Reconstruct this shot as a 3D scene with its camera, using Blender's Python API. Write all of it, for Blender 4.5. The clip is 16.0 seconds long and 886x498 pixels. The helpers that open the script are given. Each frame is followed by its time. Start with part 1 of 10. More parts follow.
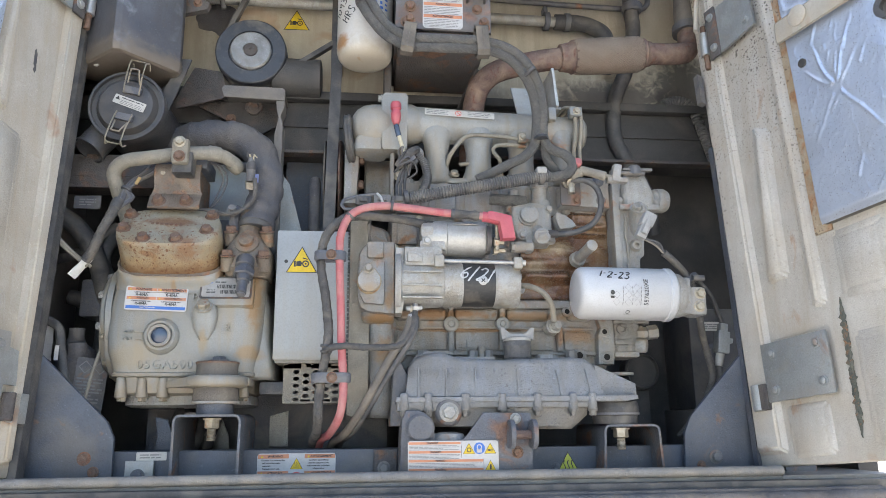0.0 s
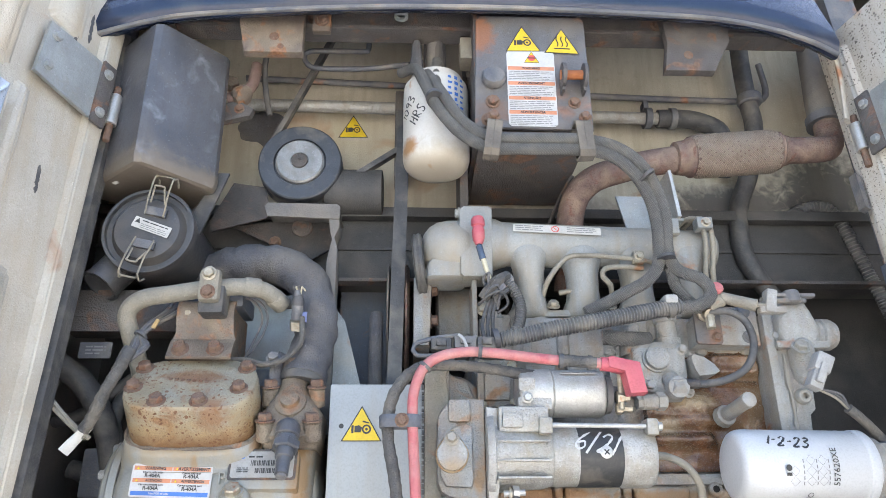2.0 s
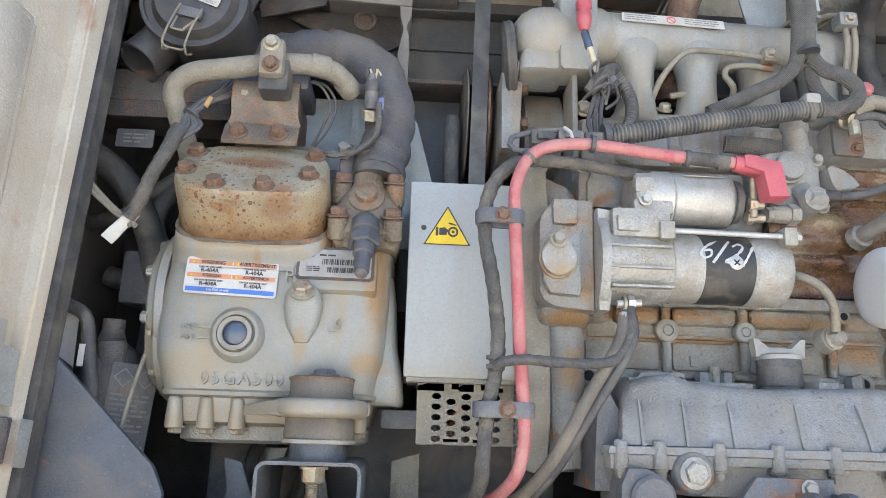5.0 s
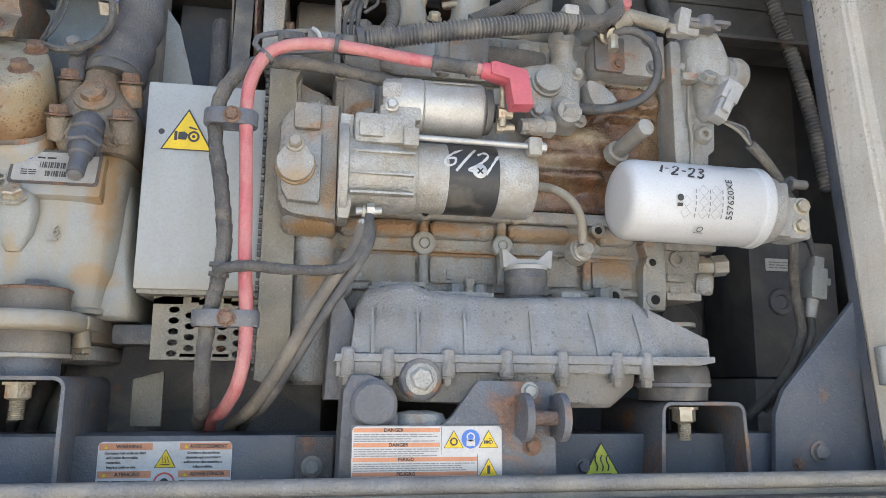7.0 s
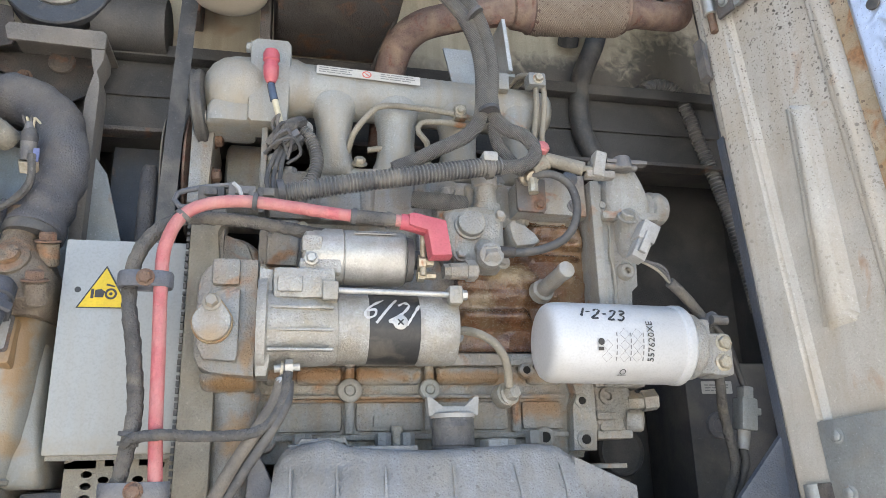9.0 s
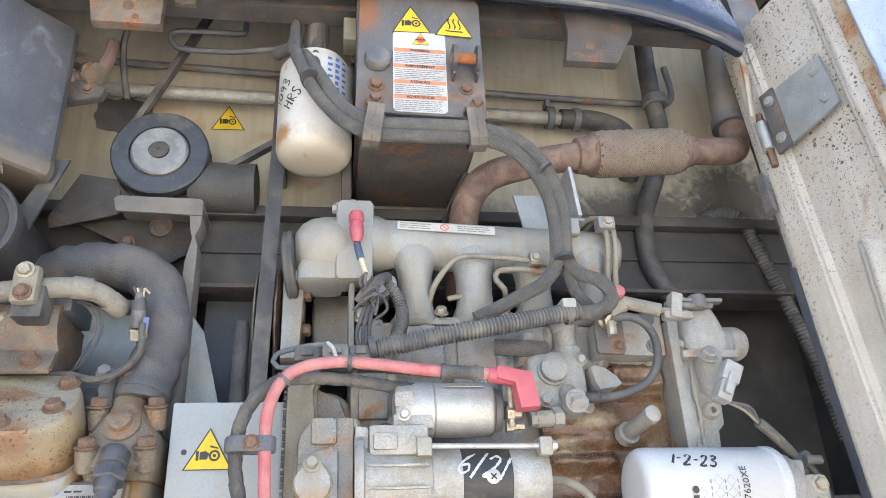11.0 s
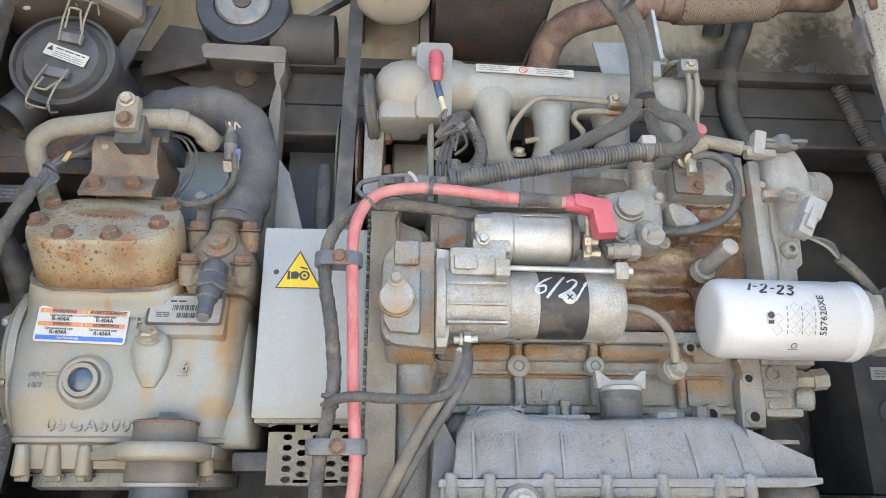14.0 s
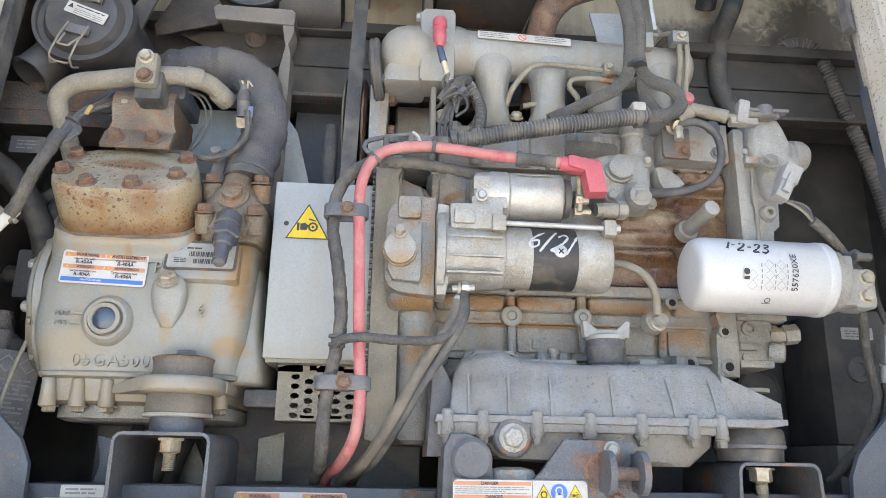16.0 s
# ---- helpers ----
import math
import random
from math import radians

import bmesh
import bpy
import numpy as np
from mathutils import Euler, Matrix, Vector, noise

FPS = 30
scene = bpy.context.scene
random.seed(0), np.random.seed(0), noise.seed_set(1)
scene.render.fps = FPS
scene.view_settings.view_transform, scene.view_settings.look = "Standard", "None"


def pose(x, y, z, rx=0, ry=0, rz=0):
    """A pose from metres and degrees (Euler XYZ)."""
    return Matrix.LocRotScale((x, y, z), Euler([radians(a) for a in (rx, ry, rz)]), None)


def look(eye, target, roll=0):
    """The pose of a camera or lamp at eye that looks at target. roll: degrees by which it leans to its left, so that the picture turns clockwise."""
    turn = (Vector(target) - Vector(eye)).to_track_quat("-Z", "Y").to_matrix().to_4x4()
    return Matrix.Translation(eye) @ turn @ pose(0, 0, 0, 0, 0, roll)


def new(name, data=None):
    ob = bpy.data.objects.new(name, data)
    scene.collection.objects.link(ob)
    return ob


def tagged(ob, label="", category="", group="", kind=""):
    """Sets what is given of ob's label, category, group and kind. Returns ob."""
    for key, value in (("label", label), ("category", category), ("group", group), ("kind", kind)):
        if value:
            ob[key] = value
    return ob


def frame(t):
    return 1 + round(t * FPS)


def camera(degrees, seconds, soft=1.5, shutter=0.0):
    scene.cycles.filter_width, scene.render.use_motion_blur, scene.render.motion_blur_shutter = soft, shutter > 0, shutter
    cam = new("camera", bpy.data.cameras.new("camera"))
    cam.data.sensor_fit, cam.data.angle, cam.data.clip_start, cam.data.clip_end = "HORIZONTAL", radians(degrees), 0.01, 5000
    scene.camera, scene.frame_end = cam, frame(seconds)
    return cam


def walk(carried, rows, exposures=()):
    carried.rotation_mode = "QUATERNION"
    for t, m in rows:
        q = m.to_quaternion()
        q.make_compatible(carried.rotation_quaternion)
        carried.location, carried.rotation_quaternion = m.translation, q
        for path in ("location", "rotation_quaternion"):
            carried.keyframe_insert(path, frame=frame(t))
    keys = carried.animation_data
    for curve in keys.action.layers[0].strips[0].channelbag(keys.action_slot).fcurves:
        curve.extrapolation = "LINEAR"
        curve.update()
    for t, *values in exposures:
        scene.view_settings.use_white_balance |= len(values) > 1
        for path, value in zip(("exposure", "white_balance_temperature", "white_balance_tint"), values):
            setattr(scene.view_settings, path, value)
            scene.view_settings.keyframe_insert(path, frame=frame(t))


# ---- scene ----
cam = camera(61.9, 16.0, soft=0.85)
PATH = [
    (0, (0.022, 0.037, 1.721), (0.235, 1.972, 2.178), -0.5),
    (0.5, (0.021, 0.049, 1.714), (0.207, 1.985, 2.182), -0.3),
    (1, (0.015, 0.08, 1.724), (0.136, 2.008, 2.242), 0.2),
    (1.5, (0.024, 0.204, 1.777), (0.096, 2.099, 2.41), 0.2),
    (2, (-0.024, 0.336, 1.855), (0.061, 2.188, 2.605), -0.5),
    (2.5, (-0.116, 0.42, 1.923), (-0.01, 2.237, 2.752), -1.3),
    (3, (-0.126, 0.465, 1.919), (-0.042, 2.276, 2.764), -1.1),
    (3.5, (-0.14, 0.486, 1.862), (-0.107, 2.32, 2.66), -0.1),
    (3.7, (-0.157, 0.491, 1.841), (-0.133, 2.345, 2.591), 0.5),
    (5.8, (-0.075, 0.542, 1.757), (0.090, 2.497, 2.145), 2.1),
    (6, (-0.05, 0.541, 1.753), (0.148, 2.496, 2.128), 1.9),
    (6.5, (0.003, 0.548, 1.739), (0.286, 2.496, 2.095), 1.2),
    (7, (0.051, 0.55, 1.736), (0.407, 2.487, 2.088), 0.5),
    (7.5, (0.075, 0.55, 1.748), (0.478, 2.472, 2.131), -0.2),
    (8, (0.08, 0.546, 1.769), (0.507, 2.45, 2.205), -0.8),
    (8.5, (0.091, 0.537, 1.793), (0.53, 2.424, 2.289), -1.2),
    (9, (0.104, 0.521, 1.812), (0.529, 2.392, 2.379), -1.5),
    (9.5, (0.1, 0.503, 1.833), (0.496, 2.357, 2.472), -1.8),
    (10, (0.081, 0.49, 1.845), (0.437, 2.322, 2.566), -2.2),
    (10.2, (0.075, 0.484, 1.850), (0.419, 2.307, 2.598), -2.3),
    (12.3, (0.027, 0.470, 1.864), (0.213, 2.260, 2.736), -2.1),
    (12.5, (0.026, 0.471, 1.852), (0.198, 2.274, 2.699), -1.8),
    (13, (0.025, 0.475, 1.812), (0.17, 2.312, 2.589), -1.3),
    (13.5, (0.034, 0.487, 1.782), (0.164, 2.359, 2.473), -0.7),
    (14, (0.035, 0.494, 1.754), (0.151, 2.393, 2.371), -0.0),
    (14.5, (0.029, 0.493, 1.739), (0.137, 2.409, 2.3), 0.6),
    (15, (0.035, 0.48, 1.73), (0.15, 2.402, 2.271), 1.0),
    (15.5, (0.028, 0.458, 1.718), (0.158, 2.378, 2.265), 1.1),
    (16, (0.022, 0.442, 1.713), (0.16, 2.361, 2.259), 1.0),
]
EXPOSURE = [(0, 1.55), (1.0, 1.62), (2.0, 1.92), (3.0, 1.95), (3.5, 1.9), (6.0, 1.62), (7.0, 1.6), (9.0, 1.72), (10.0, 1.8), (12.5, 1.85), (14.5, 1.7), (16, 1.7)]
walk(cam, [(t, look(eye, target, roll)) for t, eye, target, roll in PATH], [(t, stops + 0.30 + 0.10 * (t > 4) + 0.06 * (t > 12) - 0.08 * (6.5 < t < 9.5), 6760 + 240 * (t > 5) - 150 * (1.6 < t < 4) - 200 * (12 < t < 13.2), 10) for t, stops in EXPOSURE])
# ---- light ----
world = bpy.data.worlds.new("world")
scene.world = world
world.use_nodes = True
wn = world.node_tree.nodes
sky = wn.new("ShaderNodeTexSky")
sky.sky_type, sky.sun_disc = "NISHITA", False
sky.sun_elevation, sky.sun_rotation = radians(58), radians(8)
sky.dust_density = 2.0
wn["Background"].inputs[1].default_value = 0.15
world.node_tree.links.new(sky.outputs[0], wn["Background"].inputs[0])
sun = new("sun", bpy.data.lights.new("sun", "SUN"))
sun.data.energy, sun.data.angle, sun.data.color = 5.0, radians(0.53), (1.0, 0.95, 0.88)
sun.matrix_world = look((1.22, 8.66, 14), (0.0, 0, 0))

# ---- materials ----
def rgba(c):
    return (*c, 1.0)


def material(name, col, col2=None, scale=30.0, rough=0.6, metal=0.0, bump=0.15, fine=400.0, rust=0.0, rust_scale=14.0,
             dust=0.0, dust_col=(0.36, 0.31, 0.24), rust_col=(0.23, 0.09, 0.03), spec=0.5, speck=0.0, coat=0.0, drip=None, wear=0.6, runs=None, settle=0.0, speck_col=(0.13, 0.09, 0.06), bands=(), patches=(), speck_z=None):
    """A worn surface: two colours by broad noise, then dust and rust by further noise, with fine relief."""
    m = bpy.data.materials.new(name)
    m.use_nodes = True
    n, l = m.node_tree.nodes, m.node_tree.links
    b = n["Principled BSDF"]
    pos = n.new("ShaderNodeNewGeometry").outputs["Position"]

    def noise_at(s, detail=5.0, distort=0.0):
        t = n.new("ShaderNodeTexNoise")
        t.inputs["Scale"].default_value, t.inputs["Detail"].default_value, t.inputs["Distortion"].default_value = s, detail, distort
        l.new(pos, t.inputs["Vector"])
        return t.outputs["Fac"]

    def ramp(src, lo, hi, top=1.0):
        r = n.new("ShaderNodeMapRange")
        r.inputs["From Min"].default_value, r.inputs["From Max"].default_value, r.inputs["To Max"].default_value = lo, hi, top
        l.new(src, r.inputs["Value"])
        return r.outputs["Result"]

    def blend(fac, a, c):
        x = n.new("ShaderNodeMix")
        x.data_type = "RGBA"
        if isinstance(fac, float):
            x.inputs[0].default_value = fac
        else:
            l.new(fac, x.inputs[0])
        for v, s in ((a, x.inputs[6]), (c, x.inputs[7])):
            if isinstance(v, tuple):
                s.default_value = rgba(v)
            else:
                l.new(v, s)
        return x.outputs[2]

    col2 = col2 or tuple(c * 0.72 for c in col)
    broad = noise_at(scale)
    out = blend(ramp(broad, 0.35, 0.68), col, col2)
    grain = noise_at(fine, 3.0)
    out = blend(ramp(grain, 0.45, 0.75, 0.25), out, tuple(c * 0.55 for c in col2))
    if wear > 0:
        mp = n.new("ShaderNodeMapping")
        mp.inputs["Scale"].default_value = (70, 70, 9)
        l.new(pos, mp.inputs["Vector"])
        st = n.new("ShaderNodeTexNoise")
        st.inputs["Scale"].default_value, st.inputs["Detail"].default_value = 1.0, 4.0
        l.new(mp.outputs[0], st.inputs["Vector"])
        out = blend(ramp(st.outputs["Fac"], 0.52, 0.74, 0.42 * wear), out, tuple(c * 0.55 + d * 0.25 for c, d in zip(col2, dust_col)))
        out = blend(ramp(noise_at(330, 4.0, 0.4), 0.60, 0.74, 0.40 * wear), out, tuple(c * 0.5 for c in col2))
        out = blend(ramp(noise_at(260, 2.0, 0.3), 0.66, 0.72, 0.35 * wear), out, tuple(min(0.85, c * 1.5 + 0.06) for c in col))
        out = blend(ramp(noise_at(75, 5.0, 1.0), 0.56, 0.70, 0.55 * wear), out, tuple(c * 0.5 + d * 0.35 for c, d in zip(col2, dust_col)))
    if settle > 0:
        nz = n.new("ShaderNodeSeparateXYZ")
        l.new(n.new("ShaderNodeNewGeometry").outputs["True Normal"], nz.inputs[0])
        mu = n.new("ShaderNodeMath")
        mu.operation = "MULTIPLY"
        l.new(ramp(nz.outputs[2], 0.25, 0.85, settle), mu.inputs[0]), l.new(ramp(noise_at(48, 4.0), 0.3, 0.6), mu.inputs[1])
        out = blend(mu.outputs[0], out, dust_col)
    if runs:
        mp = n.new("ShaderNodeMapping")
        mp.inputs["Scale"].default_value = (46, 46, 4)
        l.new(pos, mp.inputs["Vector"])
        st = n.new("ShaderNodeTexNoise")
        st.inputs["Scale"].default_value, st.inputs["Detail"].default_value = 1.0, 5.0
        l.new(mp.outputs[0], st.inputs["Vector"])
        sz = n.new("ShaderNodeSeparateXYZ")
        l.new(pos, sz.inputs[0])
        ad = n.new("ShaderNodeMath")
        l.new(st.outputs["Fac"], ad.inputs[0]), l.new(ramp(sz.outputs[2], runs[1], runs[0], 0.16), ad.inputs[1])
        out = blend(ramp(ad.outputs[0], 0.54, 0.76, runs[2]), out, runs[3])
    if dust > 0:
        f = ramp(noise_at(scale * 0.6 + 3, 6.0, 0.6), 0.62 - 0.35 * dust, 0.85 - 0.2 * dust, min(1.0, 0.35 + 0.6 * dust))
        out = blend(f, out, dust_col)
    if rust > 0:
        rn = noise_at(rust_scale, 8.0, 0.8)
        if drip:
            sep = n.new("ShaderNodeSeparateXYZ")
            l.new(pos, sep.inputs[0])
            low = ramp(sep.outputs[2], drip[1], drip[0], drip[2])
            ad = n.new("ShaderNodeMath")
            l.new(rn, ad.inputs[0]), l.new(low, ad.inputs[1])
            rn = ad.outputs[0]
        f = ramp(rn, 0.70 - 0.38 * rust, 0.80 - 0.30 * rust, 0.92)
        rcol = blend(ramp(noise_at(rust_scale * 6, 4.0), 0.35, 0.65), rust_col, tuple(min(1, c * 1.55 + 0.02) for c in rust_col))
        out = blend(f, out, rcol)
    for o, d, lo, hi, top, c in bands:
        sub = n.new("ShaderNodeVectorMath")
        sub.operation, sub.inputs[1].default_value = "SUBTRACT", o
        l.new(pos, sub.inputs[0])
        dot = n.new("ShaderNodeVectorMath")
        dot.operation, dot.inputs[1].default_value = "DOT_PRODUCT", d
        l.new(sub.outputs[0], dot.inputs[0])
        ad = n.new("ShaderNodeMath")
        l.new(ramp(dot.outputs["Value"], lo, hi), ad.inputs[0]), l.new(noise_at(46, 7.0, 0.9), ad.inputs[1])
        out = blend(ramp(ad.outputs[0], 0.78, 1.22, top), out, c)
    for o, r3, top, c in patches:
        sub = n.new("ShaderNodeVectorMath")
        sub.operation, sub.inputs[1].default_value = "SUBTRACT", o
        l.new(pos, sub.inputs[0])
        dv = n.new("ShaderNodeVectorMath")
        dv.operation, dv.inputs[1].default_value = "DIVIDE", r3
        l.new(sub.outputs[0], dv.inputs[0])
        ln = n.new("ShaderNodeVectorMath")
        ln.operation = "LENGTH"
        l.new(dv.outputs[0], ln.inputs[0])
        ad = n.new("ShaderNodeMath")
        l.new(ln.outputs["Value"], ad.inputs[0]), l.new(noise_at(64, 7.0, 0.7), ad.inputs[1])
        out = blend(ramp(ad.outputs[0], 1.42, 0.92, top), out, c)
    if speck > 0:
        for vs, lo, wide in ((150.0, 0.22, 5.0), (310.0, 0.18, 7.0)):
            v = n.new("ShaderNodeTexVoronoi")
            v.inputs["Scale"].default_value = vs
            wob = n.new("ShaderNodeVectorMath")
            wob.operation, wob.inputs[1].default_value = "MULTIPLY_ADD", (0.006, 0.006, 0.006)
            nn = n.new("ShaderNodeTexNoise")
            nn.inputs["Scale"].default_value = 160.0
            l.new(pos, nn.inputs["Vector"])
            l.new(nn.outputs["Color"], wob.inputs[0]), l.new(pos, wob.inputs[2])
            l.new(wob.outputs[0], v.inputs["Vector"])
            sr = n.new("ShaderNodeSeparateColor")
            l.new(v.outputs["Color"], sr.inputs[0])
            rr = ramp(sr.outputs[0], lo, 1.0, 0.44)
            df = n.new("ShaderNodeMath")
            df.operation = "SUBTRACT"
            l.new(v.outputs["Distance"], df.inputs[0]), l.new(rr, df.inputs[1])
            g = ramp(df.outputs[0], 0.0, -0.07, 0.92)
            w = ramp(noise_at(wide, 3.0), 0.66 - speck * 0.3, 0.74 - speck * 0.3)
            mul = n.new("ShaderNodeMath")
            mul.operation = "MULTIPLY"
            l.new(g, mul.inputs[0]), l.new(w, mul.inputs[1])
            if speck_z:
                sz = n.new("ShaderNodeSeparateXYZ")
                l.new(pos, sz.inputs[0])
                m2 = n.new("ShaderNodeMath")
                m2.operation = "MULTIPLY"
                l.new(mul.outputs[0], m2.inputs[0]), l.new(ramp(sz.outputs[2], *speck_z), m2.inputs[1])
                mul = m2
            out = blend(mul.outputs[0], out, speck_col)
    l.new(out, b.inputs["Base Color"])
    r = ramp(broad, 0.3, 0.7)
    mr = n.new("ShaderNodeMapRange")
    mr.inputs["To Min"].default_value, mr.inputs["To Max"].default_value = max(0.05, rough - 0.12), min(1.0, rough + 0.14)
    l.new(grain, mr.inputs["Value"])
    l.new(mr.outputs[0], b.inputs["Roughness"])
    b.inputs["Metallic"].default_value = metal
    b.inputs["Specular IOR Level"].default_value = spec
    b.inputs["Coat Weight"].default_value = coat
    if bump > 0:
        bp = n.new("ShaderNodeBump")
        bp.inputs["Strength"].default_value, bp.inputs["Distance"].default_value = min(1.0, bump * 2.6), 0.002
        mx = n.new("ShaderNodeMath")
        mx.operation = "ADD"
        l.new(grain, mx.inputs[0]), l.new(noise_at(min(170, scale * 5), 4.0), mx.inputs[1])
        l.new(mx.outputs[0], bp.inputs["Height"])
        l.new(bp.outputs[0], b.inputs["Normal"])
    return m


def woven(name, col, col2, scale):
    """Braided sleeving: small diamonds raised on a darker ground."""
    m = material(name, col, col2, 60, 0.75, 0, 0.0, dust=0.35, dust_col=(0.3, 0.27, 0.22))
    n, l = m.node_tree.nodes, m.node_tree.links
    pos = n.new("ShaderNodeNewGeometry").outputs["Position"]
    hs = []
    for rot in (0.8, -0.8):
        mp = n.new("ShaderNodeMapping")
        mp.inputs["Rotation"].default_value = (0, rot, 0.3)
        l.new(pos, mp.inputs["Vector"])
        w = n.new("ShaderNodeTexWave")
        w.inputs["Scale"].default_value, w.inputs["Distortion"].default_value = scale, 0.5
        l.new(mp.outputs[0], w.inputs["Vector"])
        hs.append(w.outputs["Fac"])
    a = n.new("ShaderNodeMath")
    a.operation = "MULTIPLY"
    l.new(hs[0], a.inputs[0]), l.new(hs[1], a.inputs[1])
    mix = n.new("ShaderNodeMix")
    mix.data_type = "RGBA"
    old = n["Principled BSDF"].inputs["Base Color"].links[0].from_socket
    dim = n.new("ShaderNodeMath")
    dim.operation, dim.inputs[1].default_value = "MULTIPLY", 0.75
    l.new(a.outputs[0], dim.inputs[0])
    l.new(dim.outputs[0], mix.inputs[0])
    l.new(old, mix.inputs[6])
    mix.inputs[7].default_value = rgba(tuple(c * 1.9 + 0.03 for c in col))
    l.new(mix.outputs[2], n["Principled BSDF"].inputs["Base Color"])
    bp = n.new("ShaderNodeBump")
    bp.inputs["Strength"].default_value, bp.inputs["Distance"].default_value = 1.0, 0.003
    l.new(a.outputs[0], bp.inputs["Height"])
    l.new(bp.outputs[0], n["Principled BSDF"].inputs["Normal"])
    return m


def ink(name, col, rough=0.45):
    return material(name, col, tuple(c * 0.86 for c in col), 40, rough, 0, 0.03, dust=0.12, wear=0.2)


CAST = material("grey_engine_paint", (0.34, 0.345, 0.335), (0.255, 0.255, 0.245), 26, 0.55, 0, 0.35, dust=0.42, dust_col=(0.36, 0.31, 0.23), rust=0.24, rust_scale=20, wear=1.0, settle=0.6, runs=(2.3, 1.7, 0.35, (0.25, 0.18, 0.11)), patches=(((0.03, 1.35, 1.94), (0.06, 0.05, 0.03), 0.6, (0.30, 0.20, 0.10)),))
BLOCK = material("stained_engine_paint", (0.282, 0.290, 0.286), (0.207, 0.207, 0.198), 22, 0.5, 0, 0.4, dust=0.38, rust=0.30, rust_scale=20, dust_col=(0.37, 0.30, 0.20), rust_col=(0.20, 0.10, 0.045), wear=1.0, settle=0.6, runs=(2.1, 1.75, 0.35, (0.24, 0.15, 0.075)), patches=(((0.17, 1.45, 1.925), (0.13, 0.06, 0.012), 0.85, (0.25, 0.13, 0.05)), ((0.36, 1.45, 1.922), (0.12, 0.06, 0.012), 0.8, (0.24, 0.14, 0.06)), ((0.24, 1.45, 1.895), (0.19, 0.06, 0.0055), 0.85, (0.22, 0.12, 0.05)), ((0.44, 1.45, 1.885), (0.05, 0.06, 0.022), 0.75, (0.25, 0.14, 0.06)), ((0.06, 1.41, 1.85), (0.022, 0.05, 0.035), 0.6, (0.30, 0.17, 0.06)), ((0.055, 1.39, 1.908), (0.045, 0.05, 0.014), 0.85, (0.27, 0.15, 0.055)), ((0.070, 1.37, 1.94), (0.012, 0.04, 0.03), 0.75, (0.27, 0.16, 0.07)), ((0.54, 1.44, 1.885), (0.04, 0.05, 0.04), 0.6, (0.12, 0.11, 0.095))))
OILY = material("oil_stained_casting", (0.165, 0.078, 0.036), (0.078, 0.036, 0.018), 22, 0.24, 0, 0.5, dust=0.40, rust=0.45, rust_scale=28, rust_col=(0.13, 0.055, 0.022), wear=1.0, dust_col=(0.34, 0.25, 0.145), coat=0.5, patches=(((0.40, 1.42, 2.06), (0.05, 0.06, 0.022), 0.75, (0.38, 0.295, 0.18)), ((0.36, 1.44, 2.02), (0.03, 0.06, 0.02), 0.6, (0.31, 0.245, 0.16)), ((0.44, 1.43, 2.01), (0.07, 0.06, 0.012), 0.7, (0.10, 0.045, 0.02))))
COMP = material("pale_grey_compressor_paint", (0.27, 0.28, 0.27), (0.225, 0.228, 0.212), 9, 0.42, 0, 0.10, dust=0.58, dust_col=(0.325, 0.285, 0.215), rust=0.06, rust_scale=14, rust_col=(0.26, 0.15, 0.07), wear=0.5, settle=0.5, runs=(2.03, 1.80, 0.6, (0.29, 0.225, 0.14)), bands=(((0, 0, 1.79), (0, 0, -1), -0.045, 0.03, 0.6, (0.27, 0.205, 0.125)),), patches=(((-0.175, 1.40, 1.955), (0.022, 0.06, 0.085), 0.85, (0.27, 0.16, 0.07)), ((-0.236, 1.40, 1.995), (0.011, 0.06, 0.045), 0.8, (0.27, 0.16, 0.08)), ((-0.262, 1.39, 1.865), (0.011, 0.05, 0.035), 0.6, (0.30, 0.22, 0.12)), ((-0.335, 1.39, 1.985), (0.085, 0.05, 0.018), 0.75, (0.31, 0.22, 0.115)), ((-0.18, 1.41, 1.845), (0.035, 0.06, 0.018), 0.75, (0.29, 0.19, 0.095)), ((-0.318, 1.39, 1.955), (0.007, 0.05, 0.035), 0.7, (0.28, 0.18, 0.09)), ((-0.39, 1.40, 1.84), (0.06, 0.05, 0.03), 0.4, (0.31, 0.24, 0.14))))
HEADM = material("rusty_head_paint", (0.295, 0.28, 0.225), (0.225, 0.20, 0.145), 24, 0.45, 0, 0.25, dust=0.6, rust=0.40, rust_scale=30, dust_col=(0.36, 0.275, 0.155), rust_col=(0.17, 0.085, 0.04), wear=0.9, speck=0.72, speck_col=(0.15, 0.07, 0.033), bands=(((-0.329, 1.374, 2.071), (0, -0.75, 0.66), -0.006, -0.050, 0.55, (0.32, 0.20, 0.085)), ((-0.329, 1.374, 2.071), (0, -0.75, 0.66), -0.030, -0.074, 0.85, (0.18, 0.09, 0.038))), patches=(((-0.325, 1.384, 2.08), (0.06, 0.020, 0.020), 0.85, (0.19, 0.09, 0.04)), ((-0.29, 1.35, 2.025), (0.03, 0.04, 0.03), 0.75, (0.23, 0.11, 0.045)), ((-0.38, 1.36, 2.03), (0.03, 0.04, 0.02), 0.6, (0.28, 0.15, 0.055))))
BRKT = material("rust_brown_bracket", (0.185, 0.15, 0.12), (0.115, 0.09, 0.072), 26, 0.5, 0, 0.5, dust=0.4, dust_col=(0.31, 0.25, 0.175), rust=0.45, rust_scale=34, rust_col=(0.19, 0.085, 0.035), wear=1.0, settle=0.3)
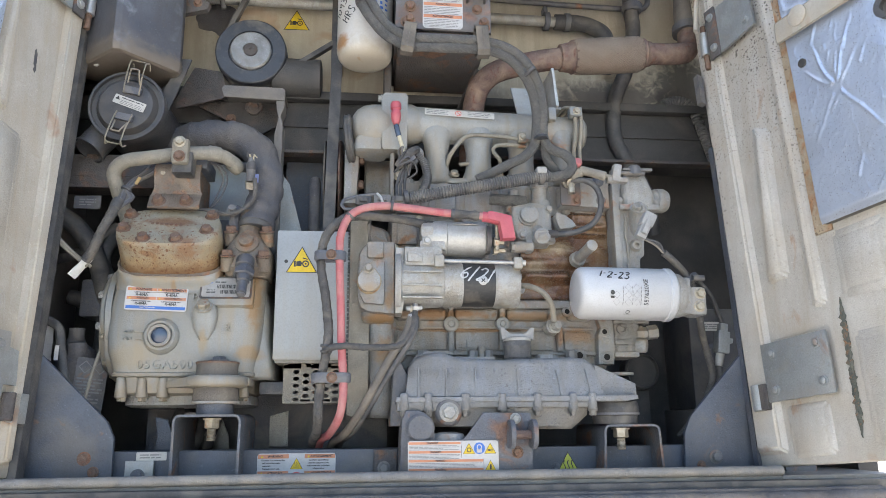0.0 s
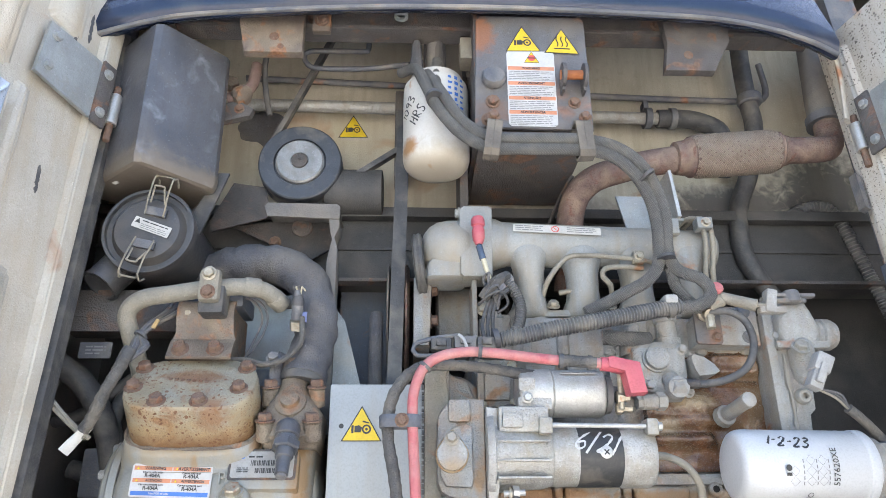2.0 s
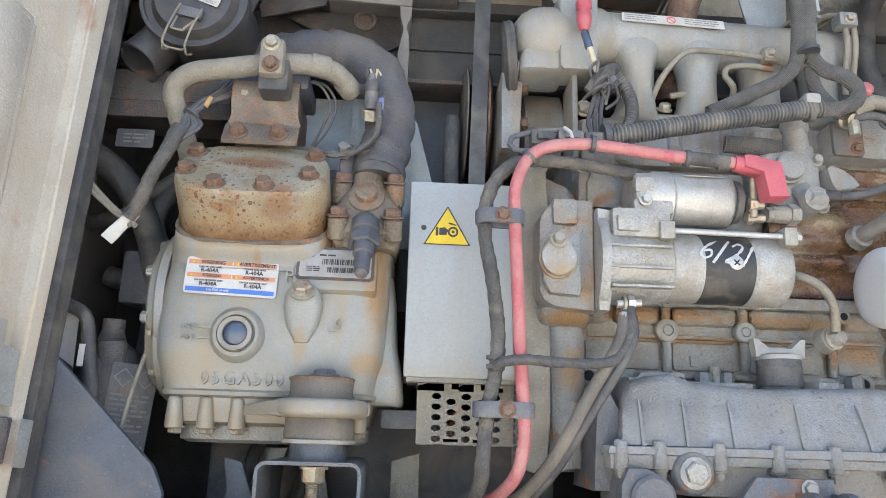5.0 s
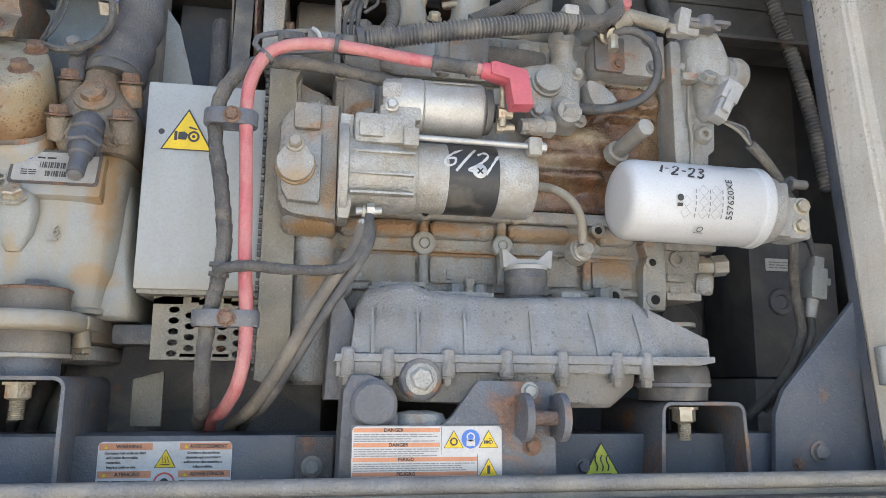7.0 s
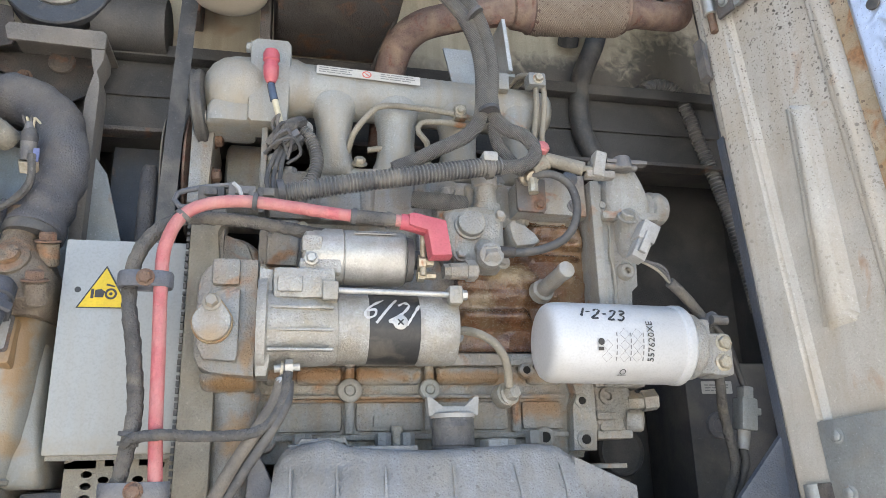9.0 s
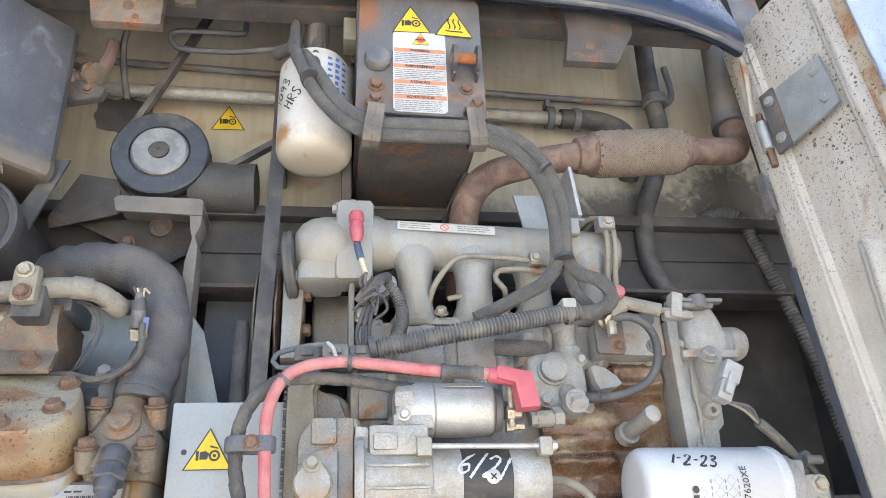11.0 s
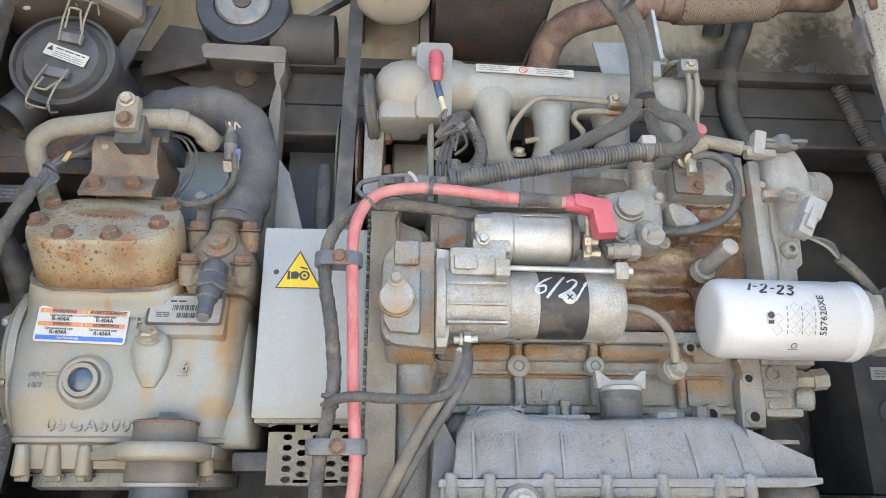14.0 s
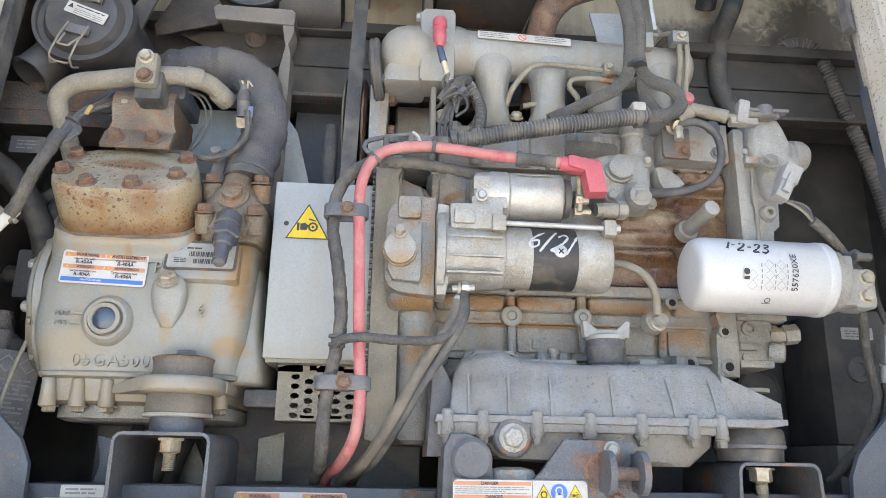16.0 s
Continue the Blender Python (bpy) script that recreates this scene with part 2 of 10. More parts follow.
CAPM = material("dark_blue_plastic", (0.075, 0.079, 0.092), (0.055, 0.058, 0.068), 20, 0.4, 0, 0.1, dust=0.4, dust_col=(0.19, 0.17, 0.14), wear=0.6)
SLUDGE = material("tan_sealant", (0.36, 0.28, 0.17), (0.26, 0.18, 0.10), 60, 0.7, 0, 0.5, rust=0.3, rust_scale=60)
# The band puts the darker shading of the sump's foot into its colour.
PAN = material("chalky_sump_paint", (0.258, 0.269, 0.280), (0.193, 0.199, 0.209), 24, 0.6, 0, 0.34, dust=0.4, dust_col=(0.255, 0.24, 0.21), rust=0.05, rust_scale=14, wear=1.0, speck=0.55, speck_col=(0.15, 0.145, 0.14), settle=0.2, runs=(1.84, 1.7, 0.55, (0.20, 0.185, 0.16)), bands=(((0, 0, 1.757), (0, 0, -1), -0.02, 0.03, 0.75, (0.19, 0.17, 0.14)),))
ALU = material("dull_aluminium", (0.42, 0.415, 0.395), (0.31, 0.30, 0.275), 45, 0.52, 0.40, 0.30, dust=0.48, dust_col=(0.33, 0.285, 0.205), wear=1.0)
BRIGHT = material("plated_steel", (0.50, 0.495, 0.475), (0.42, 0.41, 0.38), 50, 0.45, 0.55, 0.10, dust=0.3, dust_col=(0.36, 0.32, 0.25), wear=0.6)
INTAKE = material("light_grey_intake_paint", (0.296, 0.305, 0.296), (0.221, 0.230, 0.226), 16, 0.46, 0, 0.18, dust=0.55, dust_col=(0.34, 0.29, 0.215), wear=0.8, settle=0.5, rust=0.12, rust_scale=20, runs=(2.2, 2.36, 0.5, (0.23, 0.18, 0.12)))
BOXM = material("light_grey_box_paint", (0.315, 0.335, 0.338), (0.285, 0.30, 0.302), 7, 0.45, 0, 0.03, dust=0.22, dust_col=(0.33, 0.305, 0.255), wear=0.12, runs=(1.83, 2.1, 0.25, (0.29, 0.26, 0.20)), bands=(((0, 0, 1.835), (0, 0, -1), -0.03, 0.012, 0.6, (0.29, 0.255, 0.19)),))
STEEL = material("dark_painted_steel", (0.125, 0.13, 0.145), (0.085, 0.088, 0.097), 16, 0.52, 0, 0.2, dust=0.42, rust=0.22, rust_scale=20, wear=0.8)
NAVY = material("blue_grey_frame_paint", (0.088, 0.102, 0.128), (0.064, 0.073, 0.09), 16, 0.46, 0, 0.16, dust=0.4, dust_col=(0.16, 0.145, 0.125), rust=0.12, rust_scale=20, rust_col=(0.14, 0.075, 0.04), wear=0.9)
SILLM = material("worn_grey_sill_paint", (0.23, 0.225, 0.215), (0.16, 0.155, 0.148), 24, 0.5, 0, 0.25, dust=0.5, dust_col=(0.30, 0.265, 0.21), wear=1.0)
RUSTY = material("rusty_steel", (0.105, 0.098, 0.096), (0.07, 0.062, 0.058), 18, 0.68, 0, 0.4, dust=0.35, dust_col=(0.19, 0.155, 0.12), rust=0.36, rust_scale=22, rust_col=(0.135, 0.065, 0.034), wear=0.9)
EXH = material("rusted_exhaust_pipe", (0.19, 0.125, 0.105), (0.12, 0.078, 0.066), 50, 0.8, 0, 0.6, dust=0.55, dust_col=(0.31, 0.23, 0.165), rust=0.42, rust_scale=60, rust_col=(0.12, 0.056, 0.038), wear=1.0)
BLACK = material("black_plastic", (0.078, 0.079, 0.086), (0.055, 0.056, 0.061), 14, 0.5, 0, 0.15, dust=0.5, dust_col=(0.19, 0.17, 0.14), wear=0.8)
RUBBER = material("black_rubber", (0.069, 0.069, 0.071), (0.048, 0.048, 0.050), 30, 0.6, 0, 0.15, dust=0.5, dust_col=(0.20, 0.18, 0.15), wear=0.9)
HOSE = material("dusty_insulated_hose", (0.118, 0.118, 0.126), (0.062, 0.062, 0.070), 16, 0.75, 0, 0.45, dust=0.55, dust_col=(0.20, 0.17, 0.135), wear=1.0)
DARK = material("dingy_dark_steel", (0.175, 0.165, 0.155), (0.12, 0.114, 0.106), 12, 0.75, 0, 0.2, dust=0.5, dust_col=(0.25, 0.215, 0.175), wear=0.8, settle=0.5)
# Darker copy of DARK that carries the deep bay's darkness in its colour.
PIT = material("deepened_dark_panel", (0.063, 0.062, 0.061), (0.043, 0.042, 0.041), 12, 0.7, 0, 0.2, dust=0.42, dust_col=(0.145, 0.128, 0.108), wear=0.8, settle=0.4)
MOUNT = material("dusty_mount_rubber", (0.15, 0.135, 0.115), (0.10, 0.09, 0.078), 25, 0.8, 0, 0.2, dust=0.5, dust_col=(0.26, 0.215, 0.16))
TAN = material("dusty_tan_tube", (0.265, 0.245, 0.20), (0.19, 0.17, 0.135), 25, 0.65, 0, 0.25, dust=0.45, dust_col=(0.33, 0.28, 0.205), rust=0.12, wear=1.0)
# Rust and grime patches; the darkest one paints an opening's shade at the right.
CREAM = material("aged_cream_panel", (0.56, 0.515, 0.405), (0.43, 0.38, 0.285), 7, 0.6, 0, 0.14, dust=0.5, rust=0.12, rust_scale=6, dust_col=(0.36, 0.305, 0.215), rust_col=(0.25, 0.15, 0.08), wear=0.6, runs=(2.44, 2.9, 0.4, (0.25, 0.20, 0.14)), patches=(((0.62, 1.63, 2.48), (0.22, 0.05, 0.055), 0.88, (0.085, 0.08, 0.072)), ((0.80, 1.63, 2.51), (0.14, 0.05, 0.12), 0.85, (0.06, 0.057, 0.053)), ((0.43, 1.63, 2.475), (0.028, 0.05, 0.045), 0.8, (0.25, 0.13, 0.055)), ((0.26, 1.63, 2.47), (0.14, 0.05, 0.035), 0.7, (0.17, 0.15, 0.12))))
DOOR = material("off_white_door_paint", (0.469, 0.444, 0.385), (0.385, 0.352, 0.293), 12, 0.5, 0, 0.16, dust=0.45, rust=0.12, rust_scale=9, dust_col=(0.43, 0.355, 0.26), wear=0.7, runs=(2.9, 1.6, 0.4, (0.36, 0.285, 0.19)))
DOORR = material("speckled_door_paint", (0.505, 0.482, 0.43), (0.425, 0.395, 0.34), 12, 0.5, 0, 0.16, dust=0.42, rust=0.16, rust_scale=11, rust_col=(0.27, 0.14, 0.06), speck=0.95, speck_col=(0.085, 0.070, 0.058), speck_z=(1.9, 2.4), wear=0.7, dust_col=(0.44, 0.37, 0.28), runs=(2.9, 1.6, 0.35, (0.36, 0.285, 0.20)), patches=(((0.83, 1.22, 2.45), (0.025, 0.09, 0.22), 0.0, (0.3, 0.15, 0.06)),))
# Silver foil; the blue of the reflected sky is put into its base colour.
FOIL = material("sky_tinted_foil", (0.56, 0.62, 0.72), (0.48, 0.54, 0.64), 14, 0.30, 0.55, 0.0, wear=0.0, dust=0.12, dust_col=(0.46, 0.44, 0.40))
EDGE = material("felt_edge", (0.16, 0.15, 0.13), None, 40, 0.9, 0, 0.3)
DOORUST = material("rust_eaten_door_paint", (0.46, 0.39, 0.29), (0.36, 0.28, 0.18), 20, 0.6, 0, 0.25, dust=0.5, dust_col=(0.36, 0.24, 0.12), rust=0.58, rust_scale=26, rust_col=(0.26, 0.12, 0.045), speck=0.8, wear=0.8)
RUSTLINE = material("dark_rust_line", (0.11, 0.115, 0.09), (0.075, 0.08, 0.065), 60, 0.8, 0, 0.5, dust=0.3, rust=0.45, rust_scale=110, rust_col=(0.22, 0.11, 0.05))
HOOD = material("dark_blue_body_gelcoat", (0.040, 0.060, 0.120), (0.034, 0.050, 0.10), 5, 0.20, 0, 0.015, dust=0.22, coat=0.9, dust_col=(0.17, 0.165, 0.16), wear=0.12)
HINGE = material("grey_hinge_plate", (0.33, 0.345, 0.34), (0.26, 0.272, 0.268), 25, 0.4, 0.35, 0.12, dust=0.35, rust=0.12, wear=0.8)
PLATE = material("blue_grey_rusting_plate", (0.135, 0.133, 0.138), (0.09, 0.087, 0.088), 14, 0.5, 0, 0.25, dust=0.45, dust_col=(0.20, 0.165, 0.13), rust=0.30, rust_scale=16, rust_col=(0.16, 0.075, 0.04), wear=1.0, patches=(((0.09, 1.355, 2.66), (0.03, 0.05, 0.05), 0.85, (0.24, 0.10, 0.045)), ((0.11, 1.355, 2.51), (0.04, 0.05, 0.03), 0.6, (0.15, 0.08, 0.045))))
ZINC = material("zinc_bolt", (0.48, 0.44, 0.36), (0.33, 0.28, 0.2), 90, 0.45, 0.6, 0.2, dust=0.3, rust=0.25, rust_scale=60)
RBOLT = material("rusty_bolt", (0.19, 0.12, 0.085), (0.13, 0.08, 0.055), 90, 0.8, 0, 0.4, rust=0.42, rust_scale=90, rust_col=(0.15, 0.065, 0.035), wear=0.8)
WHITEP = material("white_filter_paint", (0.518, 0.527, 0.537), (0.475, 0.480, 0.480), 14, 0.32, 0, 0.03, dust=0.22, dust_col=(0.46, 0.43, 0.37), wear=0.12)
WHITER = material("rust_stained_white_paint", (0.585, 0.575, 0.54), (0.52, 0.50, 0.455), 14, 0.4, 0, 0.05, dust=0.3, rust=0.06, rust_scale=22, rust_col=(0.30, 0.15, 0.06), dust_col=(0.48, 0.42, 0.32), wear=0.25, bands=(((0, 0, 2.505), (0, 0, -1), -0.005, 0.07, 0.55, (0.36, 0.29, 0.18)),), patches=(((-0.03, 1.42, 2.478), (0.02, 0.05, 0.022), 0.9, (0.34, 0.17, 0.06)),))
REDC = material("faded_red_cable", (0.47, 0.125, 0.135), (0.38, 0.095, 0.105), 40, 0.55, 0, 0.2, dust=0.55, dust_col=(0.46, 0.27, 0.24), wear=0.8, runs=(2.1, 1.7, 0.5, (0.44, 0.22, 0.19)))
REDB = material("red_rubber_boot", (0.47, 0.10, 0.125), (0.40, 0.08, 0.10), 30, 0.45, 0, 0.1, dust=0.3, dust_col=(0.42, 0.2, 0.18), wear=0.3)
TAPE = material("taped_black_cable", (0.090, 0.088, 0.086), (0.060, 0.058, 0.056), 40, 0.7, 0, 0.5, dust=0.55, dust_col=(0.20, 0.175, 0.14), wear=1.0)
GRIMED = material("grimy_black_plate", (0.060, 0.054, 0.050), (0.036, 0.033, 0.032), 26, 0.5, 0, 0.3, dust=0.45, dust_col=(0.13, 0.095, 0.07), rust=0.30, rust_scale=24, rust_col=(0.085, 0.042, 0.028), wear=1.0)
MOULD = material("scuffed_black_moulding", (0.099, 0.101, 0.112), (0.054, 0.056, 0.064), 11, 0.34, 0, 0.06, dust=0.34, dust_col=(0.16, 0.135, 0.11), wear=1.0, rust=0.3, rust_scale=18, rust_col=(0.115, 0.12, 0.135), bands=(((0, 0, 2.43), (0, 0, -1), -0.035, 0.02, 0.7, (0.175, 0.14, 0.10)),))
CANM = material("black_canister_plastic", (0.066, 0.066, 0.070), (0.042, 0.042, 0.045), 18, 0.38, 0, 0.12, dust=0.45, dust_col=(0.135, 0.115, 0.092), wear=1.0, settle=0.4)
LATCH = material("rust_flecked_blue_grey_steel", (0.125, 0.135, 0.155), (0.085, 0.09, 0.10), 18, 0.5, 0, 0.25, dust=0.35, dust_col=(0.19, 0.165, 0.135), rust=0.40, rust_scale=24, rust_col=(0.15, 0.075, 0.04), wear=1.0)
NECK = material("scuffed_dark_neck", (0.105, 0.105, 0.108), (0.060, 0.058, 0.056), 40, 0.5, 0, 0.3, dust=0.5, dust_col=(0.26, 0.245, 0.215), wear=1.0)
BRAID = woven("grey_braided_sleeve", (0.16, 0.155, 0.145), (0.115, 0.112, 0.105), 190)
FLEX = woven("rusty_braided_steel", (0.32, 0.255, 0.20), (0.24, 0.18, 0.135), 150)
CORR = material("black_corrugated_conduit", (0.105, 0.105, 0.106), (0.07, 0.07, 0.072), 40, 0.45, 0, 0.05, dust=0.5, dust_col=(0.26, 0.235, 0.195), settle=0.8)
CONN = material("grey_connector_plastic", (0.36, 0.355, 0.34), (0.27, 0.265, 0.25), 40, 0.5, 0, 0.05, dust=0.3)
GROUND = material("sunlit_concrete", (0.50, 0.475, 0.44), (0.42, 0.40, 0.365), 0.7, 0.85, 0, 0.2, fine=30, wear=0.0)
# Near-black that paints the shade inside bolt bores.
HOLE = material("bore_shade_black", (0.012, 0.011, 0.010), None, 40, 0.9, 0, 0.0, wear=0.0)
HUBM = material("worn_steel_hub", (0.34, 0.34, 0.33), (0.22, 0.22, 0.215), 40, 0.42, 0.45, 0.15, dust=0.35, dust_col=(0.24, 0.20, 0.15), wear=1.0)
CLAMP = material("blue_grey_rubber_clamp", (0.115, 0.125, 0.145), (0.085, 0.09, 0.105), 30, 0.55, 0, 0.2, dust=0.35, dust_col=(0.22, 0.20, 0.17), wear=0.7)
VALVE = material("grimy_valve_casting", (0.20, 0.165, 0.128), (0.115, 0.085, 0.06), 26, 0.5, 0, 0.4, dust=0.5, dust_col=(0.31, 0.25, 0.17), rust=0.32, rust_scale=26, rust_col=(0.19, 0.095, 0.045), wear=1.0)
CREAMW = material("cream_wire", (0.55, 0.50, 0.36), (0.46, 0.41, 0.29), 60, 0.5, 0, 0.1, dust=0.3)
TRAILER = material("white_trailer_skin", (0.72, 0.72, 0.71), (0.66, 0.66, 0.65), 1.5, 0.4, 0, 0.02, dust=0.15, wear=0.1)
WHITE = ink("label_white", (0.515, 0.51, 0.50))
ORANGE = ink("label_orange", (0.56, 0.235, 0.125))
BLUE = ink("label_blue", (0.05, 0.16, 0.5))
YELLOW = ink("label_yellow", (0.680, 0.476, 0.017))
YGREEN = ink("faded_label_yellow", (0.50, 0.52, 0.06))
INK = ink("print_black", (0.03, 0.03, 0.03))
GREYINK = ink("print_grey", (0.22, 0.22, 0.22))
REDINK = ink("print_red", (0.6, 0.09, 0.07))
PALE = ink("faint_label", (0.52, 0.51, 0.475))
LENS = material("blue_sight_glass", (0.06, 0.085, 0.13), (0.045, 0.06, 0.09), 60, 0.2, 0, 0.0, coat=0.5, wear=0.0)

# ---- mesh helpers ----
def box(bm, x0, x1, y0, y1, z0, z1, bev=0.0, m=None):
    r = bmesh.ops.create_cube(bm, size=1.0)["verts"]
    for v in r:
        v.co = Vector((x0 + (v.co.x + 0.5) * (x1 - x0), y0 + (v.co.y + 0.5) * (y1 - y0), z0 + (v.co.z + 0.5) * (z1 - z0)))
    if bev:
        es = list({e for v in r for e in v.link_edges})
        out = bmesh.ops.bevel(bm, geom=es, offset=bev, segments=2, affect="EDGES", profile=0.6)
        r = list({v for f in out["faces"] for v in f.verts} | {v for v in r if v.is_valid})
    if m:
        bmesh.ops.transform(bm, matrix=m, verts=r)
    return r


def ring_loft(bm, rings, caps=True, closed=False):
    vs = [[bm.verts.new(p) for p in ring] for ring in rings]
    k = len(vs[0])
    for a, b in zip(vs, vs[1:] + ([vs[0]] if closed else [])):
        for i in range(k):
            bm.faces.new((a[i], a[(i + 1) % k], b[(i + 1) % k], b[i]))
    if caps and not closed:
        bm.faces.new(vs[0][::-1])
        bm.faces.new(vs[-1])
    return [v for r in vs for v in r]


def basis(d):
    d = Vector(d).normalized()
    u = d.orthogonal().normalized()
    return d, u, d.cross(u)


def lathe(bm, origin, axis, profile, seg=24):
    """A turned form: profile is pairs of (distance along the axis, radius)."""
    o = Vector(origin)
    d, u, w = basis(axis)
    rings = [[o + d * s + (u * math.cos(a) + w * math.sin(a)) * max(r, 1e-4) for a in np.linspace(0, math.tau, seg, endpoint=False)] for s, r in profile]
    return ring_loft(bm, rings)


def rod(bm, p0, p1, r0, r1=None, seg=16, bev=0.0):
    p0, p1 = Vector(p0), Vector(p1)
    n = (p1 - p0).length
    r1 = r0 if r1 is None else r1
    b = min(bev, r0 * 0.5, n * 0.4)
    prof = [(0, r0 - b), (b, r0), (n - b, r1), (n, r1 - b)] if b else [(0, r0), (n, r1)]
    return lathe(bm, p0, p1 - p0, prof, seg)


def spline(pts, step=0.006):
    """Points along a smooth curve through pts."""
    p = [Vector(q) for q in pts]
    p = [p[0] * 2 - p[1]] + p + [p[-1] * 2 - p[-2]]
    out = []
    for i in range(1, len(p) - 2):
        a, b, c, d = p[i - 1], p[i], p[i + 1], p[i + 2]
        n = max(2, int((c - b).length / step))
        for k in range(n):
            t = k / n
            out.append(0.5 * (2 * b + (c - a) * t + (2 * a - 5 * b + 4 * c - d) * t * t + (3 * b - 3 * c + d - a) * t ** 3))
    return out + [p[-2]]


def tube(bm, pts, r, seg=12, step=0.006, wrinkle=0.0, rings=0.0, flat=1.0, wrap=0.0):
    """A hose swept along pts. rings: pitch of corrugation; wrinkle: uneven radius; wrap: pitch of a tape winding."""
    c = spline(pts, rings / 4 if rings else (wrap / 5 if wrap else step))
    d0 = (c[1] - c[0]).normalized()
    u = d0.orthogonal().normalized()
    out = []
    for i, p in enumerate(c):
        d = (c[min(i + 1, len(c) - 1)] - c[max(i - 1, 0)]).normalized()
        u = (u - d * u.dot(d)).normalized()
        w = d.cross(u)
        k = r
        if rings:
            k = r * (1.0 if i % 4 in (0, 1) else 0.84)
        if wrinkle:
            k = r * (1 + wrinkle * noise.noise(p * 45))
        out.append([p + (u * math.cos(a) + w * math.sin(a) * flat) * k * (1 + (wrinkle * 0.6 * noise.noise(p * 60 + Vector((a, 0, 0))) if wrinkle else 0) + (0.17 * ((i / 5 + a / math.tau) % 1.0) if wrap else 0)) for a in np.linspace(0, math.tau, seg, endpoint=False)])
    return ring_loft(bm, out)


def prism(bm, poly, y0, y1, bev=0.0, top_y0=None, m=None):
    """A plate cut from an outline of (x, z), from y0 back to y1."""
    a = [bm.verts.new((x, y0, z)) for x, z in poly]
    b = [bm.verts.new((x, y1, z)) for x, z in poly]
    k = len(poly)
    fs = [bm.faces.new(a), bm.faces.new(b[::-1])] + [bm.faces.new((a[i], b[i], b[(i + 1) % k], a[(i + 1) % k])) for i in range(k)]
    vs = a + b
    bmesh.ops.recalc_face_normals(bm, faces=fs)
    if bev:
        out = bmesh.ops.bevel(bm, geom=list(fs[0].edges), offset=bev, segments=2, affect="EDGES", profile=0.6)
        vs = list({v for f in out["faces"] for v in f.verts} | {v for v in vs if v.is_valid})
    if m:
        bmesh.ops.transform(bm, matrix=m, verts=vs)
    return vs


def hexbolt(bm, p, d=(0, -1, 0), r=0.008, h=0.007, washer=True):
    """A hexagon head with a domed top and a washer under it, its seat at p, standing out along d."""
    d = Vector(d).normalized()
    p = Vector(p)
    if washer:
        lathe(bm, p, d, [(0, r * 1.35), (r * 0.2, r * 1.35), (r * 0.25, r * 1.2)], 14)
    lathe(bm, p + d * r * 0.2, d, [(0, r), (h * 0.8, r), (h, r * 0.82)], 6)


def shell(bm, sections, seg=40, power=4.0):
    """A cast body lofted through rounded sections (z, x0, x1, y0, y1)."""
    rings = []
    for z, x0, x1, y0, y1 in sections:
        ring = []
        for a in np.linspace(0, math.tau, seg, endpoint=False):
            c, s = math.cos(a), math.sin(a)
            ring.append(Vector(((x0 + x1) / 2 + (x1 - x0) / 2 * math.copysign(abs(c) ** (2 / power), c),
                                (y0 + y1) / 2 + (y1 - y0) / 2 * math.copysign(abs(s) ** (2 / power), s), z)))
        rings.append(ring)
    return ring_loft(bm, rings)


def thing(name, base, label, category, group="", kind=""):
    e = new(name)
    e.location = base
    e.empty_display_size = 0.05
    return tagged(e, label, category, group, kind)


def part(name, bm, mat, parent, label="", sharp=38):
    """Links bm as one mesh under a thing or a part, its origin at its own middle."""
    me = bpy.data.meshes.new(name)
    bmesh.ops.recalc_face_normals(bm, faces=bm.faces)
    c = sum((v.co for v in bm.verts), Vector()) / max(1, len(bm.verts))
    bmesh.ops.translate(bm, verts=bm.verts, vec=-c)
    bm.to_mesh(me)
    bm.free()
    for m in mat if isinstance(mat, (list, tuple)) else (mat,):
        me.materials.append(m)
    me.shade_smooth()
    me.set_sharp_from_angle(angle=radians(sharp))
    ob = new(name, me)
    if parent:
        up = parent.get("at", None)
        base = Vector(up) if up is not None else parent.location.copy()
        ob.parent = parent
        ob.location = c - base
    else:
        ob.location = c
    ob["at"] = tuple(c)
    if label:
        ob["label"] = label
    return ob


def B():
    return bmesh.new()


def made(fn, *a, **k):
    bm = B()
    fn(bm, *a, **k)
    return bm


def solid(name, bm, mat, label="", category="", kind=""):
    """A thing of one mesh."""
    return tagged(part(name, bm, mat, None), label, category, "", kind)


def letters(bm, body, m, size, slot, depth=0.0, shear=0.0, space=1.0, bold=0.0):
    """Adds lettering to bm: m carries the writing plane's x, y to the world; size is the capital height."""
    cu = bpy.data.curves.new("lettering", "FONT")
    cu.body, cu.size, cu.align_x, cu.align_y, cu.extrude, cu.shear = body, size * 1.38, "CENTER", "CENTER", depth, shear
    cu.resolution_u, cu.space_character, cu.offset = 2, space, bold
    ob = bpy.data.objects.new("lettering", cu)
    scene.collection.objects.link(ob)
    bpy.context.view_layer.update()
    me = bpy.data.meshes.new_from_object(ob.evaluated_get(bpy.context.evaluated_depsgraph_get()))
    bpy.data.objects.remove(ob)
    nv, nf = len(bm.verts), len(bm.faces)
    bm.from_mesh(me)
    bm.verts.ensure_lookup_table(), bm.faces.ensure_lookup_table()
    bmesh.ops.transform(bm, matrix=m, verts=bm.verts[nv:])
    for f in bm.faces[nf:]:
        f.material_index = slot
    bpy.data.meshes.remove(me)
    bpy.data.curves.remove(cu)


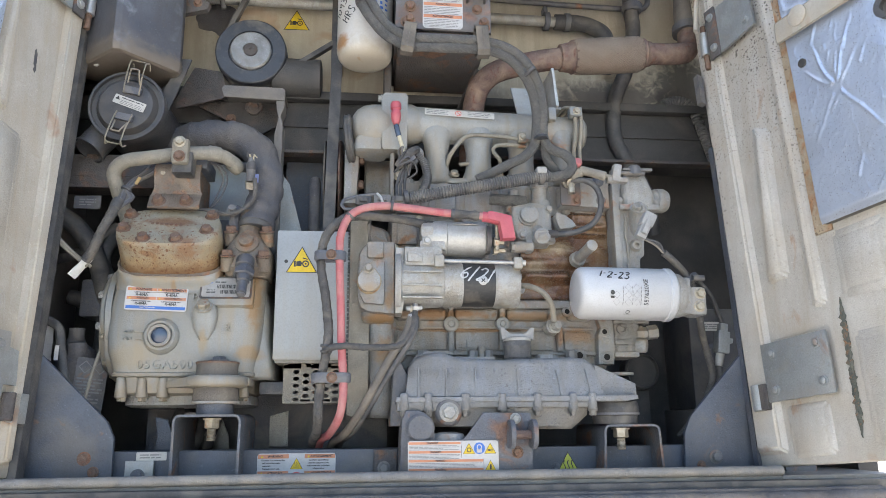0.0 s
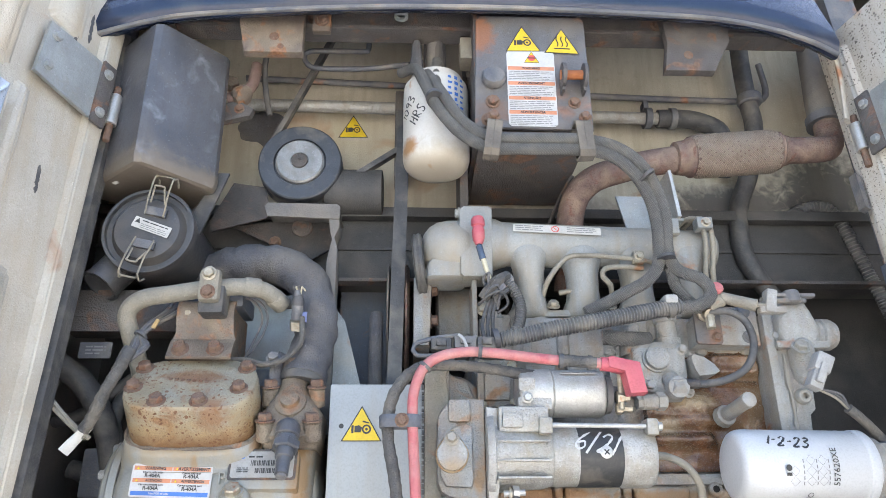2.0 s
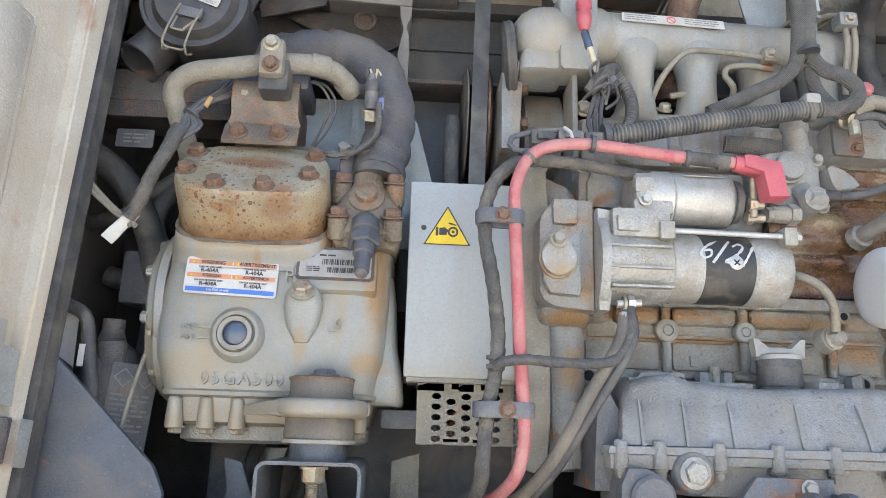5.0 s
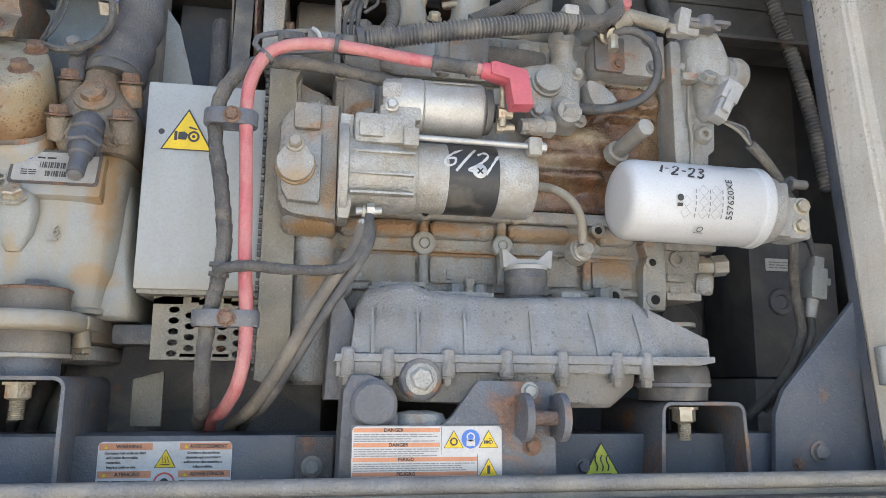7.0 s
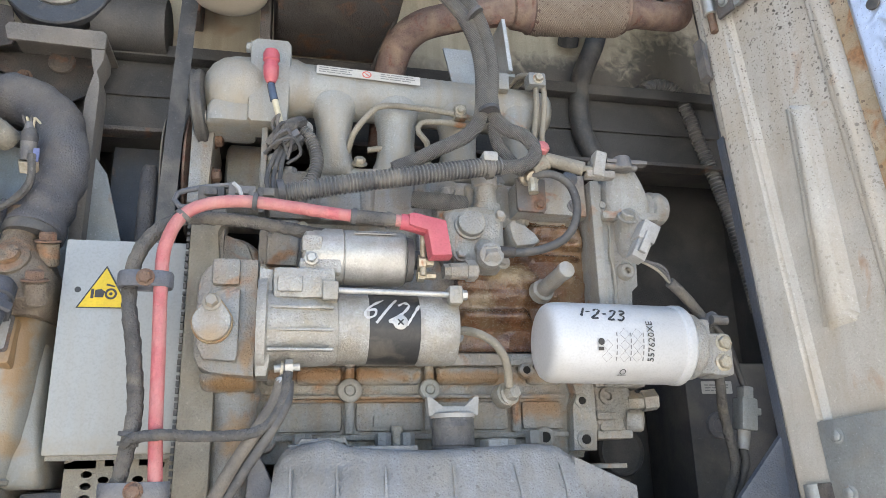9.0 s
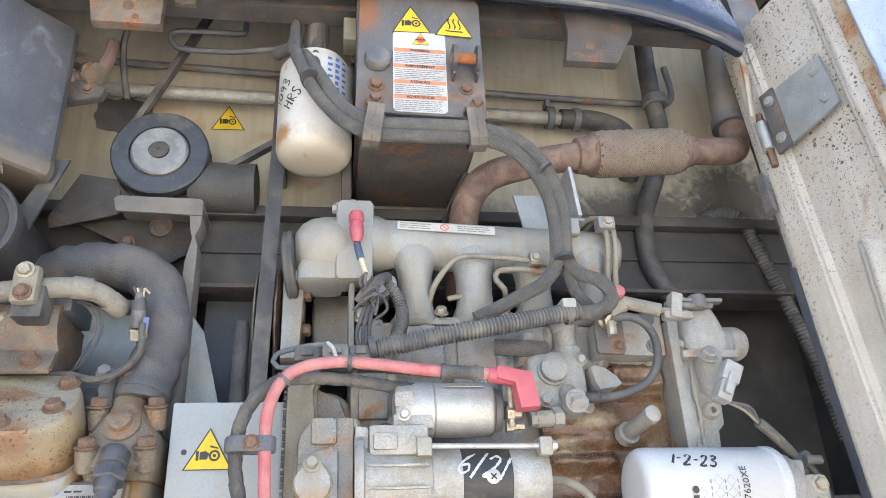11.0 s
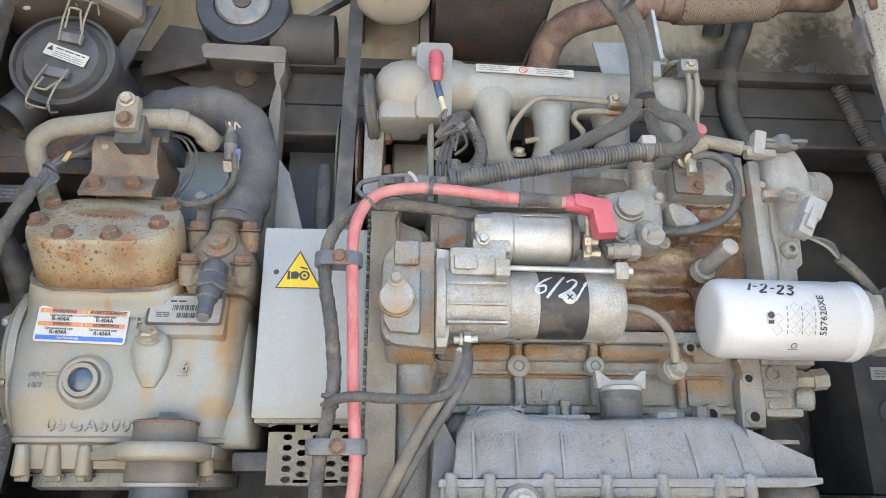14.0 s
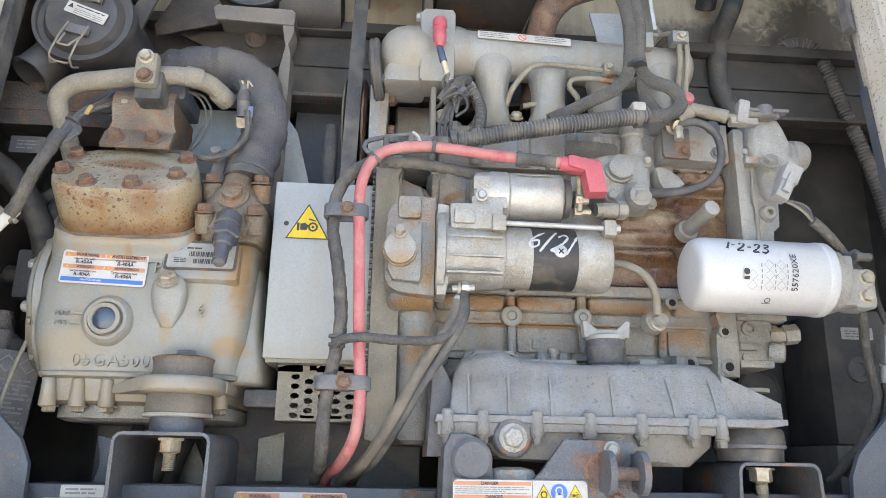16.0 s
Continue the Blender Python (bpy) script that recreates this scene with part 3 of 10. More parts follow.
GLYPHS = {"1": [[(0.12, 1.0), (0.05, 0.0)]], "-": [[(0.0, 0.45), (0.30, 0.50)]], "2": [[(0.0, 0.78), (0.18, 1.0), (0.42, 0.86), (0.30, 0.42), (0.0, 0.02), (0.48, 0.06)]],
          "3": [[(0.0, 0.92), (0.28, 1.0), (0.40, 0.76), (0.14, 0.54), (0.44, 0.34), (0.32, 0.04), (0.0, 0.06)]], "6": [[(0.40, 1.0), (0.12, 0.62), (0.0, 0.22), (0.20, 0.0), (0.42, 0.18), (0.32, 0.44), (0.06, 0.30)]],
          "/": [[(0.0, -0.12), (0.26, 1.12)]], "0": [[(0.22, 1.0), (0.0, 0.6), (0.08, 0.08), (0.30, 0.02), (0.44, 0.5), (0.26, 1.0)]], "9": [[(0.40, 0.82), (0.18, 1.0), (0.02, 0.72), (0.22, 0.50), (0.40, 0.80), (0.34, 0.0)]],
          "H": [[(0.02, 1.0), (0.0, 0.0)], [(0.44, 1.0), (0.42, 0.0)], [(0.0, 0.48), (0.44, 0.54)]], "R": [[(0.04, 0.0), (0.04, 1.0), (0.36, 0.92), (0.36, 0.62), (0.05, 0.50), (0.44, 0.0)]],
          "S": [[(0.42, 0.90), (0.20, 1.0), (0.02, 0.78), (0.24, 0.52), (0.42, 0.26), (0.22, 0.0), (0.0, 0.12)]]}


def handwriting(bm, body, m, size, pen, lean=0.15, seed=1):
    """Marker strokes: each sign a few bent ribbons, a little uneven, centred on m's plane."""
    rnd = random.Random(seed)
    x, runs = 0.0, []
    for ch in body:
        dy = rnd.uniform(-0.07, 0.07)
        for line in GLYPHS[ch]:
            runs.append([Vector((x + px + lean * py, py + dy + rnd.uniform(-0.02, 0.02), 0)) for px, py in line])
        x += max(q[0] for line in GLYPHS[ch] for q in line) + 0.22
    for k, line in enumerate(runs):
        pts = [(q - Vector((x / 2, 0.5, 0))) * size for q in line]
        c = spline(pts, 0.0012)
        rows = []
        for i, q in enumerate(c):
            d = (c[min(i + 1, len(c) - 1)] - c[max(i - 1, 0)]).normalized()
            w = pen * (0.75 + 0.5 * noise.noise(q * 220 + Vector((k, seed, 0)))) / 2
            o = Vector((-d.y, d.x, 0)) * w
            rows.append([bm.verts.new(m @ (q + o + Vector((0, 0, 0.00004 * k)))), bm.verts.new(m @ (q - o + Vector((0, 0, 0.00004 * k))))])
        for a, b in zip(rows, rows[1:]):
            bm.faces.new((a[0], a[1], b[1], b[0]))


def facing(x, y, z, tilt=0.0, turn=0.0, roll=0.0):
    """A writing plane at a place, facing the viewer (-y); tilt leans its top back, turn swings it."""
    return Matrix.Translation((x, y, z)) @ Euler((0, 0, radians(turn))).to_matrix().to_4x4() @ Euler((radians(90 - tilt), 0, 0)).to_matrix().to_4x4() @ Euler((0, 0, radians(roll))).to_matrix().to_4x4()


def wrap_x(bm, cy, cz, r):
    """Bends flat work that faces the viewer round a drum lying along x."""
    for v in bm.verts:
        a, k = (v.co.z - cz) / r, r + (cy - r - v.co.y)
        v.co.y, v.co.z = cy - k * math.cos(a), cz + k * math.sin(a)


def wrap_z(bm, cx, cy, r):
    """Bends flat work that faces the viewer round an upright drum."""
    for v in bm.verts:
        a, k = (v.co.x - cx) / r, r + (cy - r - v.co.y)
        v.co.x, v.co.y = cx + k * math.sin(a), cy - k * math.cos(a)


class Label:
    """A thin sticker drawn in its own plane: x across, y up, from its middle; layers lie a little proud of each other."""

    def __init__(self, m, w, h, mats, thick=0.0006):
        self.bm, self.m, self.mats = B(), m, mats
        self.lift = thick
        if not w:
            return
        r = min(w, h) * 0.09
        pts = [(cx * (w / 2 - r) + r * math.cos(radians(a0 + a)), cy * (h / 2 - r) + r * math.sin(radians(a0 + a))) for cx, cy, a0 in ((1, 1, 0), (-1, 1, 90), (-1, -1, 180), (1, -1, 270)) for a in (0, 22, 45, 68, 90)]
        ring_loft(self.bm, [[m @ Vector((x, y, z)) for x, y in pts] for z in (0, thick)])

    def poly(self, pts, slot, lift=0.0003):
        z = self.lift + lift
        f = self.bm.faces.new([self.bm.verts.new(self.m @ Vector((x, y, z))) for x, y in pts])
        f.material_index = slot

    def rect(self, x0, x1, y0, y1, slot, lift=0.0003):
        self.poly([(x0, y0), (x1, y0), (x1, y1), (x0, y1)], slot, lift)

    def bars(self, x0, x1, y0, y1, rows, slot, seed=1, lift=0.0006):
        rnd = random.Random(seed)
        dy = (y1 - y0) / rows
        for i in range(rows):
            x = x0
            end = x1 - (x1 - x0) * rnd.random() * (0.5 if i % 3 == 2 else 0.12)
            while x < end:
                w = min(end - x, dy * rnd.uniform(1.2, 4.0))
                self.rect(x, x + w, y1 - (i + 0.72) * dy, y1 - (i + 0.28) * dy, slot, lift)
                x += w + dy * 0.4

    def text(self, body, x, y, size, slot, lift=0.0007, roll=0):
        letters(self.bm, body, self.m @ Matrix.Translation((x, y, self.lift + lift)) @ Euler((0, 0, radians(roll))).to_matrix().to_4x4(), size * 1.06, slot, bold=size * 0.045)

    def triangle(self, x, y, s, edge, fill, lift=0.0005):
        h = s * 0.866
        self.poly([(x - s / 2, y - h / 2), (x + s / 2, y - h / 2), (x, y + h / 2)], edge, lift)
        k = 0.91
        self.poly([(x - s / 2 * k, y - h / 2 * k - h * 0.02), (x + s / 2 * k, y - h / 2 * k - h * 0.02), (x, y + h / 2 * k - h * 0.02)], fill, lift + 0.0003)

    def disc(self, x, y, r, slot, lift=0.0006, n=20, inner=0.0):
        pts = [(x + r * math.cos(a), y + r * math.sin(a)) for a in np.linspace(0, math.tau, n, endpoint=False)]
        if not inner:
            self.poly(pts, slot, lift)
        else:
            q = [(x + inner * math.cos(a), y + inner * math.sin(a)) for a in np.linspace(0, math.tau, n, endpoint=False)]
            for i in range(n):
                self.poly([pts[i], pts[(i + 1) % n], q[(i + 1) % n], q[i]], slot, lift)

    def belt_sign(self, x, y, s, slot):
        """A cuff, a belt and a pulley, as on a pinch-point warning."""
        self.disc(x + s * 0.13, y - s * 0.12, s * 0.12, slot, 0.0011, inner=s * 0.075)
        self.disc(x + s * 0.13, y - s * 0.12, s * 0.035, slot, 0.0011)
        self.rect(x - s * 0.26, x - s * 0.2, y - s * 0.22, y - s * 0.02, slot, 0.0011)
        self.poly([(x - s * 0.18, y - s * 0.2), (x - s * 0.02, y - s * 0.2), (x + s * 0.02, y - s * 0.08), (x - s * 0.06, y - s * 0.02), (x - s * 0.18, y - s * 0.04)], slot, 0.0011)
        self.poly([(x + s * 0.02, y + s * 0.06), (x + s * 0.2, y + s * 0.02), (x + s * 0.2, y + s * 0.05), (x + s * 0.04, y + s * 0.1)], slot, 0.0011)

    def heat_sign(self, x, y, s, slot):
        for k in (-0.14, 0, 0.14):
            pts = [(x + s * (k + 0.03 * math.sin(t * 6.3)), y + s * (-0.2 + 0.36 * t)) for t in np.linspace(0, 1, 8)]
            for a, b in zip(pts, pts[1:]):
                self.poly([(a[0] - s * 0.018, a[1]), (a[0] + s * 0.018, a[1]), (b[0] + s * 0.018, b[1]), (b[0] - s * 0.018, b[1])], slot, 0.0011)
        self.rect(x - s * 0.24, x + s * 0.24, y - s * 0.29, y - s * 0.25, slot, 0.0011)

    def done(self, name, parent, label):
        return part(name, self.bm, self.mats, parent, label)


def warning_triangle(name, m, s, parent, sign, label, fill=None):
    """A three-cornered sticker of its own shape with a black border."""
    lb = Label(m, 0, 0, (YELLOW, INK, fill or YELLOW), 0.0)
    lb.triangle(0, 0, s, 1, 2, 0.0008)
    lb.lift = 0.0006
    if sign == "belt":
        lb.belt_sign(0, -s * 0.03, s * 0.95, 1)
    else:
        lb.heat_sign(0, -s * 0.02, s * 0.95, 1)
    return lb.done(name, parent, label)

# ---- setting ----
bm = B()
box(bm, -300, 300, -300, 300, -0.2, 0.0)
solid("ground", bm, GROUND, "pale sunlit concrete yard", "ground", "structure")

bm = B()
box(bm, -1.28, 1.32, 2.02, 6.5, 1.1, 4.0, 0.03)
solid("wall_trailer", bm, TRAILER, "white trailer front wall behind the refrigeration unit", "wall", "structure")

BACK = 1.63
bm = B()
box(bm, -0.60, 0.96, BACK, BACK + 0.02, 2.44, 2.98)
solid("wall_back_upper", bm, CREAM, "stained cream bulkhead panel with an opening's shade painted at its right", "wall", "structure")
bm = B()
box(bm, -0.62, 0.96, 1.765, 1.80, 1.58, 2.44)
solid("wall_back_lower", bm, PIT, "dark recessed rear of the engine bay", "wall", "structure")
bm = B()
box(bm, -0.66, -0.62, 1.36, 2.0, 1.55, 3.0)
solid("wall_left", bm, DARK, "dark inner side of the unit housing", "wall", "structure")
bm = B()
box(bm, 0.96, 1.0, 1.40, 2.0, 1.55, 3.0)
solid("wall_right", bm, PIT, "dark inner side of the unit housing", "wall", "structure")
bm = B()
box(bm, -0.62, 0.96, 1.40, 2.0, 1.555, 1.58)
solid("floor", bm, DARK, "dirty dark bay floor tray", "floor", "structure")
bm = B()
box(bm, -0.62, 0.96, 1.48, 2.0, 2.98, 3.0)
solid("ceiling", bm, DARK, "dark underside of the unit's top", "ceiling", "structure")

bm = B()
box(bm, -0.66, 1.0, 1.263, 2.018, 1.25, 1.554, 0.01)
solid("wall_unit_lower", bm, HOSE, "dusty dark lower housing under the bay", "wall", "structure")
# Unseen block added above the bay to keep the sun off it.
bm = B()
box(bm, -0.70, 1.04, 1.46, 2.018, 3.0, 4.1, 0.03)
solid("wall_sun_block", bm, TRAILER, "unseen upper housing block added to shade the bay and doors", "wall", "structure")

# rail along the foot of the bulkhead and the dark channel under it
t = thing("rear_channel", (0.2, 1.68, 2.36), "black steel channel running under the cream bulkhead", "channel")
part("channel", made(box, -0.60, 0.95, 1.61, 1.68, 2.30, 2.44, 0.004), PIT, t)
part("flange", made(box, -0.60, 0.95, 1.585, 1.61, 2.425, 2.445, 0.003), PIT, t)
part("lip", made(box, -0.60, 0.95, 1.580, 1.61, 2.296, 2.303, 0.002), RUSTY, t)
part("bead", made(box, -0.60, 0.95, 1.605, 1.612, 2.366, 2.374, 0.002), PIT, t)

# front frame: rail, sill and lower skirt
t = thing("base_rail", (0.1, 1.4, 1.60), "blue-grey painted steel rail across the foot of the bay", "frame rail")
part("web", made(box, -0.40, 0.62, 1.39, 1.40, 1.58, 1.677, 0.002), NAVY, t)
part("flange", made(box, -0.40, 0.62, 1.40, 1.46, 1.669, 1.677, 0.002), NAVY, t)
bm = B()
prism(bm, [(0.045, 1.60), (0.085, 1.60), (0.085, 1.676), (0.045, 1.676)], 1.378, 1.39, 0.002)
part("tab", bm, RUSTY, t)
part("bolt", made(hexbolt, (0.063, 1.378, 1.645), (0, -1, 0), 0.0085, 0.006), STEEL, t)
part("bolt", made(hexbolt, (0.372, 1.39, 1.64), (0, -1, 0), 0.007, 0.005), STEEL, t)
bm = B()
prism(bm, [(-0.372, 1.60), (-0.325, 1.60), (-0.325, 1.662), (-0.372, 1.662)], 1.380, 1.39, 0.002)
part("tab", bm, HINGE, t)
part("bolt", made(hexbolt, (-0.35, 1.38, 1.637), (0, -1, 0), 0.009, 0.006), STEEL, t)
lb = Label(facing(-0.332, 1.3895, 1.669), 0.05, 0.014, (PALE, GREYINK))
lb.bars(-0.019, 0.019, -0.0045, 0.0045, 2, 1, 5)
lb.done("serial_label", t, "small white printed label")
lb = Label(facing(-0.088, 1.3892, 1.643), 0.134, 0.056, (WHITE, ORANGE, INK, YELLOW, REDINK, BLUE))
for x0, x1, w in ((-0.066, -0.0135, "WARNING"), (0.0135, 0.066, "AVERTISSEMENT")):
    lb.rect(x0, x1, 0.0195, 0.0265, 1)
    lb.text(w, (x0 + x1) / 2 + 0.003, 0.023, 0.0036, 2)
    lb.triangle(x0 + 0.007, 0.023, 0.005, 2, 3)
for i, w in enumerate(("Contains hot surfaces that", "will ignite flammable", "materials.", "Inspect before use.")):
    lb.text(w, -0.040 - 0.003 * (i > 0) - 0.008 * (i == 2), 0.0165 - i * 0.0047, 0.0026, 2)
for i, w in enumerate(("Contient des surfaces", "chaudes qui pourraient", "enflammer des mat\u00e9riaux", "inflammables.")):
    lb.text(w, 0.038, 0.0165 - i * 0.0047, 0.0026, 2)
for x0, x1, w in ((-0.066, -0.0135, "ATEN\u00c7\u00c3O"), (0.0135, 0.066, "ADVERTENCIA")):
    lb.rect(x0, x1, -0.0085, -0.0015, 1)
    lb.text(w, (x0 + x1) / 2 + 0.003, -0.005, 0.0036, 2)
    lb.triangle(x0 + 0.007, -0.005, 0.005, 2, 3)
lb.bars(-0.065, -0.015, -0.027, -0.010, 4, 2, 3)
lb.bars(0.015, 0.065, -0.027, -0.010, 4, 2, 4)
lb.triangle(0, 0.011, 0.022, 2, 3)
lb.heat_sign(0, 0.010, 0.019, 2)
lb.disc(0, -0.014, 0.011, 4, inner=0.0092)
lb.disc(0, -0.014, 0.005, 2)
lb.done("warning_label", t, "white hot-surface warning label with orange headings")
warning_triangle("warning_label", facing(0.394, 1.3885, 1.646), 0.052, t, "heat", "yellow-green faded hot surface triangle", YGREEN)

t = thing("sill", (0.1, 1.28, 1.60), "worn grey sill strip along the foot of the opening", "sill", "", "structure")
bm = B()
tube(bm, [(-0.53, 1.285, 1.634), (0.1, 1.285, 1.636), (0.74, 1.285, 1.636)], 0.0085, 10, 0.05)
part("lip", bm, SILLM, t)
part("step", made(box, -0.53, 0.74, 1.285, 1.40, 1.618, 1.629, 0.002), SILLM, t)
part("seal", made(box, -0.55, 0.94, 1.262, 1.285, 1.605, 1.622, 0.003), RUBBER, t)
part("corner_plate", made(box, 0.742, 0.955, 1.287, 1.47, 1.612, 1.628, 0.002), SILLM, t)
part("skirt", made(box, -0.56, 0.90, 1.245, 1.262, 1.48, 1.612, 0.006), HOSE, t)
bm = B()
tube(bm, [(-0.56, 1.24, 1.596), (0.2, 1.24, 1.598), (0.90, 1.245, 1.598)], 0.009, 10, 0.06)
part("moulding", bm, HOSE, t)

# corner gussets
t = thing("gusset_plate", (-0.46, 1.38, 1.6), "blue-grey triangular corner gusset at the bay's foot", "gusset", "corner gussets")
part("plate", made(prism, [(-0.545, 1.62), (-0.39, 1.62), (-0.392, 1.70), (-0.405, 1.727), (-0.525, 1.842), (-0.545, 1.845)], 1.374, 1.382, 0.002), NAVY, t)
part("hole_plug", made(lathe, (-0.437, 1.375, 1.667), (0, -1, 0), [(0, 0.0125), (0.001, 0.0115), (0.0012, 0.004)], 18), RBOLT, t)
part("bolt", made(hexbolt, (-0.42, 1.374, 1.645), (0, -1, 0), 0.007, 0.005), RBOLT, t)
t = thing("gusset_plate", (0.68, 1.38, 1.6), "dark grey triangular corner gusset at the bay's foot", "gusset", "corner gussets")
part("plate", made(prism, [(0.755, 1.62), (0.606, 1.62), (0.612, 1.70), (0.625, 1.728), (0.74, 1.848), (0.755, 1.852)], 1.374, 1.382, 0.002), NAVY, t)
part("bolt", made(hexbolt, (0.667, 1.374, 1.656), (0, -1, 0), 0.0095, 0.007), STEEL, t)
part("bolt", made(hexbolt, (0.638, 1.374, 1.642), (0, -1, 0), 0.006, 0.005), RBOLT, t)

# lintel beam and its brackets under the hood
t = thing("lintel_beam", (0.1, 1.45, 2.71), "rusty dark steel beam under the hood's edge", "beam")
part("beam", made(box, -0.44, 0.70, 1.415, 1.44, 2.712, 2.80, 0.004), RUSTY, t)
part("lower_flange", made(box, -0.44, 0.70, 1.402, 1.442, 2.705, 2.712), RUSTY, t)
for bx0, bx1, bz, sl in ((-0.312, -0.213, 2.639, -0.010), (0.412, 0.500, 2.617, 0.022)):
    bm = B()
    prism(bm, [(bx0, bz), (bx1, bz), (bx1 + max(sl, 0) * 1.6, bz + 0.065), (bx1 + max(sl, 0) * 1.6, 2.765), (bx0 - 0.022 + max(sl, 0), 2.765), (bx0 - 0.012 + max(sl, 0), bz + 0.06)], 1.385, 1.402, 0.004)
    br = part("bracket", bm, BRKT if sl < 0 else RUSTY, t, "rusty pitted bracket")
    part("bolt_hole", made(lathe, ((bx0 + bx1) / 2, 1.386, bz + 0.032), (0, -1, 0), [(0, 0.009), (0.002, 0.008), (0.0022, 0.005)], 14), RBOLT, br)
    part("bolt_hole", made(lathe, ((bx0 + bx1) / 2 + 0.012, 1.386, bz + 0.012), (0, -1, 0), [(0, 0.006), (0.002, 0.005), (0.0022, 0.003)], 14), RBOLT, br)
part("bracket", made(box, -0.200, -0.168, 1.392, 1.404, 2.690, 2.735, 0.003), BRKT, t)
part("bolt", made(hexbolt, (-0.184, 1.392, 2.712), (0, -1, 0), 0.009, 0.007), RBOLT, t)
for x in (-0.20, 0.42):
    part("bolt", made(hexbolt, (x, 1.415, 2.735), (0, -1, 0), 0.010, 0.007), RBOLT, t)

# hood panel with a curved lower edge that rolls under
bm = B()
edge = [(-0.56, 2.655), (-0.508, 2.668), (-0.45, 2.679), (-0.388, 2.685), (-0.20, 2.688), (-0.04, 2.690), (0.15, 2.690), (0.31, 2.690), (0.42, 2.691), (0.49, 2.691), (0.548, 2.687), (0.617, 2.676), (0.676, 2.659), (0.714, 2.640)]
prof = [(0.026, 0.018), (0.018, 0.007), (0.008, 0.001), (0.0, 0.0), (-0.008, 0.006), (-0.014, 0.022), (-0.008, 0.05), (0.01, 0.10), (0.05, 0.22), (0.12, 0.40)]
rings = [[Vector((x * (1 + 0.0 * dz), 1.33 + 0.04 * (abs(x - 0.1) / 0.6) ** 2 + dy, z + dz)) for x, z in edge] for dy, dz in prof]
vs = [[bm.verts.new(p) for p in ring] for ring in rings]
for a, b in zip(vs, vs[1:]):
    for i in range(len(edge) - 1):
        bm.faces.new((a[i], a[i + 1], b[i + 1], b[i]))
bmesh.ops.solidify(bm, geom=bm.faces[:], thickness=-0.004)
t = thing("hood_panel", (0.1, 1.33, 2.69), "glossy dark blue moulded hood with a curved lower edge", "hood")
part("panel", bm, HOOD, t)
bm = B()
tube(bm, [(x, 1.327 + 0.04 * (abs(x - 0.1) / 0.6) ** 2, z + 0.004) for x, z in edge], 0.005, 8, 0.03)
part("edge_trim", bm, STEEL, t, "dull grey rolled edge")
part("drain_ring", made(lathe, (-0.045, 1.365, 2.706), (0, 0, -1), [(0, 0.012), (0.006, 0.012), (0.006, 0.007), (0, 0.007)], 18), HINGE, t)

# ---- side posts with seals, leaning back as the hinge line does ----
LEAN_BACK = 0.095


def hinge_y(z):
    return 1.325 + LEAN_BACK * (z - 1.64)


def upright(poly, z0, z1, shift=0.0):
    """A post of plan outline poly (x, y past the hinge line) that leans with the hinge line."""
    bm = B()
    ring_loft(bm, [[Vector((x, hinge_y(z) + y + shift, z)) for x, y in poly] for z in (z0, (z0 + z1) / 2, z1)])
    return bm


t = thing("side_post", (-0.55, 1.36, 1.6), "dark steel door post with a black rubber seal", "post", "side posts")
part("post", upright([(-0.62, 0.020), (-0.552, 0.020), (-0.552, 0.08), (-0.62, 0.08)], 1.60, 2.98), STEEL, t)
part("seal", upright([(-0.540, 0.0), (-0.523, 0.004), (-0.521, 0.030), (-0.552, 0.035)], 1.62, 2.70), RUBBER, t, "black rubber door seal")
t = thing("side_post", (0.77, 1.36, 1.6), "dark steel door post with a black rubber seal", "post", "side posts")
part("post", upright([(0.80, 0.050), (0.86, 0.050), (0.86, 0.12), (0.80, 0.12)], 1.60, 2.98), STEEL, t)
part("seal", upright([(0.732, 0.020), (0.744, 0.030), (0.744, 0.045), (0.732, 0.036)], 1.62, 2.27), NAVY, t, "blue-grey door seal")
part("seal_clip", upright([(0.714, 0.0), (0.730, 0.012), (0.730, 0.03), (0.714, 0.02)], 2.365, 2.43), STEEL, t)
bm = B()
tube(bm, [(0.716, 1.388, 2.668), (0.722, 1.390, 2.64), (0.722, 1.390, 2.60), (0.716, 1.388, 2.55), (0.712, 1.386, 2.52)], 0.010, 12, 0.01, flat=0.45)
part("jamb_lip", bm, DOOR, t, "cream curled edge of the jamb")

# ---- doors ----
def door_frame(hx, angle, side):
    """Door space: u from the hinge outward, v out of the inner face, w up along the hinge line, from z = 1.64."""
    a = math.atan(LEAN_BACK)
    w = Vector((0, math.sin(a), math.cos(a)))
    u = Vector((math.sin(angle) * side, -math.cos(angle) * math.cos(a), math.cos(angle) * math.sin(a)))
    v = u.cross(w) * side
    m = Matrix((u, v, w)).transposed().to_4x4()
    m.translation = Vector((hx, hinge_y(1.64), 1.64))
    return m


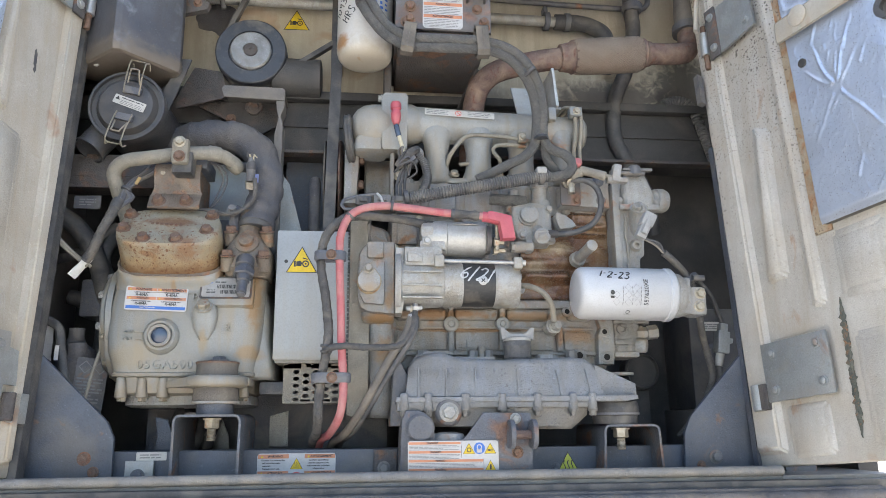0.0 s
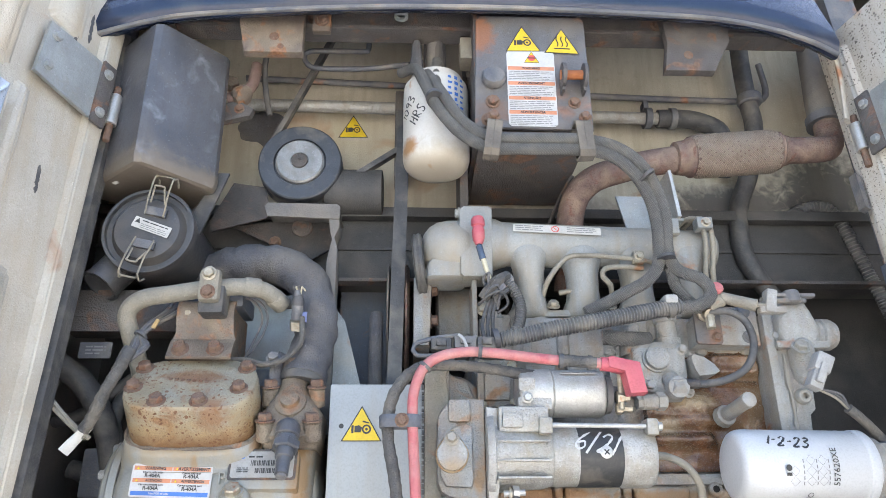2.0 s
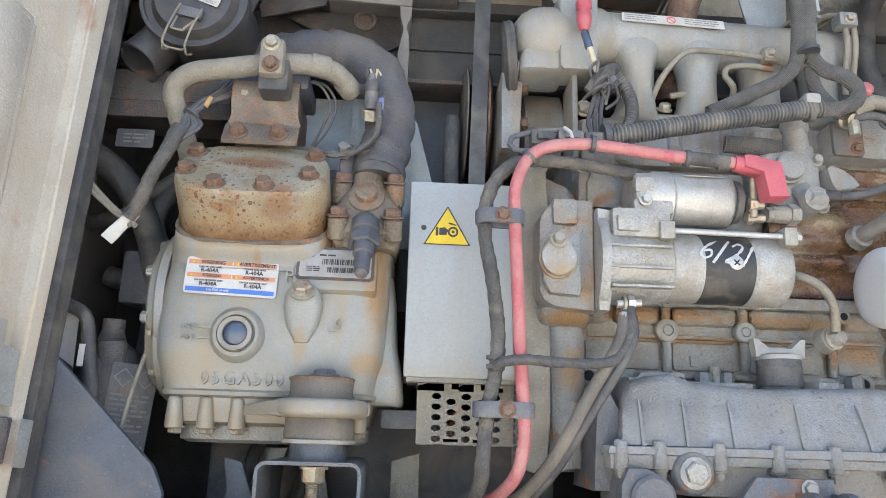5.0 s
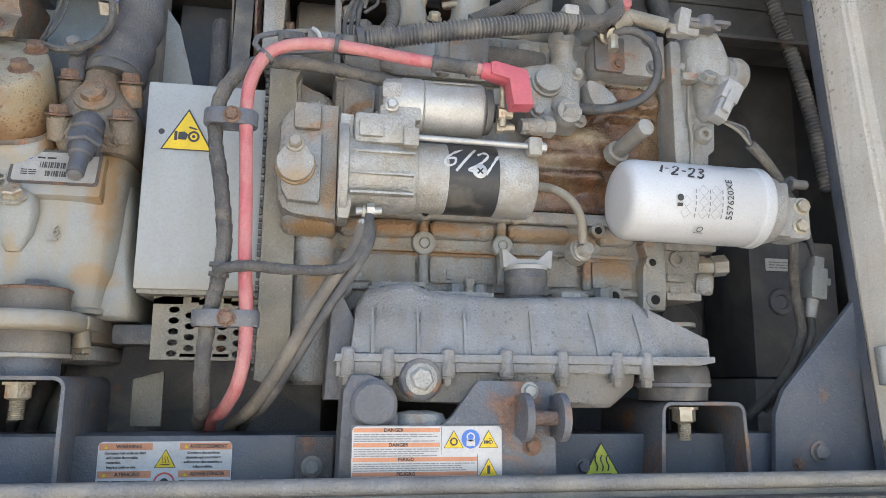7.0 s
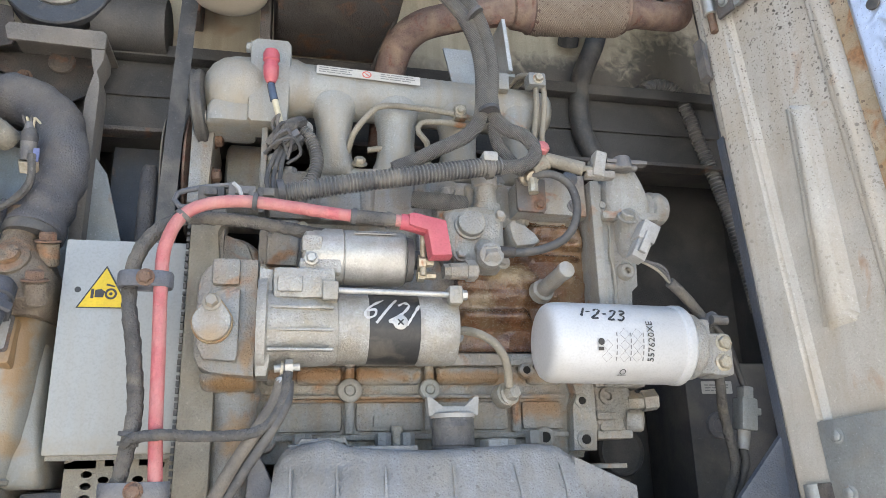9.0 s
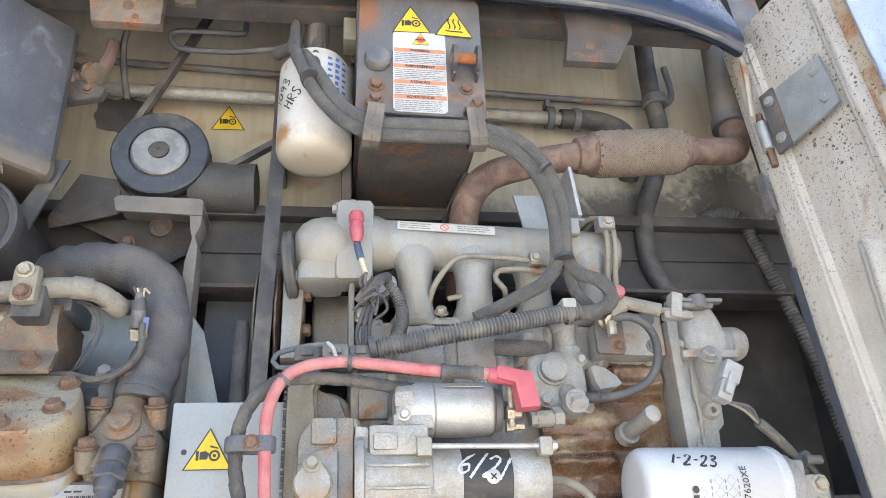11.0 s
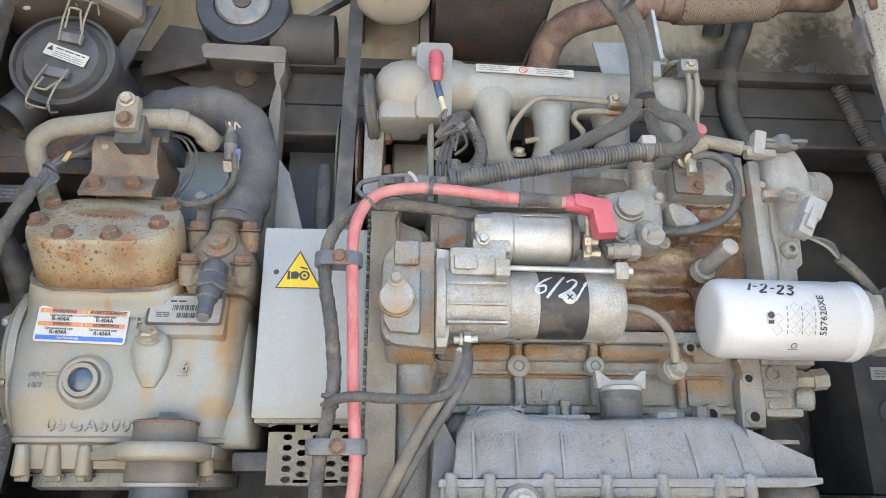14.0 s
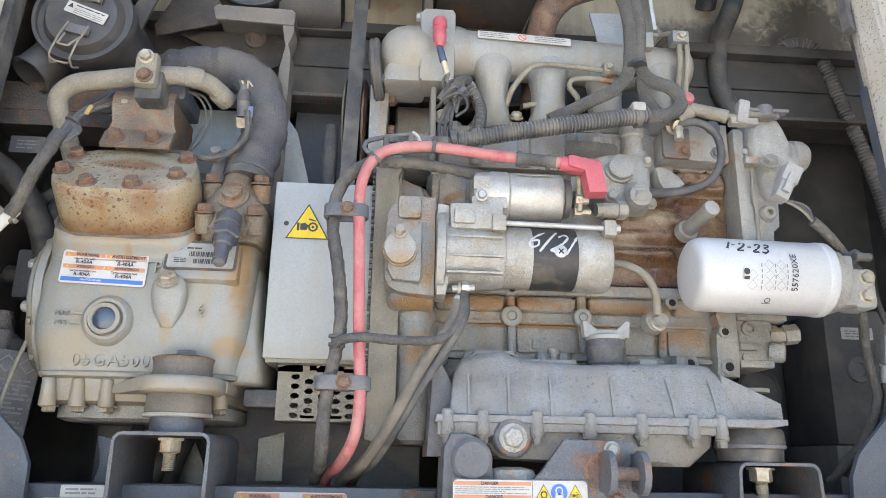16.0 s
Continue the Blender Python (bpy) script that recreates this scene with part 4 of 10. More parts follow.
def press(bm, m, pts, depth, slope, v0=0.0):
    """A raised pressing with sloping sides on the inner skin, over an outline of four (u, w)."""
    cu, cw = sum(p[0] for p in pts) / 4, sum(p[1] for p in pts) / 4
    top = [(u + math.copysign(slope, cu - u), w + math.copysign(slope, cw - w)) for u, w in pts]
    a = [bm.verts.new(m @ Vector((u, v0, w))) for u, w in pts]
    b = [bm.verts.new(m @ Vector((u, v0 + depth, w))) for u, w in top]
    fs = [bm.faces.new((a[i], a[(i + 1) % 4], b[(i + 1) % 4], b[i])) for i in range(4)] + [bm.faces.new(b)]
    up = [e for e in fs[4].edges] + [e for f in fs[:4] for e in f.edges if (e.verts[0] in a) != (e.verts[1] in a)]
    bmesh.ops.bevel(bm, geom=list(set(up)), offset=slope * 0.45, segments=3, affect="EDGES")


def oblong(u0, u1, w0, w1):
    return [(u0, w0), (u1, w0), (u1, w1), (u0, w1)]


def door(hx, angle, side, mat, label, back, ribs, width=0.66, height=1.10):
    m = door_frame(hx, radians(angle), side)
    t = thing("door", tuple(m.translation), label, "door", "unit doors")
    part("panel", made(box, back, width, -0.045, 0.0, 0.0, height, 0.006, m), mat, t)
    for name, pts, depth, slope in ribs:
        part(name, made(press, m, pts, depth, slope), mat, t, "", 50)
    return t, m


def foil_pad(t, m, u0, u1, w0, w1, thick, seed):
    """A quilted foil-faced pad with rounded corners, dented between sharp creases, on a thin felt core."""
    n = 200
    rnd = random.Random(int(seed * 10))
    folds = []
    for k in range(5):
        c = Vector((rnd.uniform(u0 + 0.05, u1 - 0.08), rnd.uniform(w0 + 0.05, w1 - 0.05), 0))
        for j in range(7):
            a = rnd.uniform(0, math.tau)
            d = Vector((math.cos(a), math.sin(a), 0))
            folds.append((c + d * 0.01, d, rnd.uniform(0.04, 0.17), rnd.uniform(0.0010, 0.0032)))
    for k in range(44):
        a = rnd.uniform(0, math.tau)
        folds.append((Vector((rnd.uniform(u0, u1), rnd.uniform(w0, w1), 0)), Vector((math.cos(a), math.sin(a), 0)), rnd.uniform(0.02, 0.09), rnd.uniform(0.0006, 0.0016)))
    bm = B()
    grid = []
    for j in range(n + 1):
        row = []
        for i in range(n + 1):
            u, w = u0 + (u1 - u0) * i / n, w0 + (w1 - w0) * j / n
            q = Vector((u * 9 + seed, w * 9, seed * 3.1))
            fine = 1 - abs(noise.noise(q * 3.4 + Vector((5, 2, 1)))) * 2
            crease = 1 - abs(noise.noise(q * 8.0 + Vector((1, 8, 4)))) * 2
            h = max(0, fine - 0.90) * 0.008 + max(0, crease - 0.84) * 0.0022 + noise.noise(q * 0.5) * 0.004 + noise.noise(q * 1.6) * 0.0014 + noise.noise(q * 14) * 0.00025
            x, y = u + 0.006 * noise.noise(q * 2.2), w + 0.006 * noise.noise(q * 2.0 + Vector((3, 3, 3)))
            for p, d, ln, hh in folds:
                rx, ry = x - p.x, y - p.y
                f = rx * d.x + ry * d.y
                if 0 < f < ln:
                    g = abs(rx * d.y - ry * d.x)
                    if g < 0.0032:
                        h += hh * (1 - g / 0.0032) * min(1, (1 - f / ln) * 2)
            e = min(u - u0, u1 - u, w - w0, w1 - w)
            row.append(bm.verts.new(m @ Vector((u, thick * min(1.0, 0.55 + e * 60) + h * min(1, e * 50), w))))
        grid.append(row)
    for j in range(n):
        for i in range(n):
            bm.faces.new((grid[j][i], grid[j][i + 1], grid[j + 1][i + 1], grid[j + 1][i]))
    ob = part("insulation_pad", bm, FOIL, t, "crumpled silver foil insulation pad with the sky's blue in its colour", 80)
    part("pad_edge", made(box, u0 + 0.0015, u1 - 0.0015, 0.0, thick * 0.5, w0 + 0.0015, w1 - 0.0015, 0.0, m), EDGE, ob, "dark felt edge")
    return ob


def hinge(t, m, w0, w1, reach):
    """A bolted leaf with a knuckle and its pin."""
    bm = B()
    pts = [(0.016, w0 + 0.008), (0.05, w0 - 0.004), (reach, w0 + 0.004), (reach - 0.004, w1 + 0.002), (0.05, w1 + 0.006), (0.016, w1 - 0.02)]
    a = [bm.verts.new(m @ Vector((u, 0.0125, w))) for u, w in pts]
    b = [bm.verts.new(m @ Vector((u, 0.0185, w))) for u, w in pts]
    bm.faces.new(a[::-1])
    bm.faces.new(b)
    for i in range(len(pts)):
        bm.faces.new((a[i], a[(i + 1) % len(pts)], b[(i + 1) % len(pts)], b[i]))
    leaf = part("hinge", bm, HINGE, t, "grey bolted steel hinge leaf")
    part("strap", made(box, 0.018, 0.046, 0.018, 0.024, w0 - 0.010, w1 + 0.010, 0.002, m), RUSTY, leaf, "dark worn strap")
    part("knuckle", made(rod, m @ Vector((0.002, 0.016, w0 + 0.012)), m @ Vector((0.002, 0.016, w1 - 0.03)), 0.0105, None, 16, 0.001), BRIGHT, leaf)
    part("pin", made(rod, m @ Vector((0.002, 0.016, w0 - 0.020)), m @ Vector((0.002, 0.016, w1 - 0.012)), 0.006, None, 12, 0.001), RBOLT, leaf)
    up = m.to_3x3() @ Vector((0, 1, 0))
    for u, w, v in ((0.034, w0 + 0.012, 0.024), (0.034, w1 - 0.012, 0.024), (reach - 0.018, w0 + 0.026, 0.0185), (reach - 0.020, w1 - 0.016, 0.0185)):
        part("bolt", made(hexbolt, m @ Vector((u, v, w)), up, 0.0068, 0.005), HINGE, leaf)


def stain_strip(m, us, w0, w1, width, seed):
    """A ragged thin layer of scale on the skin, along w."""
    bm = B()
    n = 70
    rows = []
    for k in range(n + 1):
        w = w0 + (w1 - w0) * k / n
        u = us[0] + (us[1] - us[0]) * k / n
        q = Vector((seed, w * 160, 0))
        d = width * (0.55 + 0.45 * noise.noise(q)) * min(1, 6 * min(k, n - k) / n + 0.15)
        o = width * 0.25 * noise.noise(q + Vector((9, 0, 0)))
        rows.append([bm.verts.new(m @ Vector((u + o + s * d, 0.0006 + 0.0008 * (abs(s) < 0.5), w))) for s in (-1, -0.45, 0.45, 1)])
    for a, b in zip(rows, rows[1:]):
        for i in range(3):
            bm.faces.new((a[i], a[i + 1], b[i + 1], b[i]))
    return bm


t, m = door(0.752, 16, 1, DOORR, "open off-white door with rust-speckled inner skin and foil insulation", -0.04, (
    ("hinge_flange", [(-0.036, 0.02), (0.036, 0.02), (0.024, 1.06), (-0.030, 1.06)], 0.012, 0.009),
    ("border_rib", [(0.136, 0.255), (0.168, 0.255), (0.172, 1.06), (0.136, 1.06)], 0.010, 0.009),
    ("rib", [(0.050, 0.318), (0.101, 0.322), (0.112, 0.612), (0.072, 0.634)], 0.013, 0.011),
    ("rib", oblong(0.046, 0.136, 0.012, 0.100), 0.008, 0.010),
    ("rib", oblong(0.200, 0.300, 0.255, 0.372), 0.010, 0.014),
    ("rib", oblong(0.205, 0.360, 0.020, 0.200), 0.008, 0.014)))
hinge(t, m, 0.822, 0.918, 0.136)
foil_pad(t, m, 0.198, 0.60, 0.384, 1.0, 0.028, 2.0)
part("rust_edge", made(box, 0.171, 0.206, 0.0, 0.0035, 0.375, 1.03, 0.001, m), DOORUST, t, "rust-eaten strip beside the foil")
pl = part("cover_plate", made(box, 0.022, 0.164, 0.010, 0.016, 0.108, 0.212, 0.002, m), HINGE, t, "grey bolted cover plate")
nrm = m.to_3x3() @ Vector((0, 1, 0))
for u, w in ((0.045, 0.192), (0.144, 0.194), (0.045, 0.128), (0.146, 0.130)):
    part("bolt", made(hexbolt, m @ Vector((u, 0.016, w)), nrm, 0.0068, 0.004), HINGE, pl)
arm = Matrix.Translation((0.21, 0, 0.752)) @ Euler((0, radians(3), 0)).to_matrix().to_4x4() @ Matrix.Translation((-0.21, 0, -0.752))
part("latch_arm", made(box, 0.198, 0.365, 0.036, 0.043, 0.732, 0.775, 0.006, m @ arm), DOOR, t)
part("latch_pivot", made(lathe, m @ Vector((0.252, 0.043, 0.758)), nrm, [(0, 0.019), (0.003, 0.019), (0.005, 0.016), (0.0055, 0.004)], 22), DOOR, t)
part("bushing", made(lathe, m @ Vector((0.405, 0.030, 0.675)), nrm, [(0, 0.021), (0.012, 0.021), (0.012, 0.010), (0.004, 0.010)], 22), BLACK, t)
part("hole_plug", made(lathe, m @ Vector((0.232, 0.028, 0.676)), nrm, [(0, 0.008), (0.003, 0.008), (0.003, 0.004)], 16), INK, t)
bm = stain_strip(m, (0.186, 0.193), 0.035, 0.26, 0.0105, 5.0)
bmesh.ops.translate(bm, verts=bm.verts, vec=nrm * 0.001)
part("rust_line", bm, RUSTLINE, t, "flaking dark rust line")
part("keeper", made(rod, m @ Vector((-0.002, 0.012, 0.096)), m @ Vector((-0.002, 0.012, 0.142)), 0.0125, None, 18, 0.001), HINGE, t)
part("keeper_leaf", made(box, 0.006, 0.024, 0.010, 0.020, 0.096, 0.142, 0.002, m), RUSTY, t)

t, m = door(-0.532, 22, -1, DOOR, "open off-white door with pressed ribs and foil insulation", 0.0, (
    ("hinge_flange", [(0.004, 0.02), (0.030, 0.02), (0.046, 1.06), (0.004, 1.06)], 0.013, 0.006),
    ("rib", [(0.078, 0.30), (0.160, 0.30), (0.168, 0.575), (0.088, 0.560)], 0.012, 0.012),
    ("border_rib", [(0.128, 0.585), (0.166, 0.585), (0.166, 0.835), (0.138, 0.835)], 0.011, 0.009),
    ("rib", oblong(0.180, 0.235, 0.84, 1.06), 0.012, 0.014),
    ("rib", oblong(0.080, 0.150, 0.975, 1.07), 0.010, 0.012),
    ("rib", oblong(0.054, 0.16, 0.02, 0.112), 0.009, 0.010),
    ("rib", [(0.058, 0.234), (0.17, 0.250), (0.17, 0.292), (0.066, 0.292)], 0.007, 0.008)))
hinge(t, m, 0.85, 0.950, 0.155)
foil_pad(t, m, 0.185, 0.52, 0.60, 0.80, 0.034, 7.0)
foil_pad(t, m, 0.215, 0.52, 0.10, 0.525, 0.034, 11.0)
for us, w0, w1, wd, sd in (((0.086, 0.090), 0.686, 0.732, 0.0058, 1.0), ((0.094, 0.084), 0.957, 1.012, 0.0062, 2.2), ((0.066, 0.070), 0.985, 1.045, 0.0056, 4.1)):
    part("gouge", stain_strip(m, us, w0, w1, wd, sd), RUBBER, t, "dark gouge in the paint")
bm = B()
leaf_pts = [(0.140, 0.222), (0.056, 0.224), (0.054, 0.200), (0.036, 0.196), (0.030, 0.141), (0.056, 0.141), (0.056, 0.120), (0.120, 0.126)]
ring_loft(bm, [[m @ Vector((u, v, w)) for u, w in leaf_pts] for v in (0.0122, 0.0172)])
leaf = part("hinge", bm, HINGE, t, "grey bolted steel hinge leaf")
for u, w in ((0.075, 0.201), (0.074, 0.136)):
    part("bolt", made(hexbolt, m @ Vector((u, 0.0172, w)), m.to_3x3() @ Vector((0, 1, 0)), 0.0078, 0.005), HINGE, leaf)
part("knuckle", made(rod, m @ Vector((0.036, 0.012, 0.086)), m @ Vector((0.036, 0.012, 0.130)), 0.0105, None, 16, 0.001), RUSTY, leaf, "rust-brown knuckle")
part("wing", made(box, -0.004, 0.032, 0.008, 0.013, 0.084, 0.132, 0.002, m), HINGE, leaf)
# ---- compressor ----
t = thing("compressor", (-0.30, 1.50, 1.76), "pale grey cast refrigeration compressor with rust-stained cylinder heads", "compressor")
bm = B()
shell(bm, [(1.772, -0.405, -0.195, 1.435, 1.60), (1.776, -0.416, -0.180, 1.422, 1.61), (1.803, -0.419, -0.172, 1.416, 1.61), (1.8055, -0.424, -0.166, 1.405, 1.62), (1.810, -0.425, -0.166, 1.403, 1.62),
           (1.8125, -0.424, -0.168, 1.4075, 1.62), (1.835, -0.430, -0.166, 1.4035, 1.62), (1.85, -0.435, -0.162, 1.400, 1.62), (1.88, -0.437, -0.160, 1.398, 1.62), (1.93, -0.436, -0.160, 1.398, 1.62), (1.962, -0.430, -0.160, 1.400, 1.62),
           (1.985, -0.420, -0.158, 1.410, 1.62), (2.00, -0.405, -0.158, 1.427, 1.62), (2.012, -0.385, -0.160, 1.45, 1.61), (2.02, -0.37, -0.165, 1.48, 1.60)], 56, 7.0)
case = part("crankcase", bm, COMP, t, "smooth grey painted crankcase", 50)
bm = B()
shell(bm, [(1.752, -0.40, -0.19, 1.45, 1.60), (1.756, -0.408, -0.182, 1.44, 1.61), (1.772, -0.408, -0.182, 1.44, 1.61)], 40, 6)
part("bottom_plate", bm, CAST, t)
for x in (-0.402, -0.366, -0.330, -0.19):
    bm = B()
    rod(bm, (x, 1.422, 1.768), (x, 1.416, 1.804), 0.0105, 0.0075, 12, 0.002)
    part("boss", bm, COMP, case)
    part("bolt", made(hexbolt, (x, 1.428, 1.770), (0, 0, -1), 0.0085, 0.007), ZINC, case)
bm = B()
lathe(bm, (-0.334, 1.402, 1.875), (0, -1, 0), [(0, 0.033), (0.010, 0.030), (0.0135, 0.026), (0.0135, 0.022), (0.010, 0.021), (0.009, 0.012)], 30)
part("sight_glass_boss", bm, COMP, case)
part("sight_glass", made(lathe, (-0.334, 1.390, 1.875), (0, -1, 0), [(0, 0.015), (0.002, 0.015), (0.004, 0.011), (0.005, 0.002)], 26), LENS, case, "round blue-tinted sight glass")
bm = B()
lathe(bm, (-0.334, 1.388, 1.875), (0, -1, 0), [(0.0, 0.0195), (0.005, 0.0195), (0.005, 0.0145), (0.0, 0.0145)], 26)
part("sight_glass_ring", bm, INTAKE, case)
bm = B()
shell(bm, [(1.868, -0.268, -0.252, 1.394, 1.41), (1.888, -0.279, -0.241, 1.386, 1.41), (1.91, -0.283, -0.237, 1.379, 1.41), (1.925, -0.281, -0.239, 1.377, 1.41), (1.932, -0.276, -0.244, 1.381, 1.41)], 24, 2.6)
part("oil_fill_boss", bm, COMP, case)
part("oil_fill_plug", made(hexbolt, (-0.260, 1.383, 1.925), (0, -0.75, 0.65), 0.0115, 0.010), ZINC, case)
bm = B()
box(bm, -0.275, -0.176, 1.3945, 1.42, 1.930, 1.985, 0.005, Matrix.Translation((-0.22, 1.39, 1.955)) @ Euler((radians(-16), 0, 0)).to_matrix().to_4x4() @ Matrix.Translation((0.22, -1.39, -1.955)))
part("name_plate_pad", bm, COMP, case)
bm = B()
lathe(bm, (-0.428, 1.505, 1.925), (-1, 0, 0), [(0, 0.094), (0.010, 0.094), (0.013, 0.091), (0.014, 0.082), (0.022, 0.081), (0.026, 0.076), (0.027, 0.02)], 48)
cov = part("end_cover", bm, COMP, t, "round bolted end cover")
for k in range(8):
    an = math.tau * (k + 0.5) / 8
    part("bolt", made(hexbolt, (-0.450, 1.505 + 0.074 * math.cos(an), 1.925 + 0.074 * math.sin(an)), (-1, 0, 0), 0.0075, 0.008), CAST, cov)
lb = Label(facing(-0.2255, 1.3961, 1.963, 16), 0.092, 0.044, (RUSTY,))
lb.done("plate_border", case, "rust-stained border round the printed plate")
lb = Label(facing(-0.2255, 1.3953, 1.963, 16), 0.085, 0.037, (CONN, INK, BLUE))
lb.disc(-0.028, 0.0105, 0.0032, 2)
lb.bars(-0.020, 0.0, 0.008, 0.013, 1, 1, 7)
for k in range(22):
    lb.rect(-0.016 + 0.0021 * k, -0.0152 + 0.0021 * k + 0.0005 * (k % 3), -0.002, 0.0055, 1)
    if k > 5:
        lb.rect(-0.022 + 0.0021 * k, -0.0212 + 0.0021 * k + 0.0004 * (k % 4), -0.0125, -0.0055, 1)
lb.bars(-0.034, -0.018, -0.012, -0.004, 3, 1, 9)
lb.done("name_plate", case, "worn white printed plate with a blue oval")
lb = Label(facing(-0.3465, 1.3955, 1.9415, 1.5, 0, -2), 0.108, 0.0435, (WHITE, ORANGE, INK, BLUE, YELLOW))
for x, w in ((-0.026, "WARNING"), (0.026, "AVERTISSEMENT")):
    lb.rect(x - 0.0255, x + 0.0255, 0.0135, 0.019, 1)
    lb.text(w, x + 0.003, 0.0162, 0.0040, 2)
    lb.text("Charge only with", x, 0.0108, 0.0026, 2)
    lb.text("R-404A", x, 0.0064, 0.0046, 2)
for x, w in ((-0.026, "ATEN\u00c7\u00c3O"), (0.026, "ADVERTENCIA")):
    lb.rect(x - 0.0255, x + 0.0255, -0.0025, 0.0030, 1)
    lb.text(w, x + 0.003, 0.0003, 0.0032, 2)
    lb.text("Cargue somente com", x, -0.0052, 0.0026, 2)
    lb.text("R-404A", x, -0.0098, 0.0046, 2)
    for y in (0.0162, 0.0003):
        lb.triangle(x - 0.020, y, 0.0042, 2, 4)
lb.rect(-0.0515, 0.0515, -0.0192, -0.0138, 3)
lb.text("Use POE oil only", -0.014, -0.0165, 0.0026, 0)
lb.done("warning_label", case, "white, orange and blue refrigerant warning label")
bm = B()
letters(bm, "05GA500", facing(-0.3255, 1.4055, 1.8245, 8), 0.0165, 0, 0.0026, 0, 1.12)
part("cast_lettering", bm, COMP, case, "raised cast characters")
bm = B()
letters(bm, "MAX", facing(-0.390, 1.3955, 1.882), 0.006, 0, 0.0016)
part("cast_lettering", bm, COMP, case)
part("cast_mark", made(box, -0.378, -0.361, 1.393, 1.397, 1.881, 1.8835), COMP, case)
bm = B()
letters(bm, "MIN", facing(-0.391, 1.3955, 1.870), 0.006, 0, 0.0016)
part("cast_lettering", bm, COMP, case)
bm = B()
box(bm, -0.378, -0.361, 1.393, 1.397, 1.8685, 1.871)
part("cast_mark", bm, COMP, case)
bm = B()
letters(bm, "6", facing(-0.219, 1.3945, 1.892), 0.0125, 0, 0.0018)
part("cast_lettering", bm, COMP, case)
part("cast_mark", made(box, -0.228, -0.216, 1.393, 1.396, 1.882, 1.884), COMP, case)
bm = B()
letters(bm, "P", facing(-0.279, 1.3945, 1.945), 0.016, 0, 0.0016)
part("cast_lettering", bm, COMP, case)
# end bell at the outer side
bm = B()
lathe(bm, (-0.432, 1.52, 1.895), (-1, 0, 0), [(0, 0.095), (0.008, 0.095), (0.012, 0.088), (0.022, 0.082), (0.028, 0.05)], 36)
bell = part("bearing_head", bm, COMP, t)
for k in range(10):
    a = k * math.tau / 10 + 0.2
    part("bolt", made(hexbolt, (-0.444, 1.52 + 0.083 * math.cos(a), 1.895 + 0.083 * math.sin(a)), (-1, 0, 0), 0.006, 0.006), ZINC, bell)


def slab(bm, o, n, half_x, half_v, depth, corner, top_bev=0.006, flare=0.0):
    """A thick eight-sided cover whose top face is centred at o and faces n."""
    n = Vector(n).normalized()
    v = Vector((1, 0, 0)).cross(n) * -1
    if v.z < 0:
        v = -v
    out = []
    for cx, cv, a0 in ((1, -1, -90), (1, 1, 0), (-1, 1, 90), (-1, -1, 180)):
        for a in np.linspace(radians(a0), radians(a0 + 90), 7):
            out.append((cx * (half_x - corner) + corner * math.cos(a), cv * (half_v - corner) + corner * math.sin(a)))
    ring = []
    for d, k in ((-depth, 1 + flare), (-top_bev, 1.0), (-top_bev * 0.3, 0.985), (0, 0.95)):
        ring.append([Vector(o) + Vector((a * k, 0, 0)) + v * b * k + n * d for a, b in out])
    ring_loft(bm, ring)
    return v


HN = Vector((0, -0.75, 0.66)).normalized()
HC = Vector((-0.329, 1.374, 2.071))
bm = B()
hv = slab(bm, HC, HN, 0.090, 0.056, 0.068, 0.046, 0.010)
head = part("cylinder_head", bm, HEADM, t, "rust-stained bolted cylinder head", 50)
head_foot = [HC - HN * 0.068 + Vector((math.copysign(abs(math.cos(a)) ** 0.55, math.cos(a)) * 0.0925, 0, 0)) + hv * math.copysign(abs(math.sin(a)) ** 0.55, math.sin(a)) * 0.0578 for a in np.linspace(0, math.tau, 40)]
bm = B()
tube(bm, head_foot, 0.0026, 7, 0.004, 0.9)
part("sealant_bead", bm, BRKT, t, "brown crusted gasket edge round the head's foot")
bm = B()
foot_ring, rings = [], []
for k in range(56):
    a = k * math.tau / 56
    c, sn = math.cos(a), math.sin(a)
    sx, sy = math.copysign(abs(c) ** 0.5, c), math.copysign(abs(sn) ** 0.5, sn)
    foot_ring.append((sx, sy))
for f in np.linspace(0, 1, 9):
    g = f * f * (3 - 2 * f)
    ring = []
    for sx, sy in foot_ring:
        up = HC - HN * 0.0682 + Vector((sx * 0.0935, 0, 0)) + hv * sy * 0.0588
        dn = Vector((-0.331 + sx * 0.1045, 1.497 + sy * 0.1025, 1.952))
        ring.append(up.lerp(dn, f) + Vector(((-1 if sx < 0 else 1) * 0.006 * (g - f), (g - f) * 0.03 * (sy < 0), 0)))
    rings.append(ring)
ring_loft(bm, rings)
part("cylinder_bank", bm, COMP, t, "", 60)
bm = B()
shell(bm, [(1.800, -0.20, -0.140, 1.43, 1.58), (1.806, -0.20, -0.138, 1.424, 1.58), (1.84, -0.20, -0.141, 1.425, 1.58), (1.87, -0.20, -0.148, 1.428, 1.58), (1.93, -0.20, -0.152, 1.44, 1.58), (1.96, -0.20, -0.156, 1.45, 1.58)], 30, 6.0)
part("side_lobe", bm, COMP, t, "", 60)
for du, dv in ((-0.036, -0.040), (0.020, -0.040), (-0.076, -0.010), (0.068, -0.012), (-0.074, 0.034), (0.070, 0.034)):
    part("bolt", made(hexbolt, HC + Vector((du, 0, 0)) + hv * dv - HN * 0.001, HN, 0.0095, 0.009), RBOLT, head)
bm = B()
